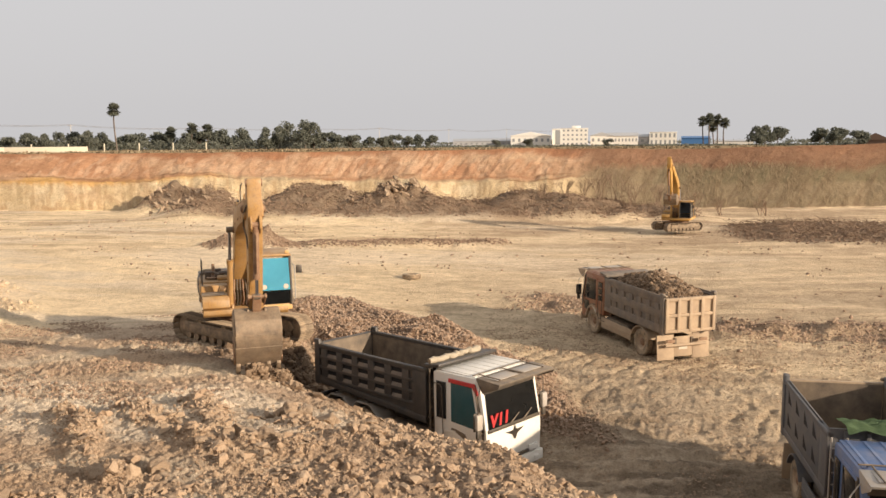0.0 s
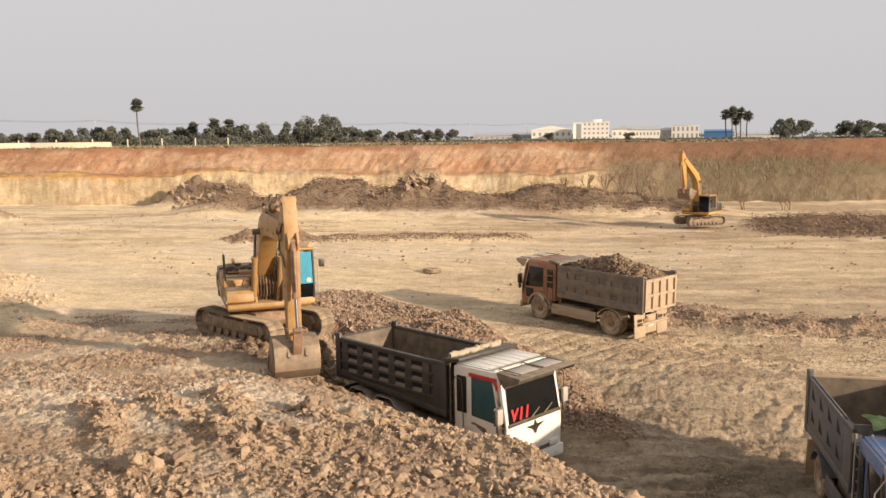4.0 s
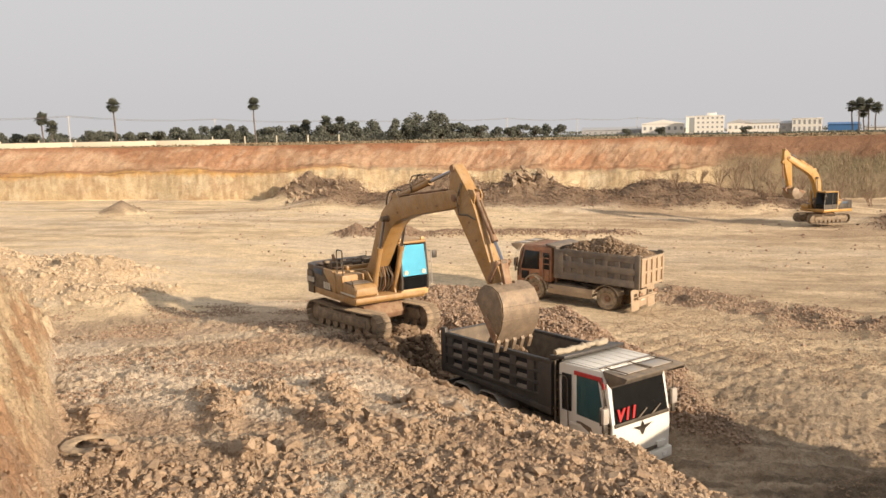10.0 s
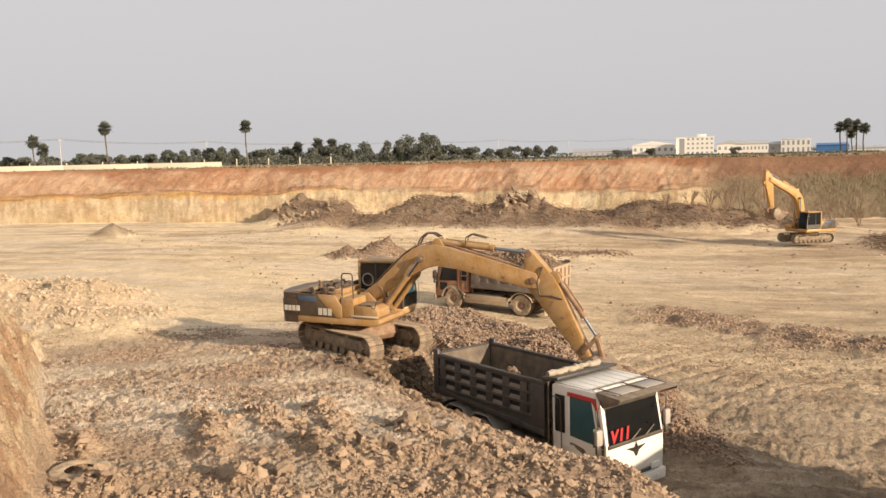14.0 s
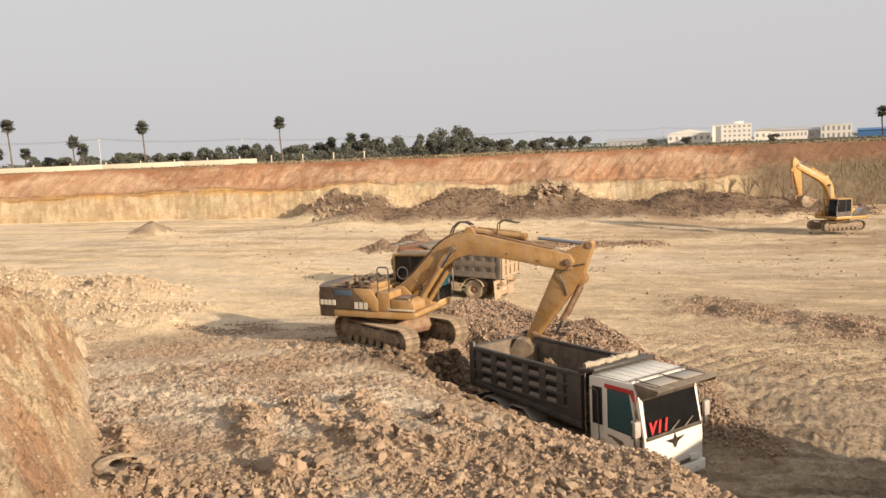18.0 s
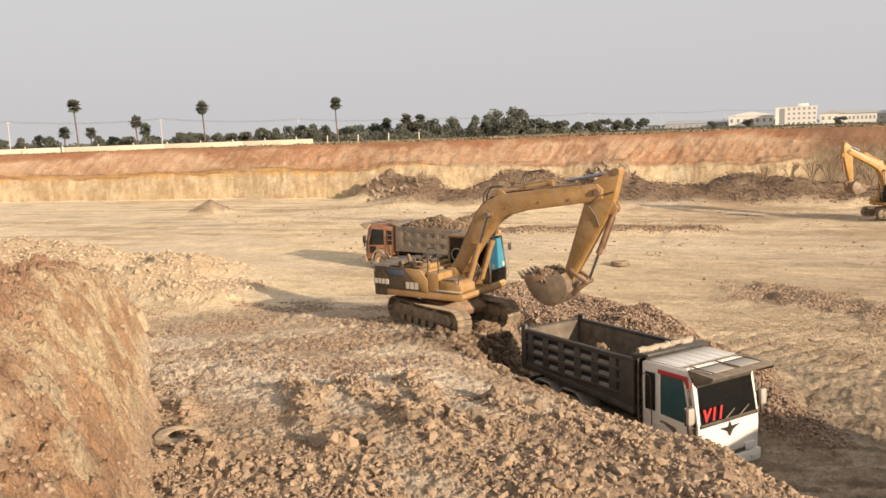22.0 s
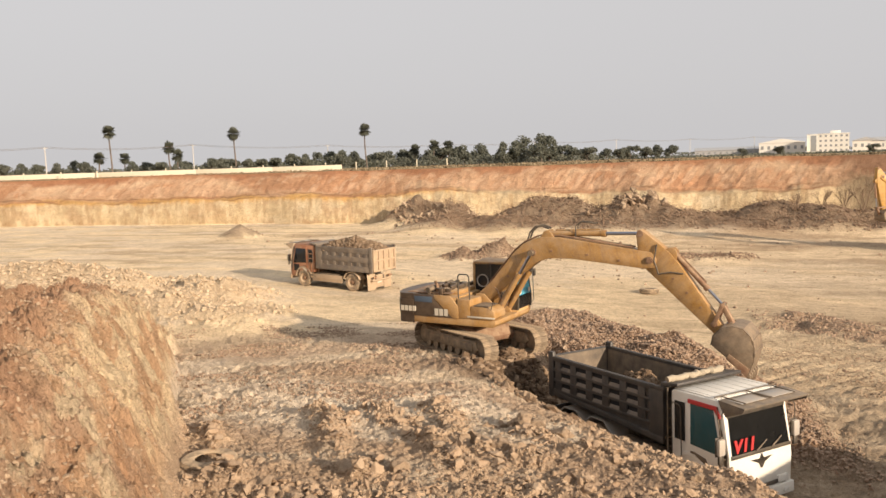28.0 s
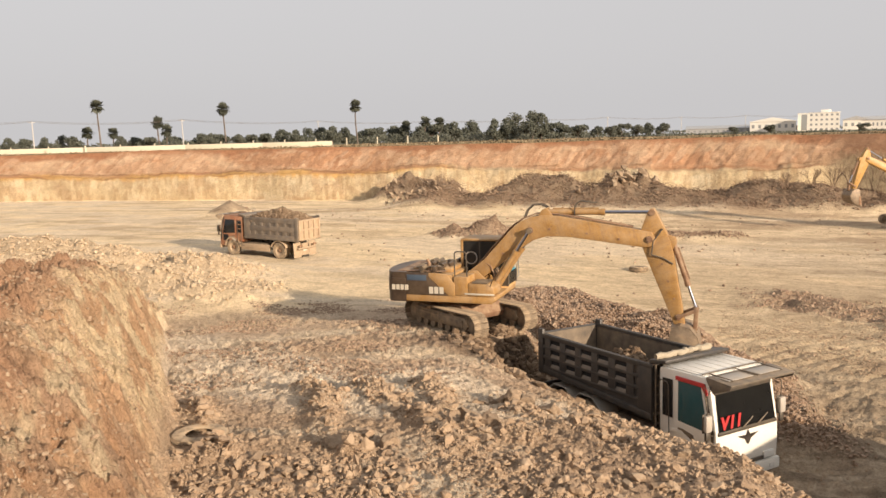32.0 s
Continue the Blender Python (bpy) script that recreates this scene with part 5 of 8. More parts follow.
BASE = dict(pocket_rows=2, tarp="", tarp_label="", red_trim=False, rear_bars=False, sign=False, wheel_r=0.51, rail=0.11, tri=False, taper=0.0, mirror_shell="black", visor=0.34, arch_trim="black", low=0.62, ladder="dark_steel", ledges=False, flat_guard=False)
WHITE = dict(BASE, front_axle=0.0, rear_axles=(-3.75, -5.05), bed=(-6.06, -0.92, 2.80, 1.42), cab=(-0.68, 1.33, 2.82), screen=(1.42, 2.50), bed_paint="bed_black", cab_paint="white", gate_paint="bed_black", guard_paint="grey_white", arch_paint="white", visor_paint="visor_grey", taper=0.15, mirror_shell="grey_white", bumper_paint="white", side_glass="teal_glass", mirror_paint="black", flap_x=-5.95, pockets=5, tarp="tarp", tarp_label="dusty rolled tarpaulin", red_trim=True, sign=True)
WHITE["pocket_rows"], WHITE["visor"], WHITE["low"] = 3, 0.46, 0.26
WHITE["ledges"], WHITE["flat_guard"], WHITE["rail"] = True, True, 0.05
ORANGE = dict(BASE, front_axle=4.06, rear_axles=(0.0,), bed=(-1.70, 2.92, 2.66, 1.30), cab=(3.10, 5.20, 2.70), screen=(1.50, 2.42), bed_paint="bed_grey", cab_paint="orange", gate_paint="gate", guard_paint="gate", arch_paint="gate", visor_paint="gate", bumper_paint="gate", side_glass="glass", mirror_paint="grey_white", flap_x=-1.30, pockets=5, rear_bars=True, wheel_r=0.54, rail=0.17)
BLUE = dict(BASE, front_axle=0.0, rear_axles=(-3.85,), bed=(-5.11, -0.98, 2.78, 1.38), cab=(-0.70, 1.35, 2.72), screen=(1.45, 2.42), bed_paint="bed_slate", cab_paint="blue", gate_paint="gate", guard_paint="bed_slate", arch_paint="gate", visor_paint="grey_white", bumper_paint="grey_white", side_glass="glass", mirror_paint="grey_white", flap_x=-4.78, pockets=4, tri=True, tarp="green_tarp", tarp_label="green tarpaulin bundled at the bed's front", ladder="grey_white")

tipper("tipper_truck", "white cab tipper with a black body standing in a loading slot", pose(SLOT_X, SLOT_Y, SLOT_Z, -0.6, -0.9, math.degrees(SLOT_H)), WHITE)
tipper("tipper_truck", "blue cab tipper with a grey body parked in shade", pose(9.33, 15.82, -0.90, 0, 0, -100.3), BLUE)
orange_truck, orange_wheels = tipper("tipper_truck", "orange cab tipper with a dusty grey body driving off", pose(8.9, 32.2, -0.4, 0, 0, 105), ORANGE)
orange_truck.scale = (1, 0.91, 1)        # a narrower make, its width fitted to the camera's view


def heap_mesh(name, x0, x1, hw, z0, top, n=1500, seed=3, size=(0.05, 0.14)):
    """A heap of loose earth in a bed: a humped body with lumps over it."""
    b = B()
    gx, gy = 40, 24
    grid = {}
    for i in range(gx + 1):
        for j in range(gy + 1):
            a, c = i / gx * 2 - 1, j / gy * 2 - 1
            x, y = (x0 + x1) / 2 + a * (x1 - x0) / 2, c * hw
            f = (1 - abs(a) ** 2.6) * (1 - abs(c) ** 2.4)
            h = z0 + (top - z0) * f ** 0.75 * (0.85 + 0.5 * noise.noise((x * 0.9, y * 0.9, seed))) + 0.06 * noise.noise((x * 4, y * 4, seed))
            grid[i, j] = b.verts.new((x, y, h))
    for i in range(gx):
        for j in range(gy):
            b.faces.new((grid[i, j], grid[i + 1, j], grid[i + 1, j + 1], grid[i, j + 1]))
    me = mesh_of(name, b, M["load"], 60)
    co = np.array([v.co[:] for v in me.vertices])
    rr = np.random.RandomState(seed)
    pick = co[rr.randint(0, len(co), n)] + (rr.rand(n, 3) - 0.5) * 0.12
    pick = pick[(np.abs(pick[:, 1]) < hw * 0.97) & (pick[:, 0] > x0) & (pick[:, 0] < x1)]
    l = lumps_mesh(name + "_lumps", pick, rr.uniform(*size, len(pick)) * (1 + (rr.rand(len(pick)) > 0.95)), M["load"], seed)
    return me, l


def joined(name, meshes):
    b = B()
    for me in meshes:
        b.from_mesh(me)
    out = bpy.data.meshes.new(name)
    b.to_mesh(out)
    b.free()
    out.materials.append(meshes[0].materials[0])
    return out


orange_load = tagged(new("soil_load", joined("soil_load", heap_mesh("soil_load", -1.58, 2.67, 1.06, 2.44, 3.22, 5200, 3, (0.025, 0.085)))), "heaped load of broken brown earth in the tipper", "earth")
# ---- crawler excavators ----
# In the plane of the arm: foot pin, boom length, stick length, boom's cylinder pin, stick's tail pin.
FOOT, L_BOOM, L_STICK, PIN_M, PIN_T = (0.31, 1.94), 6.15, 3.16, (2.33, 1.09), (-0.80, 0.35)
PIN_A, PIN_C, PIN_K = (2.95, 1.58), (0.30, 0.66), (2.72, 0.06)   # stick cylinder on the boom, bucket cylinder and rocker on the stick
PIN_BASE = (0.95, 1.35)                                          # boom cylinder on the upper frame
L_BARREL = dict(boom=1.75, stick=2.0, bucket=1.55)


def rot2(p, a):
    return p[0] * math.cos(a) - p[1] * math.sin(a), p[0] * math.sin(a) + p[1] * math.cos(a)


def plus(p, q):
    return p[0] + q[0], p[1] + q[1]


def arm_pose(p, a):
    """A pose in the arm's plane, before the swing: x ahead, z up."""
    return Matrix.Translation((p[0], 0, p[1])) @ Matrix.Rotation(-a, 4, "Y")


def between(p, q):
    return math.atan2(q[1] - p[1], q[0] - p[0])


def excavator_poses(swing, boom, stick, bucket):
    """The poses of the moving parts in the machine's space, from four angles in degrees."""
    b, s, k = radians(boom), radians(stick), radians(bucket)
    S = plus(FOOT, rot2((L_BOOM, 0), b))
    K = plus(S, rot2((L_STICK, 0), s))
    m, a = plus(FOOT, rot2(PIN_M, b)), plus(FOOT, rot2(PIN_A, b))
    t, c = plus(S, rot2(PIN_T, s)), plus(S, rot2(PIN_C, s))
    rk = plus(S, rot2(PIN_K, s))
    curl = (bucket - stick + 180) % 360 - 180 if -170 < (bucket - stick) < 60 else bucket - stick
    phi = s + radians(118 + 0.5 * max(-150, min(15, curl)))
    L = plus(rk, (0.60 * math.cos(phi), 0.60 * math.sin(phi)))
    ear = plus(K, rot2((-0.14, 0.40), k))
    Z = Matrix.Rotation(radians(swing), 4, "Z")
    out = {"upper_frame": Z, "boom": Z @ arm_pose(FOOT, b), "stick": Z @ arm_pose(S, s), "bucket": Z @ arm_pose(K, k)}
    out["stick_barrel"], out["stick_rod"] = Z @ arm_pose(a, between(a, t)), Z @ arm_pose(t, between(a, t))
    out["bucket_barrel"], out["bucket_rod"] = Z @ arm_pose(c, between(c, L)), Z @ arm_pose(L, between(c, L))
    out["rocker"], out["power_link"] = Z @ arm_pose(rk, between(rk, L)), Z @ arm_pose(L, between(L, ear))
    ang = between(PIN_BASE, m)
    for n_, y in (("left", 0.42), ("right", -0.42)):
        out["boom_barrel_" + n_] = Z @ Matrix.Translation((0, y, 0)) @ arm_pose(PIN_BASE, ang)
        out["boom_rod_" + n_] = Z @ Matrix.Translation((0, y, 0)) @ arm_pose(m, ang)
    return out


def cylinder_barrel(name, length, r, mat, T):
    b = tube(B(), (0.05, 0, 0), (length, 0, 0), r, 14)
    tube(b, (length - 0.14, 0, 0), (length, 0, 0), r * 1.18, 14)
    tube(b, (0, -r * 1.1, 0), (0, r * 1.1, 0), r * 0.9, 12)
    pipe(b, [(0.25, 0, r + 0.02), (length - 0.2, 0, r + 0.03)], 0.022, 6)
    return part(name, b, mat, T)


def cylinder_rod(name, length, r, T):
    b = tube(B(), (-length, 0, 0), (-0.05, 0, 0), r, 12)
    ob = part(name, b, M["chrome"], T, "polished cylinder rod")
    e = tube(B(), (0, -r * 1.9, 0), (0, r * 1.9, 0), r * 1.9, 12)
    part("rod_eye", e, M["dark_steel"], ob)
    return ob


def excavator(label, at, paint, band, lettered, film):
    T = thing("excavator", label, "excavator", at=at)
    y_m, st = M[paint], M["dark_steel"]
    P = {}
    # undercarriage
    a, outer, shoe_w, hgt = 2.15, 1.36, 0.58, 0.92
    part("car_body", prism(B(), [(-0.9, 0.42), (0.9, 0.42), (1.0, 0.62), (0.7, 0.92), (-0.7, 0.92), (-1.0, 0.62)], -0.85, 0.85, 0.03), M["rust"], T)
    part("slew_ring", turned(B(), [(0.01, 0), (0.74, 0), (0.74, 0.16), (0.01, 0.16)], 32), M["rust"], T, at=pose(0, 0, 0.90, 90))
    shoe = B()
    box(shoe, (-0.088, -shoe_w / 2, -0.008), (0.088, shoe_w / 2, 0.016))
    for x in (-0.06, 0.0, 0.06):
        box(shoe, (x - 0.009, -shoe_w / 2, 0.014), (x + 0.009, shoe_w / 2, 0.046))
    shoe_me = mesh_of("track_shoe", shoe, M["track"])
    roller_me = mesh_of("roller", turned(B(), [(0.01, -0.2), (0.15, -0.2), (0.15, -0.1), (0.11, -0.08), (0.11, 0.08), (0.15, 0.1), (0.15, 0.2), (0.01, 0.2)], 18), M["track"])
    rw = 0.40                                                   # end radius
    for s in (1, -1):
        yc = s * (outer - shoe_w / 2)
        b = prism(B(), [(-1.55, 0.30), (1.55, 0.30), (1.68, 0.44), (1.5, 0.70), (-1.5, 0.70), (-1.68, 0.44)], yc - 0.22, yc + 0.22, 0.02)
        box(b, (-1.4, yc + s * 0.20, 0.34), (1.4, yc + s * 0.255, 0.62), 0.015)
        box(b, (-0.5, min(0, yc), 0.46), (-0.2, max(0, yc), 0.66))
        box(b, (0.25, min(0, yc), 0.46), (0.55, max(0, yc), 0.66))
        tr = part("track_frame", b, M["track"], T, "dust-caked track frame")
        half = a - rw
        per = 4 * half + 2 * math.pi * rw
        n = int(per / 0.19)
        for i in range(n):
            d = i * per / n
            if d < 2 * half:
                x, z, an = -half + d, 0.03 + 0.02, 180
            elif d < 2 * half + math.pi * rw:
                q = (d - 2 * half) / rw
                x, z, an = half + rw * math.sin(q), 0.05 + rw - rw * math.cos(q), 180 - math.degrees(q)
            elif d < 4 * half + math.pi * rw:
                q = d - 2 * half - math.pi * rw
                x, z, an = half - q, 0.05 + 2 * rw - 0.03 * math.sin(math.pi * q / (2 * half)) * 1.5, 0
            else:
                q = (d - 4 * half - math.pi * rw) / rw
                x, z, an = -half - rw * math.sin(q), 0.05 + rw + rw * math.cos(q), -math.degrees(q)
            shared("track_shoe", shoe_me, tr, pose(x, yc, z, 0, an, 0))
        for x, nm in ((-half, "sprocket"), (half, "idler")):
            b = turned(B(), [(0.01, -0.14), (0.16, -0.16), (0.33, -0.10), (0.35, 0), (0.33, 0.10), (0.16, 0.16), (0.01, 0.14)], 26)
            for i in range(14):
                q = 2 * math.pi * i / 14
                if nm == "sprocket":
                    box(b, (0.33 * math.cos(q) - 0.03, -0.04, 0.33 * math.sin(q) - 0.03), (0.33 * math.cos(q) + 0.03, 0.04, 0.33 * math.sin(q) + 0.03))
            part(nm, b, M["track"], tr, at=pose(x, yc, 0.05 + rw))
        for x in np.linspace(-1.35, 1.35, 7):
            shared("roller", roller_me, tr, pose(x, yc, 0.22))
        for x in (-0.7, 0.7):
            shared("roller", roller_me, tr, pose(x, yc, 0.66))
    # upper frame
    b = prism(B(), [(-2.35, 1.10), (1.25, 1.10), (1.35, 1.20), (1.35, 1.34), (-2.35, 1.34)], -1.32, 1.44, 0.02)
    up = part("upper_frame", b, y_m, T)
    P["upper_frame"] = up
    arc = [(-2.30 - 0.50 * math.cos(q), 1.38 * math.sin(q)) for q in np.linspace(-math.pi / 2, math.pi / 2, 15)]
    b = B()
    for z0, z1, gr in ((1.08, 1.42, 0.98), (1.42, 1.90, 1.0), (1.90, 2.12, 0.97)):
        ring = [(x if gr == 1 else -2.30 + (x + 2.30) * gr, y * gr) for x, y in arc] + [(-1.85, 1.38 * gr), (-1.85, -1.38 * gr)]
        lo, hi = [b.verts.new((x, y, z0)) for x, y in ring], [b.verts.new((x, y, z1)) for x, y in ring]
        k = len(ring)
        fs = [b.faces.new(lo[::-1]), b.faces.new(hi)] + [b.faces.new((lo[i], lo[(i + 1) % k], hi[(i + 1) % k], hi[i])) for i in range(k)]
        bmesh.ops.recalc_face_normals(b, faces=fs)
    part("counterweight", b, M[band], up, "rounded dark counterweight")
    # engine housing: side doors, hood, louvres
    for s in (1, -1):
        b = prism(B(), [(-1.0, 1.98), (-0.28, 1.34), (-0.05, 1.34), (-0.05, 1.75), (-0.35, 2.10), (-1.0, 2.12)], s * 1.30, s * 1.36, 0.015)
        part("side_door", b, y_m, up)
        b = prism(B(), [(-1.86, 1.34), (-0.29, 1.34), (-1.005, 1.975), (-1.005, 2.12), (-1.86, 2.12)], s * 1.30, s * 1.355, 0.012)
        part("dark_band", b, M[band], up, "dark brown rear door and paint band")
        part("louvre_panel", box(B(), (-1.80, s * 1.350, 1.84), (-1.08, s * 1.368, 2.04), 0.006), M["bar_blue"], up, "faded blue grille panel")
        if lettered:
            for i in range(3):
                part("letter_bar", box(B(), (-0.98 + i * 0.19, s * 1.368, 1.40), (-0.83 + i * 0.19, s * 1.376, 1.64)), M["bar_white"], up)
            for i in range(4):
                part("number_bar", box(B(), (-2.36 + i * 0.16, s * 1.355, 1.50), (-2.24 + i * 0.16, s * 1.395, 1.68)), M["bar_white"], up)
    b = box(B(), (-1.9, -1.30, 1.34), (-0.15, 1.30, 2.06), 0.04)
    box(b, (-1.80, -0.75, 2.05), (-0.35, 0.80, 2.20), 0.04)
    part("engine_hood", b, y_m, up)
    rr = random.Random(3)
    for i in range(22):
        b = B()
        x, y = rr.uniform(-1.5, -0.45), rr.uniform(-1.1, 0.7)
        if i % 3:
            box(b, (x - rr.uniform(0.05, 0.13), y - 0.1, 2.04), (x + rr.uniform(0.05, 0.13), y + 0.1, 2.18 + rr.uniform(0.02, 0.20)), 0.02)
        else:
            tube(b, (x, y - 0.16, 2.24), (x + 0.05, y + 0.16, 2.26), rr.uniform(0.06, 0.1), 12)
            box(b, (x - 0.05, y - 0.1, 2.04), (x + 0.05, y + 0.1, 2.22))
        part("engine_fitting", b, M["dark_steel"] if i % 2 else M["brown_band"], up)
    b = B()
    pipe(b, [(-1.6, -0.9, 2.22), (-0.9, -0.9, 2.28), (-0.6, -0.4, 2.2)], 0.035)
    part("engine_gear", b, M["dark_steel"], up, "grimy engine fittings")
    b = tube(B(), (-1.15, -0.85, 2.05), (-1.15, -0.85, 2.40), 0.06, 12)
    tube(b, (-1.15, -0.85, 2.38), (-1.22, -0.85, 2.52), 0.055, 12)
    part("exhaust_stack", b, M["rust"], up)
    # tool boxes and tank on the right of the boom
    part("fuel_tank", box(B(), (-0.10, -1.34, 1.34), (0.42, -0.46, 2.02), 0.05), y_m, up)
    b = prism(B(), [(0.42, 1.34), (1.20, 1.34), (1.34, 1.42), (1.32, 1.66), (1.10, 1.78), (0.42, 1.80)], -1.34, -0.46, 0.04)
    part("tool_box", b, y_m, up)
    part("deck_plate", box(B(), (-2.25, -1.1, 2.12), (-0.5, 1.1, 2.135)), M["rust"], up, "rust-brown engine deck")
    part("box_lip", box(B(), (0.3, -1.36, 1.40), (1.36, -1.335, 1.46), 0.008), M["bar_white"], up, "pale scuffed trim strip")
    b = pipe(B(), [(-0.06, -1.28, 1.95), (-0.06, -1.28, 2.80), (0.0, -1.28, 2.87), (0.30, -1.28, 2.87), (0.36, -1.28, 2.80), (0.38, -1.28, 1.98)], 0.024)
    part("hand_rail", b, M["black"], up)
    # hoses that climb from the frame to the boom's foot
    for i in range(7):
        y = -0.30 + 0.10 * i
        q = [Vector((0.72 + 0.05 * (i % 2), y, 1.36)), Vector((1.0, y + 0.02, 1.62)), Vector((1.06 + 0.06 * (i % 3), y, 1.95)), Vector((0.92, y * 0.9, 2.25)), Vector((0.70, y * 0.8, 2.36))]
        part("hose", swept(B(), q, [0.026] * 5, 8), M["rust"] if i % 3 == 0 else M["hose"], up, "bent hydraulic hose at the boom's foot")
    part("deck_step", box(B(), (0.55, -1.32, 1.80), (1.1, -0.6, 1.83)), M["dark_steel"], up)
    b = pipe(B(), [(1.2, -1.32, 1.7), (1.35, -1.45, 2.0)], 0.014)
    part("mirror_stalk", b, M["black"], up)
    # boom foot brackets
    for y in (0.36, -0.36):
        b = prism(B(), [(-0.15, 1.32), (1.15, 1.32), (1.10, 1.46), (0.45, 2.08), (0.15, 2.08)], y - 0.035, y + 0.035, 0.01)
        part("boom_bracket", b, y_m, up)
    # cab on the left
    cx0, cx1, cy0, cy1, cz0, cz1 = -0.42, 1.36, 0.47, 1.58, 1.22, 3.10
    side = [(cx0, cz0), (cx1 - 0.02, cz0), (cx1, 1.75), (cx1 - 0.16, cz1 - 0.08), (cx1 - 0.30, cz1), (cx0 + 0.06, cz1), (cx0, cz1 - 0.08)]
    b = prism(B(), [(cx0 + 0.03, cz0), (cx1 - 0.04, cz0), (cx1 - 0.03, 1.42), (cx0 + 0.03, 1.42)], cy0, cy1, 0.02)
    cab = part("cab_base", b, M["pale_yellow"], up)
    b = box(B(), (cx0, cy0 - 0.02, cz1 - 0.10), (cx1 - 0.14, cy1 + 0.02, cz1), 0.05)
    part("cab_roof", b, y_m, up)
    b = B()
    for y in (cy0 + 0.03, cy1 - 0.03):
        pipe(b, [(cx1 - 0.03, y, 1.40), (cx1 - 0.01, y, 1.8), (cx1 - 0.17, y, cz1 - 0.08)], 0.045, 8)
        tube(b, (0.30, y, 1.40), (0.30, y, cz1 - 0.06), 0.04, 8)
        part("rear_pillar", box(B(), (cx0, y - 0.045, 1.40), (cx0 + 0.10, y + 0.045, cz1 - 0.06), 0.02), y_m, up)
        box(b, (cx0, y - 0.03, 1.40), (cx1 - 0.05, y + 0.03, 1.86))
    box(b, (cx0, cy0, 1.40), (cx0 + 0.05, cy1, 2.10))
    part("cab_frame", b, M["black"], up)
    for y, s in ((cy0 + 0.012, -1), (cy1 - 0.012, 1)):
        b = prism(B(), [(cx0 + 0.08, 1.86), (0.27, 1.86), (0.27, cz1 - 0.10), (cx0 + 0.08, cz1 - 0.10)], y - 0.006, y + 0.006)
        part("cab_side_window", b, M["glass"], up)
        b = prism(B(), [(0.33, 1.86), (cx1 - 0.06, 1.86), (cx1 - 0.20, cz1 - 0.10), (0.33, cz1 - 0.10)], y - 0.006, y + 0.006)
        part("cab_door_window", b, M["glass"], up)
    if True:
        b = turned(B(), [(0.20, -0.02), (0.235, -0.02), (0.235, 0.02), (0.20, 0.02), (0.20, -0.02)], 28, (-0.02, cy0 - 0.01, 2.40))
        part("fan_guard", b, M["grey_white"], up, "round fan guard in the cab window")
    b = B()
    lo = [(cx1 - 0.005, 1.90), (cx1 - 0.165, cz1 - 0.14)]
    for (x, z), (x2, z2) in ((lo[0], lo[1]),):
        f = b.faces.new([b.verts.new(p) for p in ((x + 0.01, cy0 + 0.06, z), (x + 0.01, cy1 - 0.06, z), (x2 + 0.01, cy1 - 0.08, z2), (x2 + 0.01, cy0 + 0.08, z2))])
    bmesh.ops.solidify(b, geom=b.faces[:], thickness=0.012)
    part("front_window", b, M["sun_film"] if film else M["glass"], up, "bright blue film over the windscreen" if film else "")
    b = B()
    f = b.faces.new([b.verts.new(p) for p in ((cx1 - 0.01, cy0 + 0.08, 1.44), (cx1 - 0.01, cy1 - 0.08, 1.44), (cx1 + 0.008, cy1 - 0.09, 1.86), (cx1 + 0.008, cy0 + 0.09, 1.86))])
    bmesh.ops.solidify(b, geom=[f], thickness=0.012)
    part("lower_window", b, M["glass"], up)
    if film:
        for y in (cy0 + 0.2, cy1 - 0.2):
            b = turned(B(), [(0.001, 0.0), (0.085, 0.0), (0.085, 0.012), (0.001, 0.012)], 18)
            part("round_sticker", b, M["bar_white"], up, at=pose(cx1 + 0.012, y, 2.02, 0, 0, 90))
    b = pipe(B(), [(cx1 - 0.02, cy1 + 0.03, 1.5), (cx1 + 0.06, cy1 + 0.10, 1.6), (cx1 + 0.02, cy1 + 0.10, 2.7), (cx1 - 0.2, cy1 + 0.03, 2.75)], 0.018)
    part("cab_grab_bar", b, M["grey_white"], up)
    part("cab_mirror", box(B(), (cx1 + 0.0, cy1 + 0.14, 2.45), (cx1 + 0.05, cy1 + 0.34, 2.72), 0.02), M["black"], up)
    for y in (cy0 + 0.12, cy1 - 0.12):
        part("work_lamp", box(B(), (cx1 - 0.25, y - 0.07, cz1 + 0.0), (cx1 - 0.15, y + 0.07, cz1 + 0.11), 0.02), M["pale_yellow"], up)
    # boom
    prof = [(-0.16, 0.02), (-0.06, -0.18), (0.25, -0.22), (1.6, 0.46), (2.35, 0.74), (2.85, 0.78), (3.6, 0.60), (5.95, -0.24), (6.22, -0.26), (6.36, -0.02), (6.26, 0.22), (5.4, 0.56), (3.4, 1.36), (2.9, 1.50), (2.45, 1.54), (2.05, 1.46), (1.65, 1.26), (0.5, 0.44), (-0.06, 0.18)]
    bo = part("boom", prism(B(), prof, -0.27, 0.27, 0.02), y_m, T)
    P["boom"] = bo
    for s in (1, -1):
        for x, z in ((0, 0), PIN_M, (L_BOOM, 0)):
            b = tube(B(), (x, s * 0.26, z), (x, s * 0.31, z), 0.115, 16)
            tube(b, (x, s * 0.30, z), (x, s * 0.335, z), 0.075, 12)
            part("pin_boss", b, M["rust"], bo)
        for x, z in ((1.2, 0.5), (3.0, 1.0), (4.2, 0.6), (5.2, 0.2)):
            part("grease_point", tube(B(), (x, s * 0.268, z), (x, s * 0.29, z), 0.04, 10), M["rust"], bo)
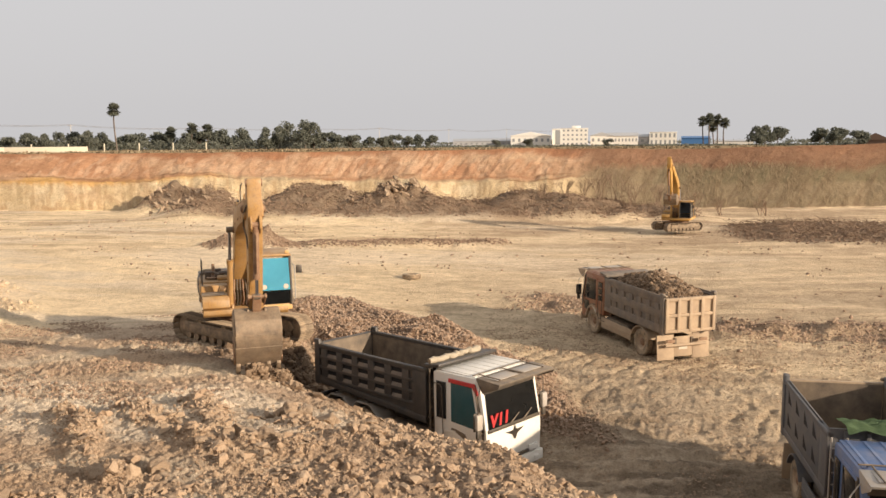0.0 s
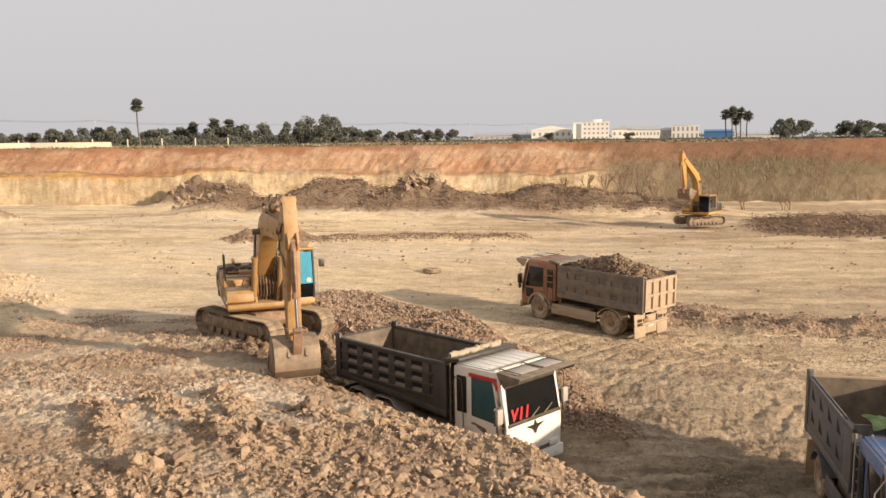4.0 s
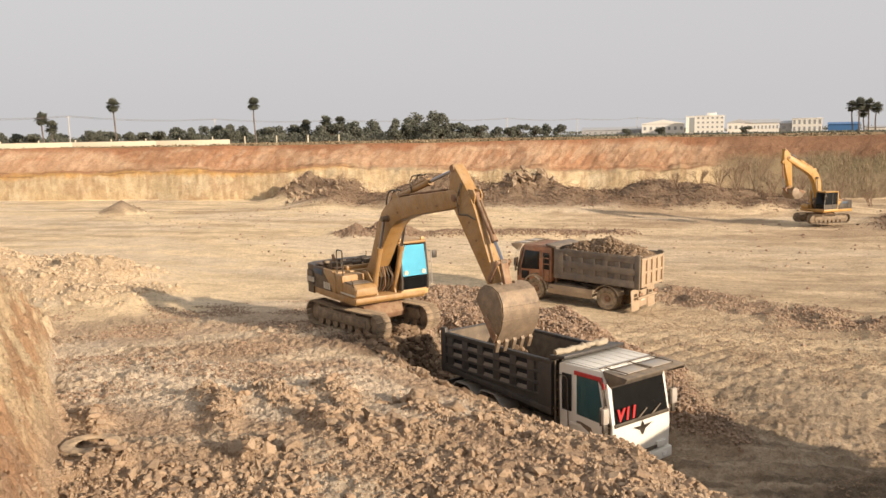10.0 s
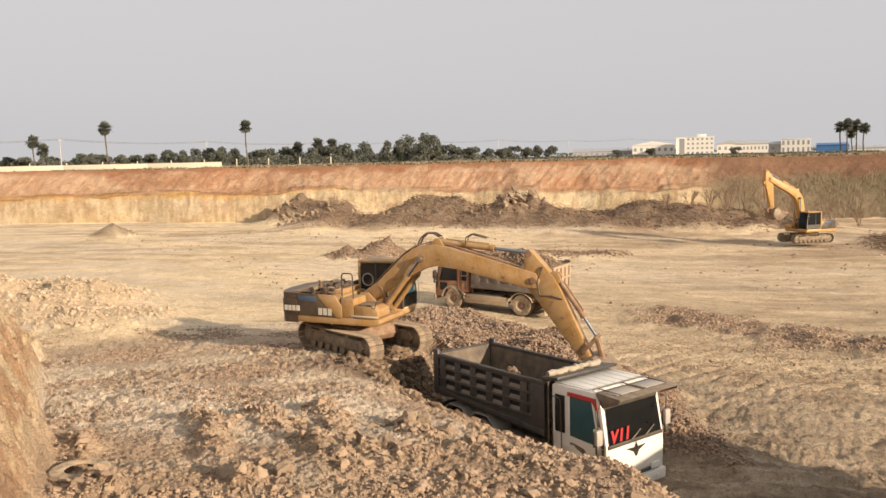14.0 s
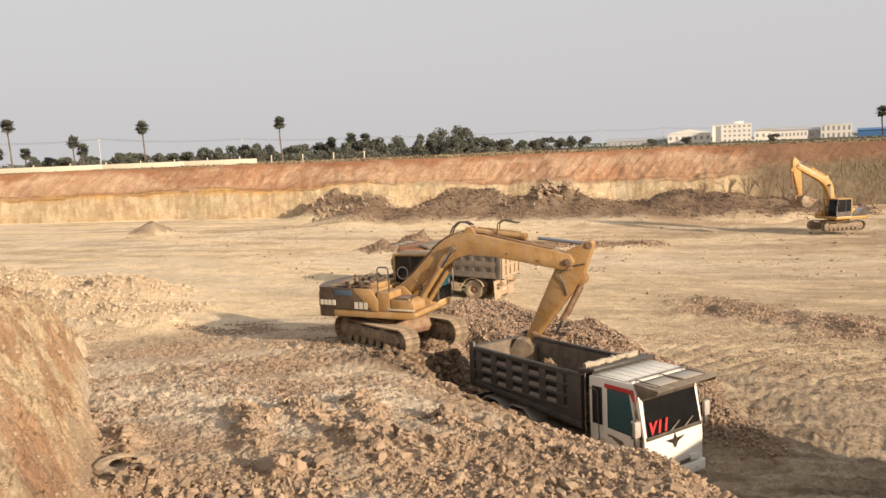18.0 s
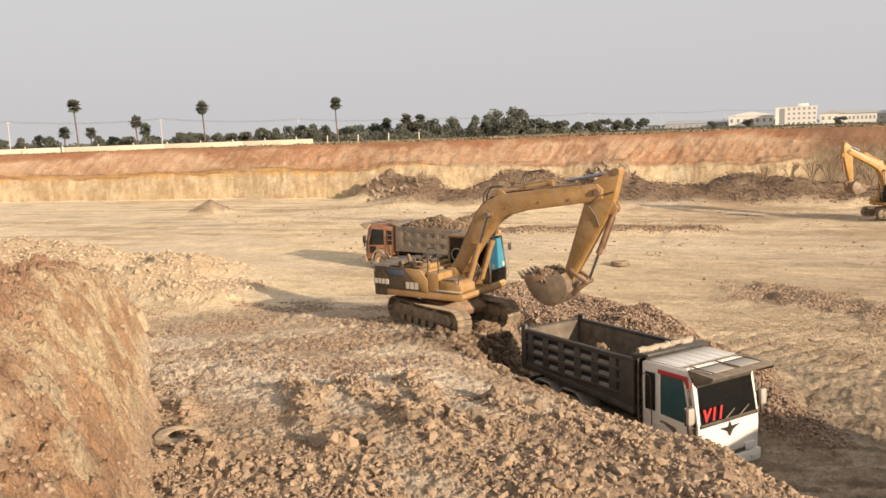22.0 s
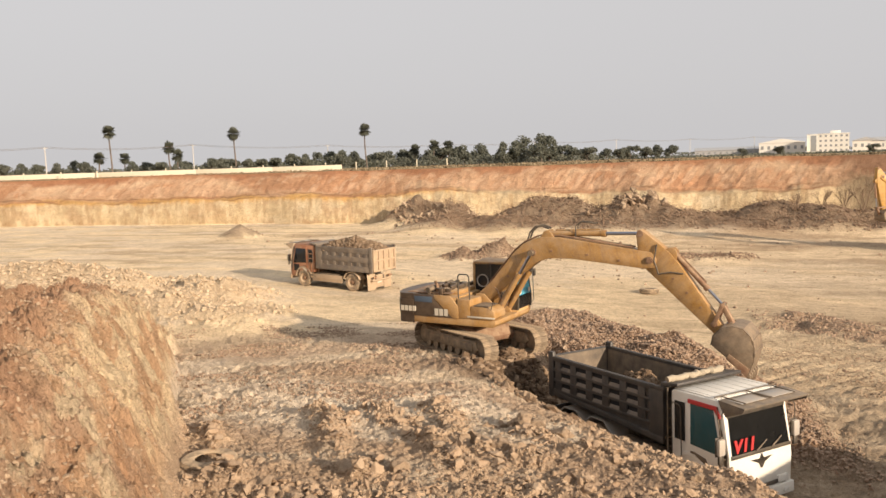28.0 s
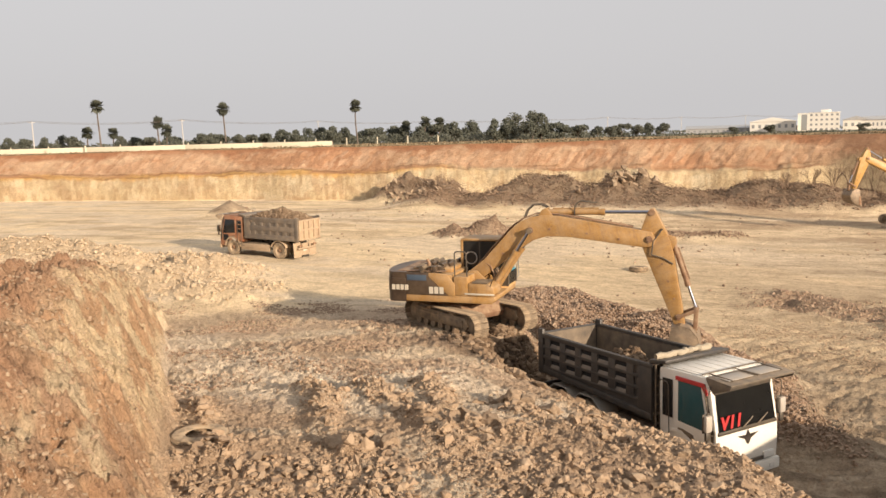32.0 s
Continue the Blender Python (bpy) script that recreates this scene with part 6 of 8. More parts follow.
    b = B()
    for y in (-0.14, -0.04, 0.06, 0.16):
        pipe(b, [(0.2, y, 0.30), (0.9, y, 0.82), (1.7, y, 1.36), (2.1, y, 1.53), (2.6, y, 1.60), (3.4, y, 1.43), (4.6, y, 0.94), (5.7, y, 0.50)], 0.022, 6)
    part("hydraulic_line", b, M["rust"], bo)
    for y in (-0.12, 0.08):
        part("hose", pipe(B(), [(2.2, y, 1.56), (2.35, y, 1.78), (2.6, y, 1.92), (2.85, y, 1.88), (3.05, y, 1.74)], 0.03, 7), M["hose"], bo, "looped black hydraulic hose")
        part("hose", pipe(B(), [(3.9, y, 1.26), (4.0, y, 1.62), (4.2, y, 1.70), (4.7, y, 1.52)], 0.022, 6), M["hose"], bo, "looped black hydraulic hose")
    for y in (0.17, -0.17):
        b = prism(B(), [(2.65, 1.46), (3.2, 1.40), (3.05, 1.70), (2.88, 1.70)], y - 0.03, y + 0.03, 0.008)
        part("cylinder_lug", b, y_m, bo)
    # stick
    prof = [(-0.94, 0.36), (-0.86, 0.22), (-0.30, -0.22), (0.0, -0.32), (0.35, -0.30), (3.08, -0.15), (3.26, -0.06), (3.26, 0.10), (3.08, 0.16), (0.75, 0.56), (0.30, 0.60), (-0.25, 0.55), (-0.78, 0.47), (-0.90, 0.44)]
    sk = part("stick", prism(B(), prof, -0.19, 0.19, 0.018), y_m, T)
    P["stick"] = sk
    for s in (1, -1):
        for x, z in ((0, 0), PIN_T, (L_STICK, 0), PIN_K):
            part("pin_boss", tube(B(), (x, s * 0.185, z), (x, s * 0.225, z), 0.105, 14), M["rust"], sk)
        for x in (0.9, 1.5, 2.1):
            part("grease_point", tube(B(), (x, s * 0.188, 0.12), (x, s * 0.205, 0.12), 0.035, 8), M["rust"], sk)
    b = pipe(B(), [(-0.2, -0.22, 0.5), (0.1, -0.26, 0.1), (0.5, -0.26, -0.1), (0.7, -0.22, 0.2), (1.0, -0.2, 0.45)], 0.025, 6)
    part("hose", b, M["hose"], sk)
    for y in (0.12, -0.12):
        part("cylinder_lug", prism(B(), [(0.05, 0.56), (0.60, 0.54), (0.38, 0.78), (0.22, 0.78)], y - 0.025, y + 0.025, 0.008), y_m, sk)
    # bucket: side plates, wrapped shell, teeth, ears
    shell = [(0.02, -0.32), (-0.18, -0.10), (-0.23, 0.20), (-0.10, 0.50), (0.12, 0.70), (0.42, 0.74), (0.72, 0.64), (1.02, 0.40), (1.30, 0.0)]
    bw = 0.62
    b = B()
    out = []
    for i, p in enumerate(shell):
        d = Vector(shell[min(i + 1, len(shell) - 1)]) - Vector(shell[max(i - 1, 0)])
        n2 = Vector((-d.y, d.x)).normalized() * 0.04
        out.append((p[0] + n2.x, p[1] + n2.y))
    rings = [[b.verts.new((x, y, z)) for x, z in shell + out[::-1]] for y in (-bw, bw)]
    n_ = len(rings[0])
    fs = [b.faces.new((rings[0][i], rings[0][(i + 1) % n_], rings[1][(i + 1) % n_], rings[1][i])) for i in range(n_)]
    for ring in rings:
        fs += [b.faces.new((ring[i], ring[i + 1], ring[n_ - 2 - i], ring[n_ - 1 - i])) for i in range(len(shell) - 1)]
    bmesh.ops.recalc_face_normals(b, faces=fs)
    bk = part("bucket", b, M["worn_steel"], T, "worn steel digging bucket")
    P["bucket"] = bk
    for s in (1, -1):
        part("side_plate", prism(B(), shell + [(0.60, -0.16)], s * (bw - 0.02), s * (bw + 0.025), 0.006), M["worn_steel"], bk)
        part("side_cutter", prism(B(), [(1.32, -0.02), (1.18, 0.20), (0.50, -0.04), (0.56, -0.20)], s * (bw + 0.02), s * (bw + 0.05), 0.005), M["rust"], bk)
    for f in (0.35, 0.62):
        b = B()
        i = 5 if f < 0.5 else 6
        p, q = Vector(shell[i]), Vector(shell[i + 1])
        c = p.lerp(q, 0.5)
        d = (q - p).normalized()
        nn = Vector((-d.y, d.x))
        prism(b, [tuple(c - d * 0.07 + nn * 0.03), tuple(c + d * 0.07 + nn * 0.03), tuple(c + d * 0.06 + nn * 0.065), tuple(c - d * 0.06 + nn * 0.065)], -bw - 0.02, bw + 0.02)
        part("wear_strip", b, M["worn_steel"], bk)
    for i in range(5):
        y = -bw + 0.06 + i * (2 * bw - 0.12) / 4
        b = prism(B(), [(1.20, 0.10), (1.34, -0.05), (1.58, -0.12), (1.36, 0.10)], y - 0.06, y + 0.06, 0.012)
        part("tooth", b, M["worn_steel"], bk)
    for y in (0.24, -0.24):
        part("bucket_ear", prism(B(), [(-0.16, -0.12), (0.12, -0.14), (0.20, 0.20), (0.0, 0.50), (-0.22, 0.48), (-0.26, 0.20)], y - 0.03, y + 0.03, 0.01), M["worn_steel"], bk)
    # cylinders and links
    P["stick_barrel"] = cylinder_barrel("stick_cylinder", L_BARREL["stick"], 0.10, y_m, T)
    P["stick_rod"] = cylinder_rod("stick_cylinder_rod", 1.75, 0.055, T)
    P["bucket_barrel"] = cylinder_barrel("bucket_cylinder", L_BARREL["bucket"], 0.085, M["rust"], T)
    P["bucket_rod"] = cylinder_rod("bucket_cylinder_rod", 1.25, 0.045, T)
    for n_ in ("left", "right"):
        P["boom_barrel_" + n_] = cylinder_barrel("boom_cylinder", L_BARREL["boom"], 0.095, y_m, T)
        P["boom_rod_" + n_] = cylinder_rod("boom_cylinder_rod", 1.55, 0.05, T)
    b = B()
    for y in (0.23, -0.23):
        prism(b, [(-0.07, -0.06), (0.67, -0.06), (0.67, 0.06), (-0.07, 0.06)], y - 0.025, y + 0.025, 0.01)
    tube(b, (0.60, -0.27, 0), (0.60, 0.27, 0), 0.05, 10)
    P["rocker"] = part("rocker_arm", b, M["rust"], T)
    b = prism(B(), [(-0.07, -0.07), (0.70, -0.07), (0.70, 0.07), (-0.07, 0.07)], -0.12, 0.12, 0.015)
    P["power_link"] = part("power_link", b, M["rust"], T)
    return T, P


EXC_AT = pose(-7.41, 29.42, 1.02) @ Matrix.Scale(1.052, 4)
exc, exc_parts = excavator("yellow crawler excavator with blue windscreen film, loading the tipper", EXC_AT, "yellow", "brown_band", True, True)
FAR_AT = pose(21.7, 75.9, -0.26) @ Matrix.Scale(0.9, 4)
far_exc, far_parts = excavator("bright yellow crawler excavator working before the far face", FAR_AT, "fresh_yellow", "black", False, False)
for o_, h_ in ((exc, -39.85), (far_exc, 200.8)):
    for c_ in o_.children:
        if c_.name.split(".")[0] in ("track_frame", "car_body", "slew_ring"):
            c_.matrix_basis = Matrix.Rotation(radians(h_), 4, "Z") @ c_.matrix_basis
# ---- loose earth, clods and boulders ----
def scatter(n, seed, az0, az1, r0, r1, keep, size, power=1.0):
    """Places on the ground, by bearing and distance, where keep() allows them."""
    rr = np.random.RandomState(seed)
    az = np.radians(rr.uniform(az0, az1, n))
    r = np.sqrt(rr.uniform(r0 ** 2, r1 ** 2, n)) if power == 1 else r0 + (r1 - r0) * rr.rand(n) ** power
    x, y = -np.sin(az) * r, np.cos(az) * r
    w = keep(x, y)
    ok = rr.rand(n) < w
    x, y = x[ok], y[ok]
    s = size[0] + (size[1] - size[0]) * rr.rand(len(x)) ** 3
    return np.stack([x, y, height(x, y)[0] + s * 0.25], 1), s


def under_eye(places):
    c, s = places
    return np.concatenate([c, [(0, 0, 6.45)]]), np.concatenate([s, [0.2]])


def loose(name, label, category, mat, seed, places, fine=False, jag=0.42, cuts=10):
    c, s = places
    return tagged(new(name, lumps_mesh(name, c, s, M[mat], seed, 0.8, fine, jag, cuts)), label, category, kind="stuff")


def on_bench(x, y):
    z_, (dense, berm, lip) = zones(x, y), clod_zones(x, y)
    clump = smooth(-0.2, 0.25, fbm(x * 0.45, y * 0.7, 3, 2))
    return np.clip(z_[3] * (0.03 + 0.08 * clump + dense * (0.3 + 0.7 * clump) + berm + 0.8 * lip) * (1 - smooth(0, 0.1, z_[4])), 0, 1) * smooth(25, 18, z_[0])


def on_big(x, y):
    z_, (dense, berm, lip) = zones(x, y), clod_zones(x, y)
    clump = smooth(-0.15, 0.2, fbm(x * 0.6, y * 0.8, 3, 2))
    return np.clip(z_[3] * (dense * clump + 0.9 * smooth(0.3, 0.8, berm) + 0.7 * lip) * (1 - smooth(0, 0.1, z_[4])), 0, 1) * smooth(23, 19, z_[0])


def brush(n, seed):
    """Sticks and roots that lie about in the debris."""
    rr = np.random.RandomState(seed)
    az, r_ = np.radians(rr.uniform(-32, 22, n)), rr.uniform(62, 102, n)
    x, y = -np.sin(az) * r_, np.cos(az) * r_
    ok = rr.rand(n) < smooth(0.25, 0.7, height(x, y)[1])
    x, y = x[ok], y[ok]
    m = len(x)
    p = np.stack([x, y, height(x, y)[0] + rr.uniform(0.02, 0.35, m)], 1)
    d = np.stack([rr.normal(0, 1, m), rr.normal(0, 0.6, m), rr.normal(0.15, 0.45, m)], 1)
    d = d / np.linalg.norm(d, axis=1, keepdims=True) * rr.uniform(0.2, 0.9, (m, 1))
    w = np.stack([0 * x, 0 * x, rr.uniform(0.006, 0.022, m)], 1)
    t = np.stack([0 * x, rr.uniform(0.006, 0.022, m), 0 * x], 1)
    V = np.stack([p - w, p + w + t, p + w - t, p + d - w * 0.5, p + d + (w + t) * 0.5, p + d + (w - t) * 0.5], 1).reshape(-1, 3)
    i = np.arange(m)[:, None] * 6
    F = np.concatenate([i + np.array([0, 1, 4, 3]), i + np.array([1, 2, 5, 4]), i + np.array([2, 0, 3, 5])])
    me = bpy.data.meshes.new("brush_debris")
    me.from_pydata(V.tolist(), [], F.tolist())
    me.materials.append(M["twig"])
    return me


def on_ridge(x, y):
    z_ = zones(x, y)
    return np.clip(smooth(0.12, 0.4, z_[5]) * (1 - 0.6 * z_[3]) + 3.2 * z_[3] * (1 - z_[3]) * smooth(19, 23, z_[0]) * smooth(36, 31, z_[0]) * smooth(15, 12.5, np.degrees(np.arctan2(-x, y))), 0, 1)


loose("clod_field", "broken clay clods strewn over the foreground bench", "clods", "clod", 11, scatter(110000, 11, -18, 36, 9, 25, on_bench, (0.010, 0.042), 1.0))
loose("clod_field", "large rounded clay lumps heaped in windrows", "clods", "clod", 12, under_eye(scatter(17000, 12, -18, 36, 9.5, 21, on_big, (0.022, 0.085), 1.0)), True, 0.34, 5)
loose("crumb_field", "reddish-brown crumbs over the scraped bench behind", "crumbs", "gravel", 22, scatter(60000, 22, 12, 37, 22, 40, lambda x, y: zones(x, y)[3] * (1 - smooth(0, 0.1, zones(x, y)[4])) * smooth(-0.1, 0.25, fbm(x * 0.3, y * 0.6, 4, 1)), (0.012, 0.05)))
loose("gravel_ridge", "brown broken laterite heaped beside the loading slot", "gravel", "gravel", 13, scatter(240000, 13, -22, 16, 20, 46, on_ridge, (0.018, 0.07)))
loose("gravel_strip", "low strip of brown gravel across the pit floor", "gravel", "gravel", 14, scatter(60000, 14, -40, -4, 30, 46, lambda x, y: 0.7 * smooth(0.15, 1.0, zones(x, y)[7] + 0.6 * fbm(x * 0.7, y * 0.7, 4, 1)), (0.02, 0.075)))
loose("rubble_heap", "long pale heap of dug clay rubble", "rubble", "pale_clod", 15, scatter(40000, 15, 24, 50, 33, 72, lambda x, y: 0.8 * smooth(0.2, 0.6, zones(x, y)[6]) * (1 - smooth(0, 0.1, zones(x, y)[4])), (0.03, 0.13)))
loose("rubble_heap", "small heap of grey-brown rubble on the floor", "rubble", "dark_rock", 16, scatter(30000, 16, -6, 18, 58, 72, lambda x, y: smooth(0.15, 0.5, zones(x, y)[8]), (0.03, 0.11)))
loose("debris_bank", "dark rubble and roots pushed against the far face", "debris", "dark_rock", 17, scatter(120000, 17, -32, 22, 60, 103, lambda x, y: smooth(0.2, 0.7, height(x, y)[1]), (0.025, 0.13)))
tagged(new("brush_debris", brush(30000, 33)), "dry roots and broken brush in the debris bank", "brush", kind="stuff")
loose("floor_stones", "scattered stones and lumps on the pit floor", "stones", "gravel", 18, scatter(5200, 18, -30, 48, 30, 96, lambda x, y: (1 - zones(x, y)[3]) * (0.12 + smooth(0.05, 0.3, fbm(x * 0.15, y * 0.3, 3, 3))), (0.03, 0.13)))
loose("bank_crumbs", "crumbs of clay on the cut bank", "clods", "clod", 19, scatter(30000, 19, 33, 50, 7, 36, lambda x, y: smooth(0.0, 0.1, zones(x, y)[4]) * (0.15 + 0.85 * smooth(-0.1, 0.25, fbm(x * 0.7, y * 0.7, 3, 2))), (0.008, 0.04), 1.2))
loose("floor_crumbs", "fine crumbs and scrapings on the churned pit floor", "crumbs", "clod", 20, scatter(60000, 20, -31, -3, 17, 40, lambda x, y: (1 - zones(x, y)[3]) * (0.15 + 0.85 * smooth(-0.05, 0.3, fbm(x * 0.45, y * 0.45, 4, 2))), (0.008, 0.04)))


def in_hole(x, y):
    z_ = zones(x, y)
    return np.clip(4 * z_[3] * (1 - z_[3]) * smooth(20.5, 22.5, z_[0]) * smooth(32, 29, z_[0]) * smooth(15, 12.5, np.degrees(np.arctan2(-x, y))) + np.exp(-(np.hypot(np.maximum(np.abs(z_[1] + 7.6) - 0.6, 0), np.maximum(np.abs(z_[2] + 0.4) - 1.6, 0)) / 0.9) ** 2), 0, 1)


loose("dug_rubble", "dark broken rubble on the freshly dug face", "rubble", "load", 21, scatter(36000, 21, 3, 17, 20, 33, in_hole, (0.02, 0.16)))

def rough_lump(name, material, seed, blocky):
    """One broken lump with a crumbled skin."""
    b = B()
    bmesh.ops.create_icosphere(b, subdivisions=4, radius=1)
    rr = np.random.RandomState(seed)
    v = np.array([p.co[:] for p in b.verts])
    for _ in range(blocky):
        d = rr.normal(size=3)
        d /= np.linalg.norm(d)
        v = v - d * np.maximum(v @ d - rr.uniform(0.28, 0.6), 0)[:, None]
    v = v * rr.uniform(0.65, 1.35, 3)
    for p, q in zip(b.verts, v):
        w = Vector(q)
        p.co = w * (1.25 + 0.30 * noise.noise(w * 1.6 + Vector((seed, 0, 0))) + 0.16 * noise.noise(w * 4 + Vector((0, seed, 0))) + 0.09 * noise.noise(w * 9))
    return mesh_of(name, b, material, 50)


BOULDER = [rough_lump("boulder", M["rock"], 40 + i, 14) for i in range(6)]


def boulder(label, group, x, y, size, i, lift=0.35):
    ob = tagged(new("boulder", BOULDER[i % 6]), label, "rock", group)
    rr = random.Random(i * 7 + 1)
    ob.matrix_basis = Matrix.Translation((x, y, ground_z(x, y) + size * lift)) @ pose(0, 0, 0, rr.uniform(-25, 25), rr.uniform(-25, 25), rr.uniform(0, 360)) @ Matrix.Scale(size, 4)
    return ob


CLAY = [rough_lump("clay_lump", M["clod"], 60 + i, 5) for i in range(4)]


def clay_lump(az, r_, size, i):
    x, y = -math.sin(radians(az)) * r_, math.cos(radians(az)) * r_
    ob = tagged(new("clay_lump", CLAY[i % 4]), "broken lump of tan clay on the bench edge", "clod", "clay lumps on the bench edge")
    ob.matrix_basis = Matrix.Translation((x, y, ground_z(x, y) + size * 0.25)) @ pose(0, 0, 0, 0, 0, 77 * i) @ Matrix.Diagonal((size, size * 0.8, size * 0.75, 1))


for i, (az, r_, s) in enumerate(((8.7, 18.6, 0.24), (7.9, 18.8, 0.22), (9.9, 18.8, 0.24), (10.8, 19.0, 0.22), (11.8, 19.2, 0.26), (12.6, 19.3, 0.2), (6.6, 18.2, 0.2), (5.2, 17.8, 0.16), (13.4, 18.9, 0.2), (3.4, 17.2, 0.18), (-1.0, 15.6, 0.15), (12.6, 16.2, 0.2), (14.2, 16.8, 0.22), (15.6, 16.6, 0.24), (17.3, 16.2, 0.2), (20.4, 15.0, 0.2), (24.0, 15.2, 0.2))):
    clay_lump(az, r_, s, i)
rr_ = random.Random(9)
for i in range(60):
    a_, b_ = rr_.gauss(0, 1), rr_.gauss(0, 1)
    x_, y_ = -5.4 + 2.0 * a_, 91.2 + 1.2 * b_
    boulder("pale blocky rock in the far rock pile", "rocks of the far rock pile", x_, y_, rr_.uniform(0.22, 0.52), i, 0.5 + max(0, 1.1 - abs(a_)) * rr_.uniform(0, 1.1))
for i in range(44):
    x_, y_ = rr_.uniform(-34, -19), 94.0 + rr_.uniform(-3.2, 2.0)
    boulder("pale tumbled rock below the cut face", "tumbled rocks below the far face", x_, y_, rr_.uniform(0.2, 0.55), i + 3, 0.4)


for i in range(40):
    x_, y_ = rr_.uniform(-34.5, -26.5), 95.2 + rr_.uniform(-1.4, 2.4)
    boulder("grey-brown broken rock in the heap against the face", "rocks of the heap against the face", x_, y_, rr_.uniform(0.18, 0.5), i + 5, 0.35)


def lying_tyre(label, x, y, rx, ry, r=0.52, w=0.30, sink=0.02):
    T = thing("discarded_tyre", label, "tyre")
    b = turned(B(), [(r * 0.48, -w * 0.40), (r * 0.54, -w * 0.48), (r * 0.80, -w * 0.5), (r * 0.95, -w * 0.46), (r, -w * 0.34), (r, w * 0.34), (r * 0.95, w * 0.46), (r * 0.80, w * 0.5), (r * 0.54, w * 0.48), (r * 0.48, w * 0.40), (r * 0.62, w * 0.3), (r * 0.9, w * 0.2), (r * 0.9, -w * 0.2), (r * 0.62, -w * 0.3), (r * 0.48, -w * 0.40)], 40)
    part("casing", b, M["rubber"], T)
    b = B()
    for i in range(44):
        q = 2 * math.pi * i / 44
        box(b, (r * math.cos(q) - 0.018, -w * 0.33, r * math.sin(q) - 0.018), (r * math.cos(q) + 0.018, w * 0.33, r * math.sin(q) + 0.018))
    part("tread", b, M["rubber"], T)
    T.matrix_basis = Matrix.Translation((x, y, ground_z(x, y) + w / 2 - sink)) @ pose(0, 0, 0, 90 + rx, 0, ry)
    return T


lying_tyre("dusty worn truck tyre lying flat among clods", -math.sin(radians(33.4)) * 16.8, math.cos(radians(33.4)) * 16.8, 0, 20, 0.56, 0.26, sink=0.06)
lying_tyre("dusty truck tyre lying on the pit floor", -2.0, 50.0, -3, 0, 0.55)
# ---- trees, poles and buildings on the plain ----
def bearing(az, r):
    return -math.sin(radians(az)) * r, math.cos(radians(az)) * r


def plain_z(r):
    return 6.8 - 0.0068 * max(0, r - 116)


def leaf_cloud(name, blobs, n, size, mat, seed):
    """Many small leaf sprays filling a set of uneven blobs (centre, radii)."""
    rr = np.random.RandomState(seed)
    k = rr.randint(0, len(blobs), n)
    d = rr.normal(size=(n, 3))
    d /= np.linalg.norm(d, axis=1, keepdims=True)
    d *= (0.45 + 0.55 * rr.rand(n, 1) ** 0.5) * (0.8 + 0.4 * rr.rand(n, 1))
    c = np.array([b_[0] for b_ in blobs])[k] + d * np.array([b_[1] for b_ in blobs])[k]
    u = rr.normal(size=(n, 3))
    u /= np.linalg.norm(u, axis=1, keepdims=True)
    w = np.cross(u, rr.normal(size=(n, 3)))
    w /= np.linalg.norm(w, axis=1, keepdims=True)
    s = size * (0.6 + 0.8 * rr.rand(n, 1))
    V = np.stack([c - u * s, c + w * s * 0.55, c + u * s, c - w * s * 0.45], 1).reshape(-1, 3)
    me = bpy.data.meshes.new(name)
    me.from_pydata(V.tolist(), [], (np.arange(n)[:, None] * 4 + np.arange(4)).tolist())
    me.materials.append(M[mat])
    return me


def tree(label, h, spread, seed, group):
    T = thing("tree", label, "tree", group)
    rr = random.Random(seed)
    b = tube(B(), (0, 0, -0.3), (0.1, 0.05, h * 0.42), h * 0.030, 8, h * 0.020)
    blobs = []
    for i in range(7):
        a = i * 2.4 + rr.random()
        q = Vector((math.cos(a) * spread * rr.uniform(0.25, 0.75), math.sin(a) * spread * rr.uniform(0.25, 0.75), h * rr.uniform(0.22, 0.84)))
        tube(b, (0.1, 0.05, h * rr.uniform(0.25, 0.42)), q, h * 0.013, 6, h * 0.005)
        blobs.append((tuple(q), (spread * rr.uniform(0.34, 0.55), spread * rr.uniform(0.34, 0.55), h * rr.uniform(0.15, 0.25))))
    blobs.append(((0, 0, h * 0.84), (spread * 0.42, spread * 0.42, h * 0.15)))
    part("trunk", b, M["bark"], T)
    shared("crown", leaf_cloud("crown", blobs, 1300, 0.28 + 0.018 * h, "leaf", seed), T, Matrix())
    return T


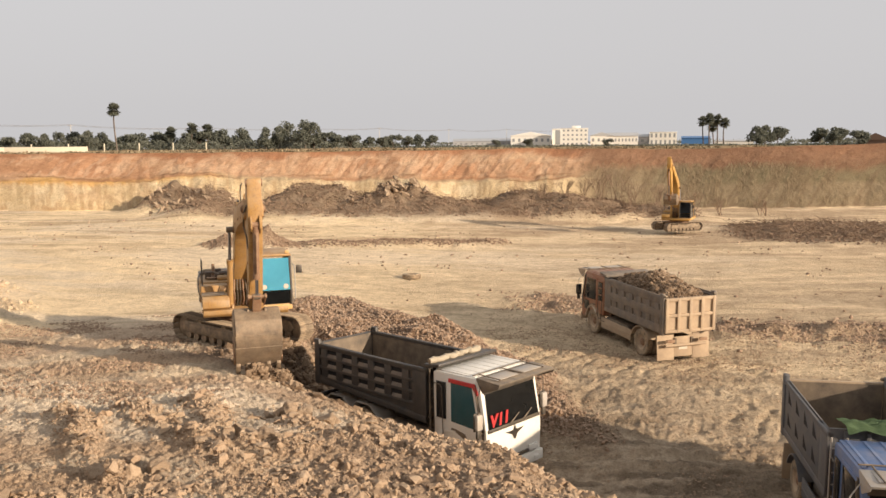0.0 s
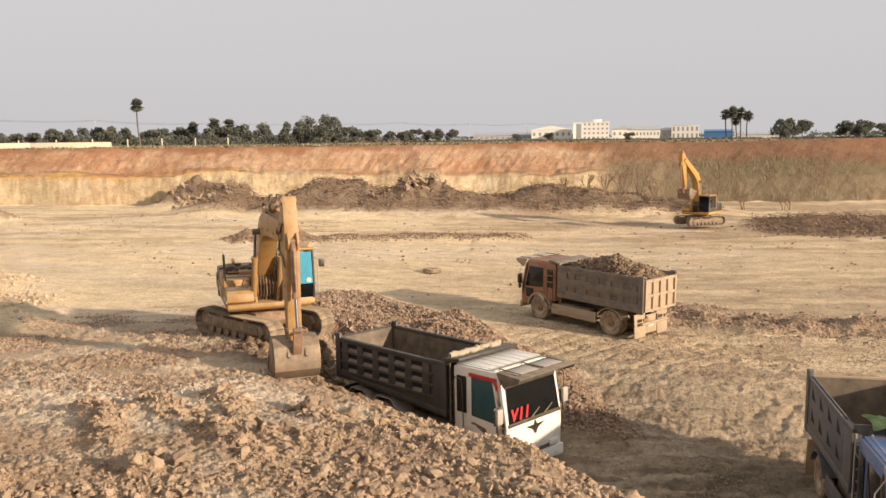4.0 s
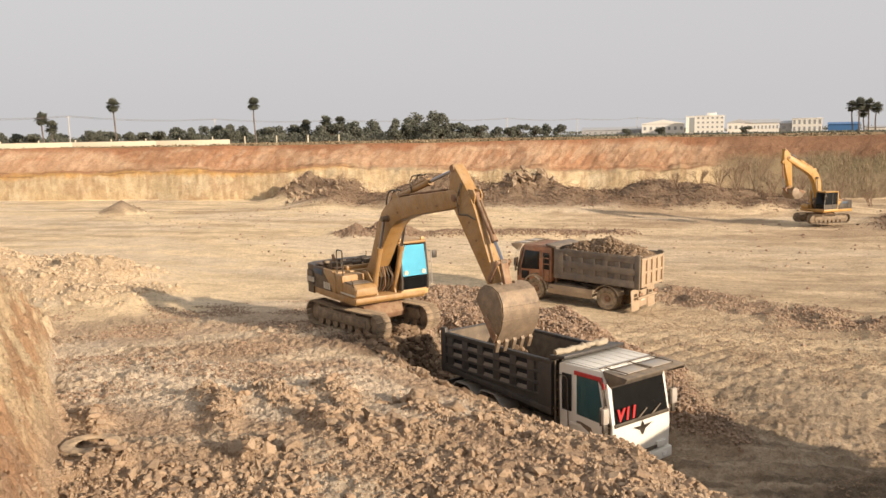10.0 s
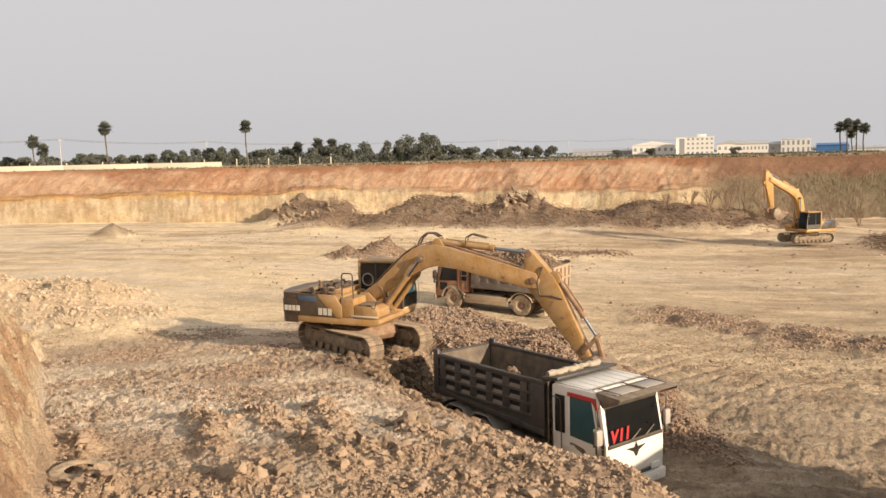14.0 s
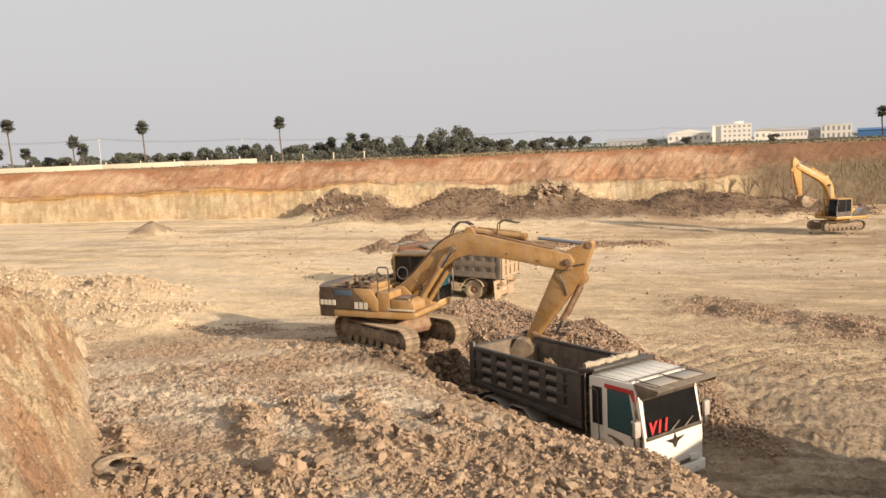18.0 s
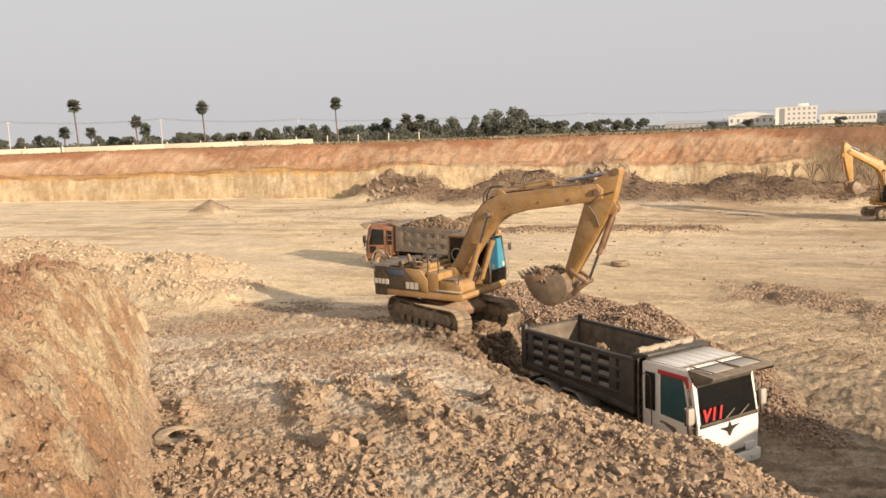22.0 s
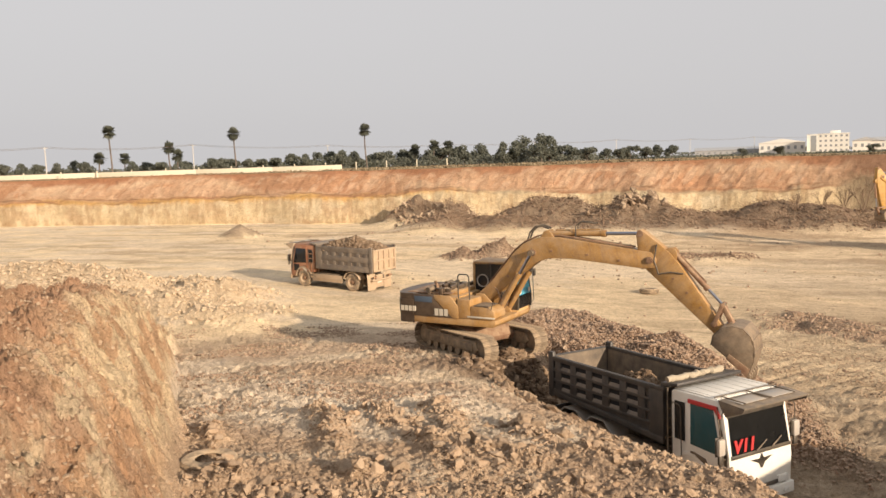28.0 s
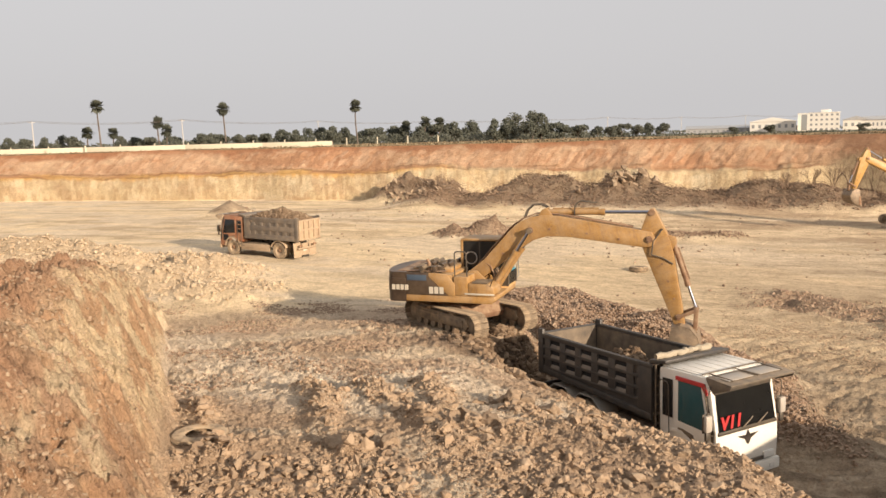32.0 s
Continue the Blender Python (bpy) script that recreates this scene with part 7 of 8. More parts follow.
def palm(h, seed, label="tall slender sugar palm with a round fan crown"):
    T = thing("palm_tree", label, "palm", "sugar palms on the plain")
    rr = random.Random(seed)
    pts = [(0.25 * math.sin(i * 0.5 + seed), 0.1 * i / 8, h * i / 8 - 0.3) for i in range(9)]
    b = B()
    for i in range(8):
        tube(b, pts[i], pts[i + 1], 0.30 - 0.013 * i, 9, 0.30 - 0.013 * (i + 1))
    part("trunk", b, M["bark"], T)
    top = Vector(pts[-1])
    b = B()
    for i in range(60):
        a, e = rr.uniform(0, 2 * math.pi), radians(rr.uniform(-75, 85))
        d = Vector((math.cos(a) * math.cos(e), math.sin(a) * math.cos(e), math.sin(e)))
        s = Vector((-math.sin(a), math.cos(a), 0))
        n_ = d.cross(s)
        base = top + d * rr.uniform(0.4, 1.1)
        reach = rr.uniform(1.3, 2.0)
        tube(b, top, base, 0.035, 4)
        for j in range(9):
            q = radians(-80 + j * 20)
            v_ = (d * math.cos(q) + s * math.sin(q)) * reach * (0.75 + 0.25 * math.cos(q))
            g = (d * math.cos(q + 0.14) + s * math.sin(q + 0.14)) * reach * 0.72
            k2 = (d * math.cos(q - 0.14) + s * math.sin(q - 0.14)) * reach * 0.72
            b.faces.new([b.verts.new(base), b.verts.new(base + k2 + n_ * 0.04), b.verts.new(base + v_ - n_ * 0.08), b.verts.new(base + g + n_ * 0.04)])
    part("crown", b, M["palm_leaf"], T, "round crown of stiff fan leaves")
    return T


def stand(ob, az, r, turn=0, s=1.0):
    x, y = bearing(az, r)
    ob.matrix_basis = Matrix.Translation((x, y, plain_z(r))) @ Matrix.Rotation(radians(turn), 4, "Z") @ Matrix.Scale(s, 4)
    return ob


def from_top(el, r):
    """Height above the plain of a top seen at that elevation and distance."""
    return r * math.tan(radians(el)) + EYE_Z - plain_z(r)


for i, (az, el, r_) in enumerate(((38.2, 2.55, 300), (34.6, 1.42, 310), (34.1, 0.9, 315), (30.4, 2.26, 300), (21.6, 2.26, 300), (38.9, 0.85, 320), (37.4, 0.8, 350), (-17.45, 1.25, 360), (-17.85, 1.38, 352), (-18.35, 1.34, 362), (-18.1, 0.85, 366), (-18.75, 1.12, 358), (16.9, 1.05, 320), (15.9, 1.0, 325), (18.2, 0.8, 330))):
    stand(palm(from_top(el, r_) - 0.6, i + 1), az, r_, i * 50)
KINDS = [tree("broad dark-green tree in the far tree line", h_, s_, 60 + i, "trees of the far line") for i, (h_, s_) in enumerate(((5.2, 3.0), (6.6, 3.4), (8.6, 4.2), (4.0, 2.8), (7.4, 3.0)))]
rt = random.Random(4)
plan_trees = [(9.0, 1.22, 4), (9.6, 1.30, 2), (10.4, 1.18, 2), (11.2, 0.95, 1), (12.2, 0.86, 4), (13.4, 0.72, 1), (13.9, 0.80, 2), (14.8, 0.78, 1), (15.4, 0.65, 0), (16.4, 0.62, 3), (17.4, 0.56, 1), (18.3, 0.66, 1), (19.0, 0.60, 0), (20.0, 0.55, 1), (20.8, 0.45, 3), (22.3, 0.62, 1), (23.2, 0.70, 1), (24.0, 0.62, 0), (24.9, 0.60, 4), (25.7, 0.52, 1), (26.6, 0.55, 0), (28.6, 0.25, 3), (29.6, 0.3, 0), (31.4, 0.42, 1), (32.0, 0.42, 0), (33.6, 0.28, 3), (36.0, 0.30, 0), (36.8, 0.38, 1), (39.6, 0.42, 0), (40.5, 0.5, 4), (41.5, 0.42, 1), (42.6, 0.36, 0), (43.5, 0.44, 1), (44.6, 0.42, 0), (8.2, 0.50, 3), (6.5, 0.30, 3), (5.2, 0.2, 0), (4.3, 0.12, 3), (2.4, 0.22, 0), (1.6, 0.36, 1), (0.8, 0.28, 0), (-3.6, -0.1, 3), (-5.9, -0.05, 3), (-11.2, -0.1, 3), (-21.4, 0.72, 1), (-20.9, 0.68, 1), (-22.0, 0.60, 0), (-24.6, 0.50, 0), (-25.2, 0.55, 1), (-25.7, 0.48, 0), (-26.8, 0.3, 3), (7.3, 0.35, 3), (3.4, 0.3, 3), (27.6, 0.3, 3), (30.6, 0.33, 3), (35.1, 0.25, 3)]
for az, el, kind in plan_trees:
    r_ = rt.uniform(290, 345)
    src = KINDS[kind]
    h_ = (5.2, 6.6, 8.6, 4.0, 7.4)[kind]
    k_ = copy_thing(src, Matrix())
    stand(k_, az + rt.uniform(-0.15, 0.15), r_, rt.uniform(0, 360), max(0.3, from_top(el + 0.10, r_) / h_))
for i, src in enumerate(KINDS):
    stand(src, 45.4 + i * 0.8, 320, 40 * i, 0.8)

# low scrub along the plain's edge and far woods
rr_ = np.random.RandomState(21)
blobs = []
for i in range(330):
    az = rr_.uniform(-30, 48)
    r_ = rr_.uniform(300, 420)
    x, y = bearing(az, r_)
    blobs.append(((x, y, plain_z(r_) + (0.5 + rr_.rand() * 0.8) * (1.0 if az > 3 else 0.3)), (3.5 + 3 * rr_.rand(), 2.5, (0.7 + 1.0 * rr_.rand()) * (1.0 if az > 3 else 0.35))))
for i in range(210):
    az = rr_.uniform(8, 27) if i % 5 < 3 else rr_.uniform(31, 47)
    r_ = rr_.uniform(305, 370)
    x, y = bearing(az, r_)
    blobs.append(((x, y, plain_z(r_) + 1.2 + 1.3 * rr_.rand()), (2.2 + 2 * rr_.rand(), 2.0, 0.9 + 0.9 * rr_.rand())))
tagged(new("scrub", leaf_cloud("scrub", blobs, 27000, 0.5, "leaf", 5)), "green scrub along the plain, its leaves paled for haze", "bushes", kind="stuff")
blobs = []
for i in range(240):
    az = rr_.uniform(-30, 48)
    r_ = rr_.uniform(560, 800)
    x, y = bearing(az, r_)
    blobs.append(((x, y, plain_z(r_) + 1.5 + rr_.rand() * 2), (9 + 8 * rr_.rand(), 5, (1.2 + 2.2 * rr_.rand()) * (1.0 if az > 3 or az < -17 else 0.3))))
tagged(new("far_woods", leaf_cloud("far_woods", blobs, 12000, 1.0, "leaf", 6)), "distant line of trees, their leaves paled for haze", "woods", kind="stuff")
# dry weeds at the rim and on the right-hand face
blobs = []
for i in range(260):
    az = rr_.uniform(-30, 45)
    rim_r = float(wall_foot(np.array([radians(az)]))[0]) + 13 + 40 * rr_.rand() ** 2
    x, y = bearing(az, rim_r)
    blobs.append(((x, y, plain_z(rim_r) + 0.15), (1.6, 1.2, 0.18)))
tagged(new("dry_weeds", leaf_cloud("dry_weeds", blobs, 6000, 0.20, "grass", 7)), "dry yellow weeds along the rim", "weeds", kind="stuff")


def stalks(n, seed):
    """Dry upright stalks on the sloping right-hand face."""
    rr = np.random.RandomState(seed)
    az = rr.uniform(-31, -9.5, n)
    k = rr.rand(n) ** 1.2 * 0.72
    ok = rr.rand(n) < smooth(-0.25, 0.25, fbm(az * 1.7, k * 3, 3, 2)) * smooth(-9, -12, az)
    az, k = az[ok], k[ok]
    r_ = wall_foot(np.radians(az)) + 9.5 * k
    x, y, z = -np.sin(np.radians(az)) * r_, np.cos(np.radians(az)) * r_, -0.3 + 7.2 * k
    m = len(x)
    h = rr.uniform(0.15, 0.5, m)
    w = rr.uniform(0.010, 0.03, m)
    lx, ly = rr.normal(0, 0.22, m) * h, rr.normal(0, 0.12, m) * h
    V = np.stack([np.stack([x - w, y, z - 0.2], 1), np.stack([x + w, y + 0.02, z - 0.2], 1), np.stack([x + lx + w * 0.4, y + ly, z + h], 1), np.stack([x + lx - w * 0.4, y + ly, z + h], 1)], 1).reshape(-1, 3)
    me = bpy.data.meshes.new("dry_stalks")
    me.from_pydata(V.tolist(), [], (np.arange(m)[:, None] * 4 + np.arange(4)).tolist())
    me.materials.append(M["grass"])
    return me


tagged(new("dry_stalks", stalks(11000, 31)), "pale dry stalks standing on the overgrown face", "weeds", kind="stuff")


def dry_bush(x, y, h, seed):
    T = thing("dry_bush", "leafless dry bush at the foot of the face", "bush", "dry bushes below the face")
    rr = random.Random(seed)
    b = B()

    def grow(p, d, length, r, depth):
        q = p + d * length
        tube(b, p, q, r, 4, r * 0.6)
        if depth:
            for _ in range(3):
                grow(p.lerp(q, rr.uniform(0.5, 1.0)), (d + Vector((rr.uniform(-0.7, 0.7), rr.uniform(-0.7, 0.7), rr.uniform(-0.1, 0.5)))).normalized(), length * rr.uniform(0.5, 0.75), r * 0.55, depth - 1)

    for _ in range(5):
        grow(Vector((rr.uniform(-0.4, 0.4), rr.uniform(-0.4, 0.4), -0.1)), Vector((rr.uniform(-0.5, 0.5), rr.uniform(-0.5, 0.5), 1)).normalized(), h * 0.42, 0.05, 3)
    part("branch_tangle", b, M["twig"], T)
    T.matrix_basis = Matrix.Translation((x, y, ground_z(x, y)))


for i, (x, y, h_) in enumerate(((17.5, 92, 4.2), (19.5, 93, 4.8), (21.5, 92, 4.0), (16.0, 94, 3.4), (24.5, 93, 3.6), (14.0, 93, 2.6), (11.0, 91, 2.2), (28.0, 92, 3.0), (26.0, 89, 2.6), (20.0, 89, 2.6), (31.5, 93, 2.8), (-26.5, 94, 2.6), (-30.5, 95, 2.4), (36.0, 92, 2.6))):
    dry_bush(x, y, h_, i + 30)


# power line
def power_pole(az, el, r_):
    T = thing("power_pole", "pale concrete power pole with a cross-arm", "pole", "power poles along the road")
    h_ = from_top(el, r_)
    part("post", tube(B(), (0, 0, -0.3), (0, 0, h_), 0.19, 10, 0.13), M["pole"], T)
    part("cross_arm", box(B(), (-0.9, -0.06, h_ - 0.45), (0.9, 0.06, h_ - 0.32)), M["pole"], T)
    for x in (-0.8, 0, 0.8):
        part("insulator", tube(B(), (x, 0, h_ - 0.32), (x, 0, h_ - 0.08), 0.05, 6), M["dark_steel"], T)
    stand(T, az, r_, az)
    x, y = bearing(az, r_)
    return Vector((x, y, plain_z(r_) + h_ - 0.1))


tops = [power_pole(*p) for p in ((52, 1.6, 290), (42.0, 1.5, 294), (33.1, 1.45, 304), (24.2, 1.16, 345), (16.1, 0.98, 385), (9.9, 0.95, 415), (4.4, 0.88, 450), (-0.4, 0.74, 520), (-4.4, 0.72, 545), (-9.5, 0.62, 600))]
b = B()
for p, q in zip(tops[:-1], tops[1:]):
    for off in (-0.7, 0.7):
        o_ = Vector((0, 0, off * 0.25))
        pts = [p.lerp(q, i / 6) + o_ - Vector((0, 0, 1.0 * (1 - (2 * i / 6 - 1) ** 2))) for i in range(7)]
        pipe(b, pts, 0.035, 4)
tagged(new("power_cable", mesh_of("power_cable", b, M["dark_steel"])), "sagging power cables between the poles", "cable")

# low pale wall along the rim
wall_pts = [bearing(az, r_) for az, r_ in ((23.3, 172), (28, 178), (33, 186), (39, 198), (46, 214), (52, 230))]
T = thing("boundary_wall", "long low pale concrete wall above the rim", "wall")
for (ax, ay), (bx, by) in zip(wall_pts[:-1], wall_pts[1:]):
    ln = math.hypot(bx - ax, by - ay)
    part("wall_panel", box(B(), (0, -0.1, 5.6), (ln, 0.1, 7.55), 0.02), M["concrete"], T, at=pose(ax, ay, 0, 0, 0, math.degrees(math.atan2(by - ay, bx - ax))))
for az in np.arange(16, 46, 2.1):
    x, y = bearing(az, 165 + (az - 16) * 1.4)
    T = thing("marker_post", "short pale concrete marker post", "post", "marker posts along the rim")
    part("post", box(B(), (-0.09, -0.09, -0.2), (0.09, 0.09, 1.7), 0.02), M["concrete"], T)
    T.matrix_basis = Matrix.Translation((x, y, plain_z(math.hypot(x, y))))


# buildings
def place_house(T, az, r_):
    x, y = bearing(az, r_)
    T.matrix_basis = Matrix.Translation((x, y, plain_z(r_) - 0.1)) @ Matrix.Rotation(radians(az), 4, "Z")


def block_house(label, az, r_, w, d, h, floors, cols, stair=True):
    """A flat-roofed block: x across, y away from the camera."""
    T = thing("office_building", label, "building")
    wall = part("wall", box(B(), (-w / 2, 0, -0.5), (w / 2, d, h)), M["wall_white"], T)
    part("roof", box(B(), (-w / 2 - 0.2, -0.2, h), (w / 2 + 0.2, d + 0.2, h + 0.35), 0.05), M["wall_white"], T)
    if stair:
        part("stair_head", box(B(), (-w * 0.12, d * 0.3, h + 0.3), (w * 0.22, d * 0.8, h + 1.8), 0.05), M["wall_white"], T)
    fh = h / floors
    for f in range(floors):
        part("ledge", box(B(), (-w / 2 - 0.05, -0.14, f * fh + 0.85), (w / 2 + 0.05, -0.004, f * fh + 0.97)), M["wall_white"], T)
        for c in range(cols):
            x = -w / 2 + (c + 0.5) * w / cols
            part("window", box(B(), (x - w / cols * 0.22, -0.06, f * fh + 1.0), (x + w / cols * 0.22, -0.003, f * fh + fh - 0.55)), M["dark_pane"], T)
    place_house(T, az, r_)


def shed(label, az, r_, w, d, eave, ridge, wall_m, roof_m, across, doors=0):
    """A long shed; across: the gable faces the camera."""
    T = thing("factory_shed", label, "shed")
    part("wall", box(B(), (-w / 2, 0, -0.5), (w / 2, d, eave)), M[wall_m], T)
    b = B()
    if across:
        prism(b, [(-w / 2 - 0.4, eave), (w / 2 + 0.4, eave), (w / 2 + 0.4, eave + 0.2), (0, ridge), (-w / 2 - 0.4, eave + 0.2)], -0.3, d + 0.3)
    else:
        prism(b, [(-0.4, eave), (d + 0.4, eave), (d + 0.4, eave + 0.2), (d / 2, ridge), (-0.4, eave + 0.2)], -w / 2 - 0.3, w / 2 + 0.3)
        bmesh.ops.transform(b, matrix=Matrix(((0, 1, 0, 0), (1, 0, 0, 0), (0, 0, 1, 0), (0, 0, 0, 1))), verts=b.verts)
        bmesh.ops.recalc_face_normals(b, faces=b.faces)
    part("roof", b, M[roof_m], T)
    for i in range(doors):
        x = -w / 2 + (i + 0.5) * w / doors
        part("window", box(B(), (x - w / doors * 0.2, -0.08, eave * 0.45), (x + w / doors * 0.2, -0.004, eave * 0.75)), M["dark_pane"], T)
    place_house(T, az, r_)


block_house("white four-storey office block with rows of windows", -9.05, 500, 15.5, 14, 10.4, 4, 6)
shed("long grey metal factory shed with a low roof", -2.9, 560, 43, 26, 3.6, 5.6, "roof_grey", "roof_grey", False, 12)
shed("white gabled factory shed with small windows", -6.06, 520, 25, 40, 6.6, 9.1, "wall_white", "wall_white", True, 7)
block_house("grey plain stair tower behind the sheds", -7.9, 530, 7, 8, 10.8, 1, 1, False)
shed("white gabled factory shed beside the office block", -10.85, 520, 13.5, 30, 6.3, 8.5, "wall_white", "roof_grey", True, 4)
shed("long low white factory office with a grey roof", -12.25, 520, 18.5, 12, 6.0, 8.1, "wall_white", "roof_grey", False, 9)
shed("grey metal store between the white blocks", -13.8, 525, 9, 12, 5.4, 7.2, "roof_grey", "roof_grey", False, 2)
block_house("white two-storey factory block", -14.9, 520, 16, 12, 8.0, 2, 6, False)
shed("blue metal warehouse with a low roof", -17.0, 520, 16.5, 20, 4.4, 5.7, "shed_blue", "shed_blue", False, 0)
shed("low grey shed beyond the palms", -19.4, 620, 26, 16, 2.6, 3.8, "wall_white", "roof_grey", False, 0)
shed("small brown thatched hut", -27.6, 330, 9, 8, 1.9, 4.4, "thatch", "thatch", True, 0)
# ---- what moves ----
def glide(rows, t):
    """Smooth values between rows of (seconds, values)."""
    ts = [r_[0] for r_ in rows]
    if t <= ts[0]:
        return list(rows[0][1:])
    if t >= ts[-1]:
        return list(rows[-1][1:])
    i = max(k_ for k_ in range(len(ts) - 1) if ts[k_] <= t)
    t0, t1 = ts[i], ts[i + 1]
    h = t1 - t0
    s = (t - t0) / h
    out = []
    for j in range(1, len(rows[0])):
        p0, p1 = rows[i][j], rows[i + 1][j]

        def slope(k_):
            if k_ == 0 or k_ == len(ts) - 1:
                return 0.0
            a = (rows[k_][j] - rows[k_ - 1][j]) / (ts[k_] - ts[k_ - 1])
            b = (rows[k_ + 1][j] - rows[k_][j]) / (ts[k_ + 1] - ts[k_])
            return 0.0 if a * b <= 0 else 2 * a * b / (a + b)

        m0, m1 = slope(i) * h, slope(i + 1) * h
        out.append((2 * s ** 3 - 3 * s ** 2 + 1) * p0 + (s ** 3 - 2 * s ** 2 + s) * m0 + (-2 * s ** 3 + 3 * s ** 2) * p1 + (s ** 3 - s ** 2) * m1)
    return out


# seconds, swing, boom, stick, bucket (degrees)
DIG = [
    (0, -71.7, 29.7, -97.5, -77), (1, -69.4, 24.8, -76.7, -96), (2, -69.1, 21.9, -78.0, -112), (3, -68.6, 21.4, -76.7, -122), (4.5, -68.8, 22.6, -86.4, -144), (6, -69.0, 24.9, -93.6, -162), (6.5, -67.8, 28.8, -87.3, -194),
    (7, -64.1, 33.1, -79.7, -218), (7.5, -56.8, 36.0, -69.7, -212), (8, -49.2, 36.2, -60.7, -194), (8.5, -47.6, 32.3, -52.5, -158), (9, -47.2, 29.0, -48.4, -110), (9.5, -47.2, 28.8, -50.9, -90), (10, -47.2, 28.9, -54.8, -66),
    (10.5, -46.3, 29.3, -46.3, -48), (11, -44.3, 29.8, -37.7, -41), (11.5, -36.1, 26.5, -41.4, -40), (12, -25.1, 20.3, -46.4, -48), (12.5, -19.0, 13.8, -46.9, -43), (13, -14.3, 7.7, -47.0, -50), (14, -15.8, 7.5, -55.2, -84),
    (15.5, -14.9, 11.5, -74.6, -91), (17, -15.0, 14.5, -93.6, -112), (18, -14.9, 10.4, -117.8, -140), (19, -16.1, 8.6, -119.9, -163), (20, -15.5, 7.2, -127.6, -188), (20.5, -14.1, 9.1, -127.0, -198), (21, -15.6, 13.7, -124.2, -202),
    (21.5, -18.0, 20.4, -118.2, -196), (22, -20.5, 27.6, -111.2, -188), (23, -36.3, 36.9, -100.0, -200), (24, -47.0, 36.4, -67.7, -195), (24.5, -46.8, 33.5, -54.1, -162), (25, -46.1, 29.3, -44.7, -104), (25.5, -46.4, 29.7, -41.5, -84),
    (26.5, -39.7, 28.1, -40.2, -53), (27.5, -26.2, 22.0, -41.5, -46), (28, -14.3, 14.2, -45.3, -54), (29, -3.7, 2.0, -37.3, -44), (30, -4.6, 5.0, -45.9, -66), (31, -4.0, 10.4, -58.7, -92), (32, -4.1, 12.5, -70.9, -116)]
FAR = [
    (0, 243, 52, -99, -175), (2, 238, 52, -99, -175), (6, 222, 51, -99, -175), (9, 212, 47, -98, -175), (12, 209, 46, -97, -172), (18, 207, 46, -97, -172), (22, 204, 45, -97, -172), (25, 201, 43, -96, -165), (28, 209, 47, -95, -150), (30, 211, 48, -92, -140), (31, 208, 47, -74, -122), (32, 206, 44, -66, -110)]
# how far the second excavator has crept along the debris
CREEP = [(0, 0.0), (12, 0.0), (14, -0.5), (18, -1.4), (22, -2.4), (25, -2.9), (28, -2.8), (32, -2.8)]
# seconds, x, y, heading of the orange tipper's rear axle
DRIVE = [(0, 8.94, 32.62, 107.2), (1, 8.52, 33.3, 117), (2, 8.07, 33.98, 124.4), (3, 7.62, 34.62, 129), (6, 5.53, 36.69, 137.8), (7, 4.74, 37.4, 140.2), (8, 3.96, 38.2, 143), (9, 3.11, 38.98, 146), (10, 2.22, 39.75, 148), (11, 1.34, 40.5, 150), (12, 0.38, 41.25, 152), (13, -0.65, 42.1, 154.5), (14, -1.75, 42.85, 157), (17, -5.15, 44.3, 158.5), (18, -6.4, 44.75, 159.5), (20, -9.0, 45.35, 161), (23, -13.0, 46.09, 162.3), (24, -14.28, 46.36, 162), (25, -15.6, 46.74, 162), (28, -19.52, 47.85, 162), (29, -20.9, 48.4, 162.2), (30, -22.25, 48.9, 162.8), (31, -23.65, 49.45, 164.3), (32, -25.12, 50.2, 166.5)]


def earth_clump(name, label, n, size, lump, seed):
    rr = np.random.RandomState(seed)
    d = rr.normal(size=(n, 3))
    d = d / np.linalg.norm(d, axis=1, keepdims=True) * rr.rand(n, 1) ** 0.4 * np.array(size)
    return tagged(new(name, lumps_mesh(name, d, rr.uniform(*lump, n), M["load"], seed, 0.85, False, 0.4)), label, "earth", "dug earth")


BED_AT = pose(SLOT_X, SLOT_Y, SLOT_Z, -0.6, -0.9, math.degrees(SLOT_H))
LOADS = []
for t_dig, t_drop, spots, seed in ((5.0, 8.95, ((-3.9, 0.35), (-3.2, -0.1)), 1), (19.0, 24.75, ((-3.2, 0.4), (-2.7, -0.25)), 5)):
    for i, (u_, v_) in enumerate(spots):
        LOADS.append((earth_clump("earth_clump", "clump of dug brown earth", 420, (0.56, 0.36, 0.32), (0.03, 0.12), seed + i), t_dig, t_drop + 0.25 * i, (0.60, 0.30 - 0.60 * i, -0.02), (u_, v_, 1.86 if t_dig < 10 else 2.08)))
    rk_ = random.Random(seed)
    for i in range(14):
        LOADS.append((earth_clump("earth_clod", "loose clod of dug earth", 5, (0.09, 0.09, 0.07), (0.04, 0.09), seed * 20 + i), t_dig + 0.1, t_drop + 0.1 * i + 0.1, (0.75 + rk_.uniform(-0.15, 0.3), rk_.uniform(-0.5, 0.5), 0.02 + rk_.uniform(-0.05, 0.1)), (rk_.uniform(-5.2, -2.6), rk_.uniform(-0.8, 0.8), 1.45)))


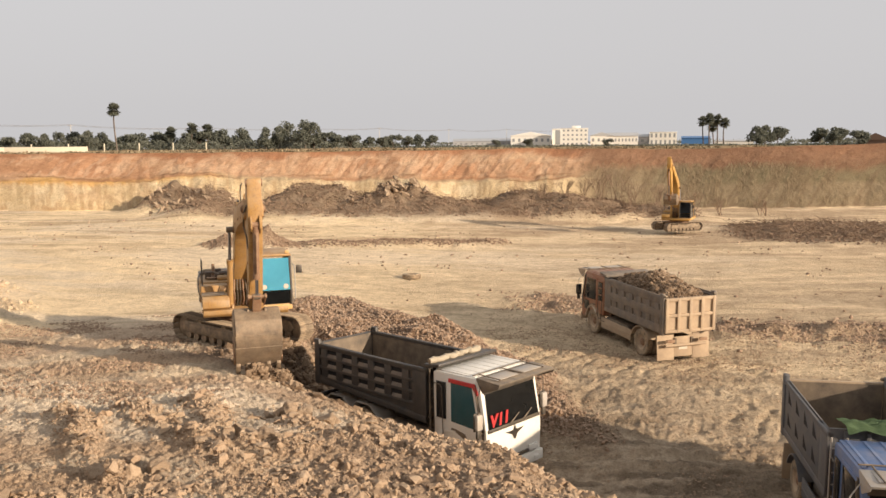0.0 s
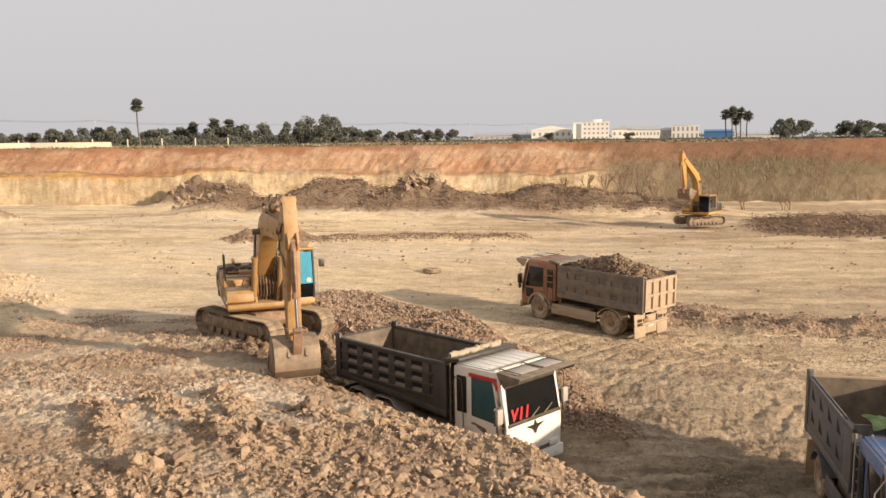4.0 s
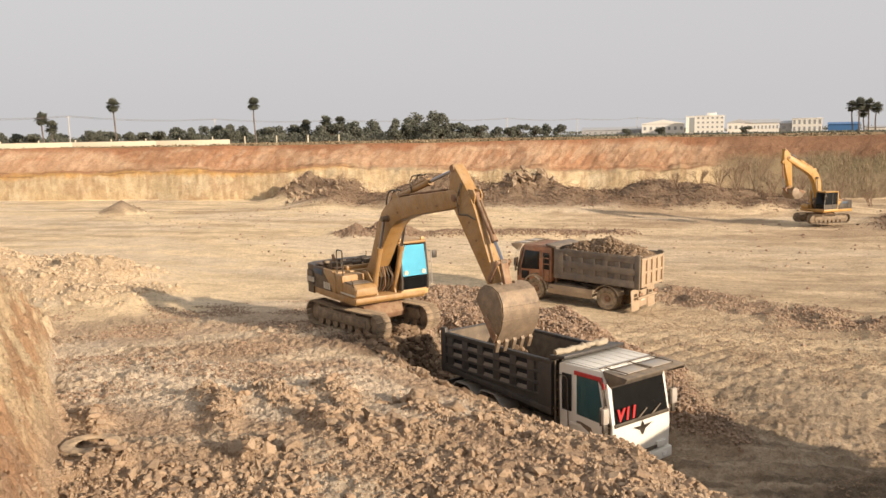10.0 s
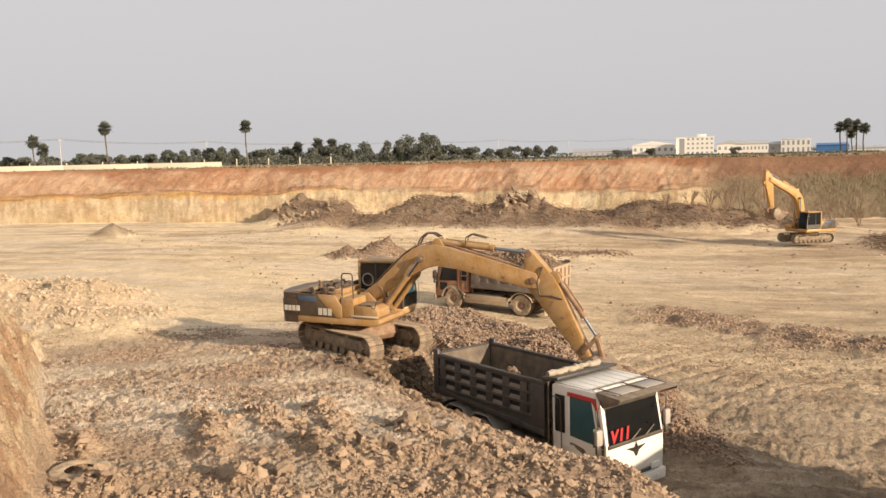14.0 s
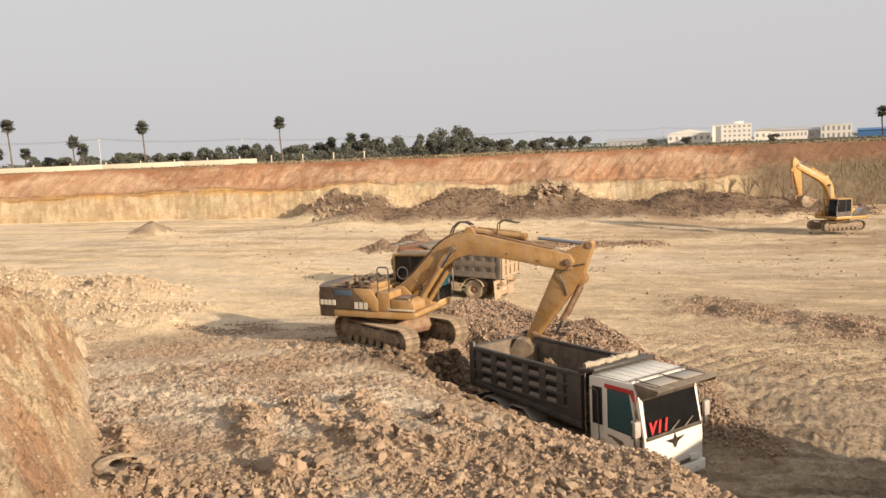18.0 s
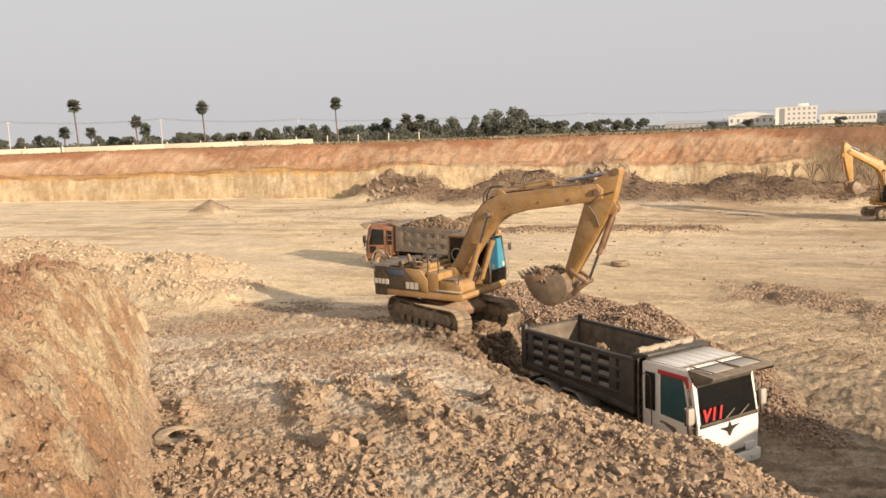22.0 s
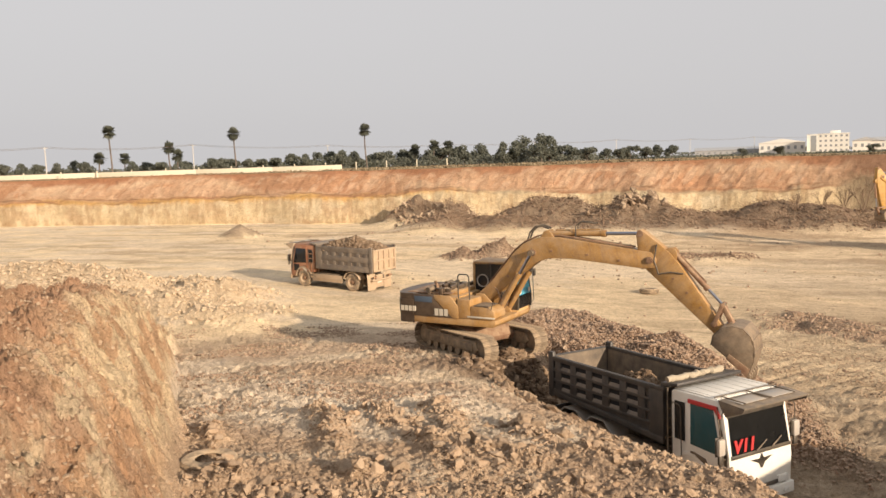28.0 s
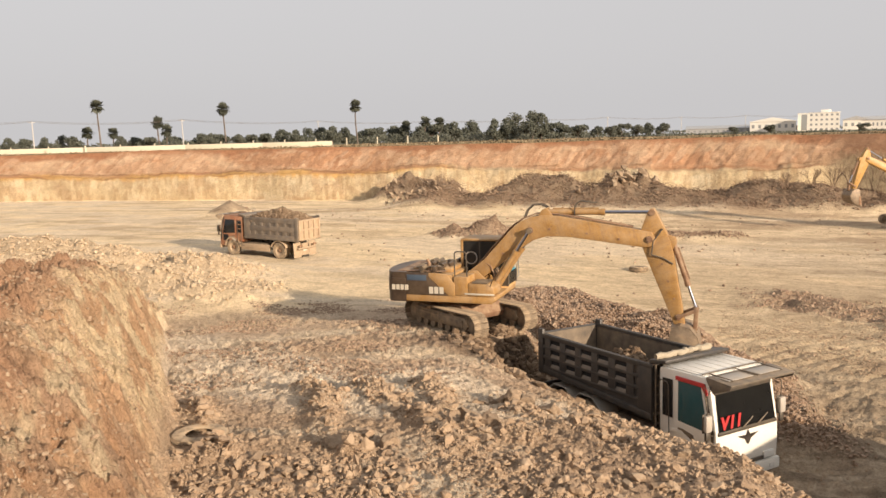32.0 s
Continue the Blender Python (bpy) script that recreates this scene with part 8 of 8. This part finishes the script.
def load_rows(t_dig, t_drop, inside, rest):
    def carried(t):
        m = EXC_AT @ excavator_poses(*glide(DIG, t))["bucket"] @ Matrix.Translation(inside)
        return Matrix.Translation(m.translation) @ m.to_quaternion().to_matrix().to_4x4()

    end = BED_AT @ Matrix.Translation(rest)
    first = carried(t_dig)
    dug = first.translation
    dug.z = min(dug.z, ground_z(dug.x, dug.y) + 0.02)
    first.translation = dug
    rows = [(0, first), (t_dig - 0.4, first)]
    t = t_dig + 0.35
    while t < t_drop - 0.01:
        rows.append((t, carried(t)))
        t += 0.25
    start = carried(t_drop)
    fall = math.sqrt(max(0.2, 2 * (start.translation.z - end.translation.z) / 9.8))
    for i in range(5):
        f = i / 4
        p = start.translation.lerp(end.translation, f)
        p.z = start.translation.z + (end.translation.z - start.translation.z) * f * f
        rows.append((t_drop + fall * f, Matrix.Translation(p) @ start.to_quaternion().slerp(end.to_quaternion(), f * 0.6).to_matrix().to_4x4()))
    rows.append((32, rows[-1][1]))
    return rows


def drive_pose(t):
    x, y, h = glide(DRIVE, t)
    c, s = math.cos(radians(h)), math.sin(radians(h))
    z0, z1 = TRUCK_Z(x, y), TRUCK_Z(x + 4.06 * c, y + 4.06 * s)
    return Matrix.Translation((x, y, z0)) @ Matrix.Rotation(radians(h), 4, "Z") @ Matrix.Rotation(-math.atan2(z1 - z0, 4.06), 4, "Y")


def TRUCK_Z(x, y):
    return float(floor_z(np.array(x), np.array(y))) + 0.02


def motions():
    steps = [i * 0.25 for i in range(129)]
    for parts_, rows in ((exc_parts, DIG), (far_parts, FAR)):
        at_all = [(t, excavator_poses(*glide(rows, t))) for t in (steps if rows is DIG else steps[::4])]
        for name, ob in parts_.items():
            walk(ob, [(t, p[name]) for t, p in at_all])
    walk(far_exc, [(t, Matrix.Translation((glide(CREEP, t)[0], 0, 0)) @ FAR_AT) for t in steps[::4]])
    rows = [(t, drive_pose(t)) for t in steps[::2]]
    walk(orange_truck, rows)
    walk(orange_load, rows)
    for ob, t_dig, t_drop, inside, rest in LOADS:
        walk(ob, load_rows(t_dig, t_drop, inside, rest))
    # wheels roll by the way driven
    fine = [i * 0.2 for i in range(161)]
    way, last, dist = [], None, 0.0
    for t in fine:
        p = drive_pose(t).translation
        dist += 0 if last is None else (p - last).length
        last = p
        way.append((t, dist))
    for wh in orange_wheels:
        m = wh.matrix_basis.copy()
        flip = 1 if abs(m.to_euler().z) < 1 else -1
        walk(wh, [(t, m @ Matrix.Rotation(flip * d / ORANGE["wheel_r"], 4, "Y")) for t, d in way])


motions()
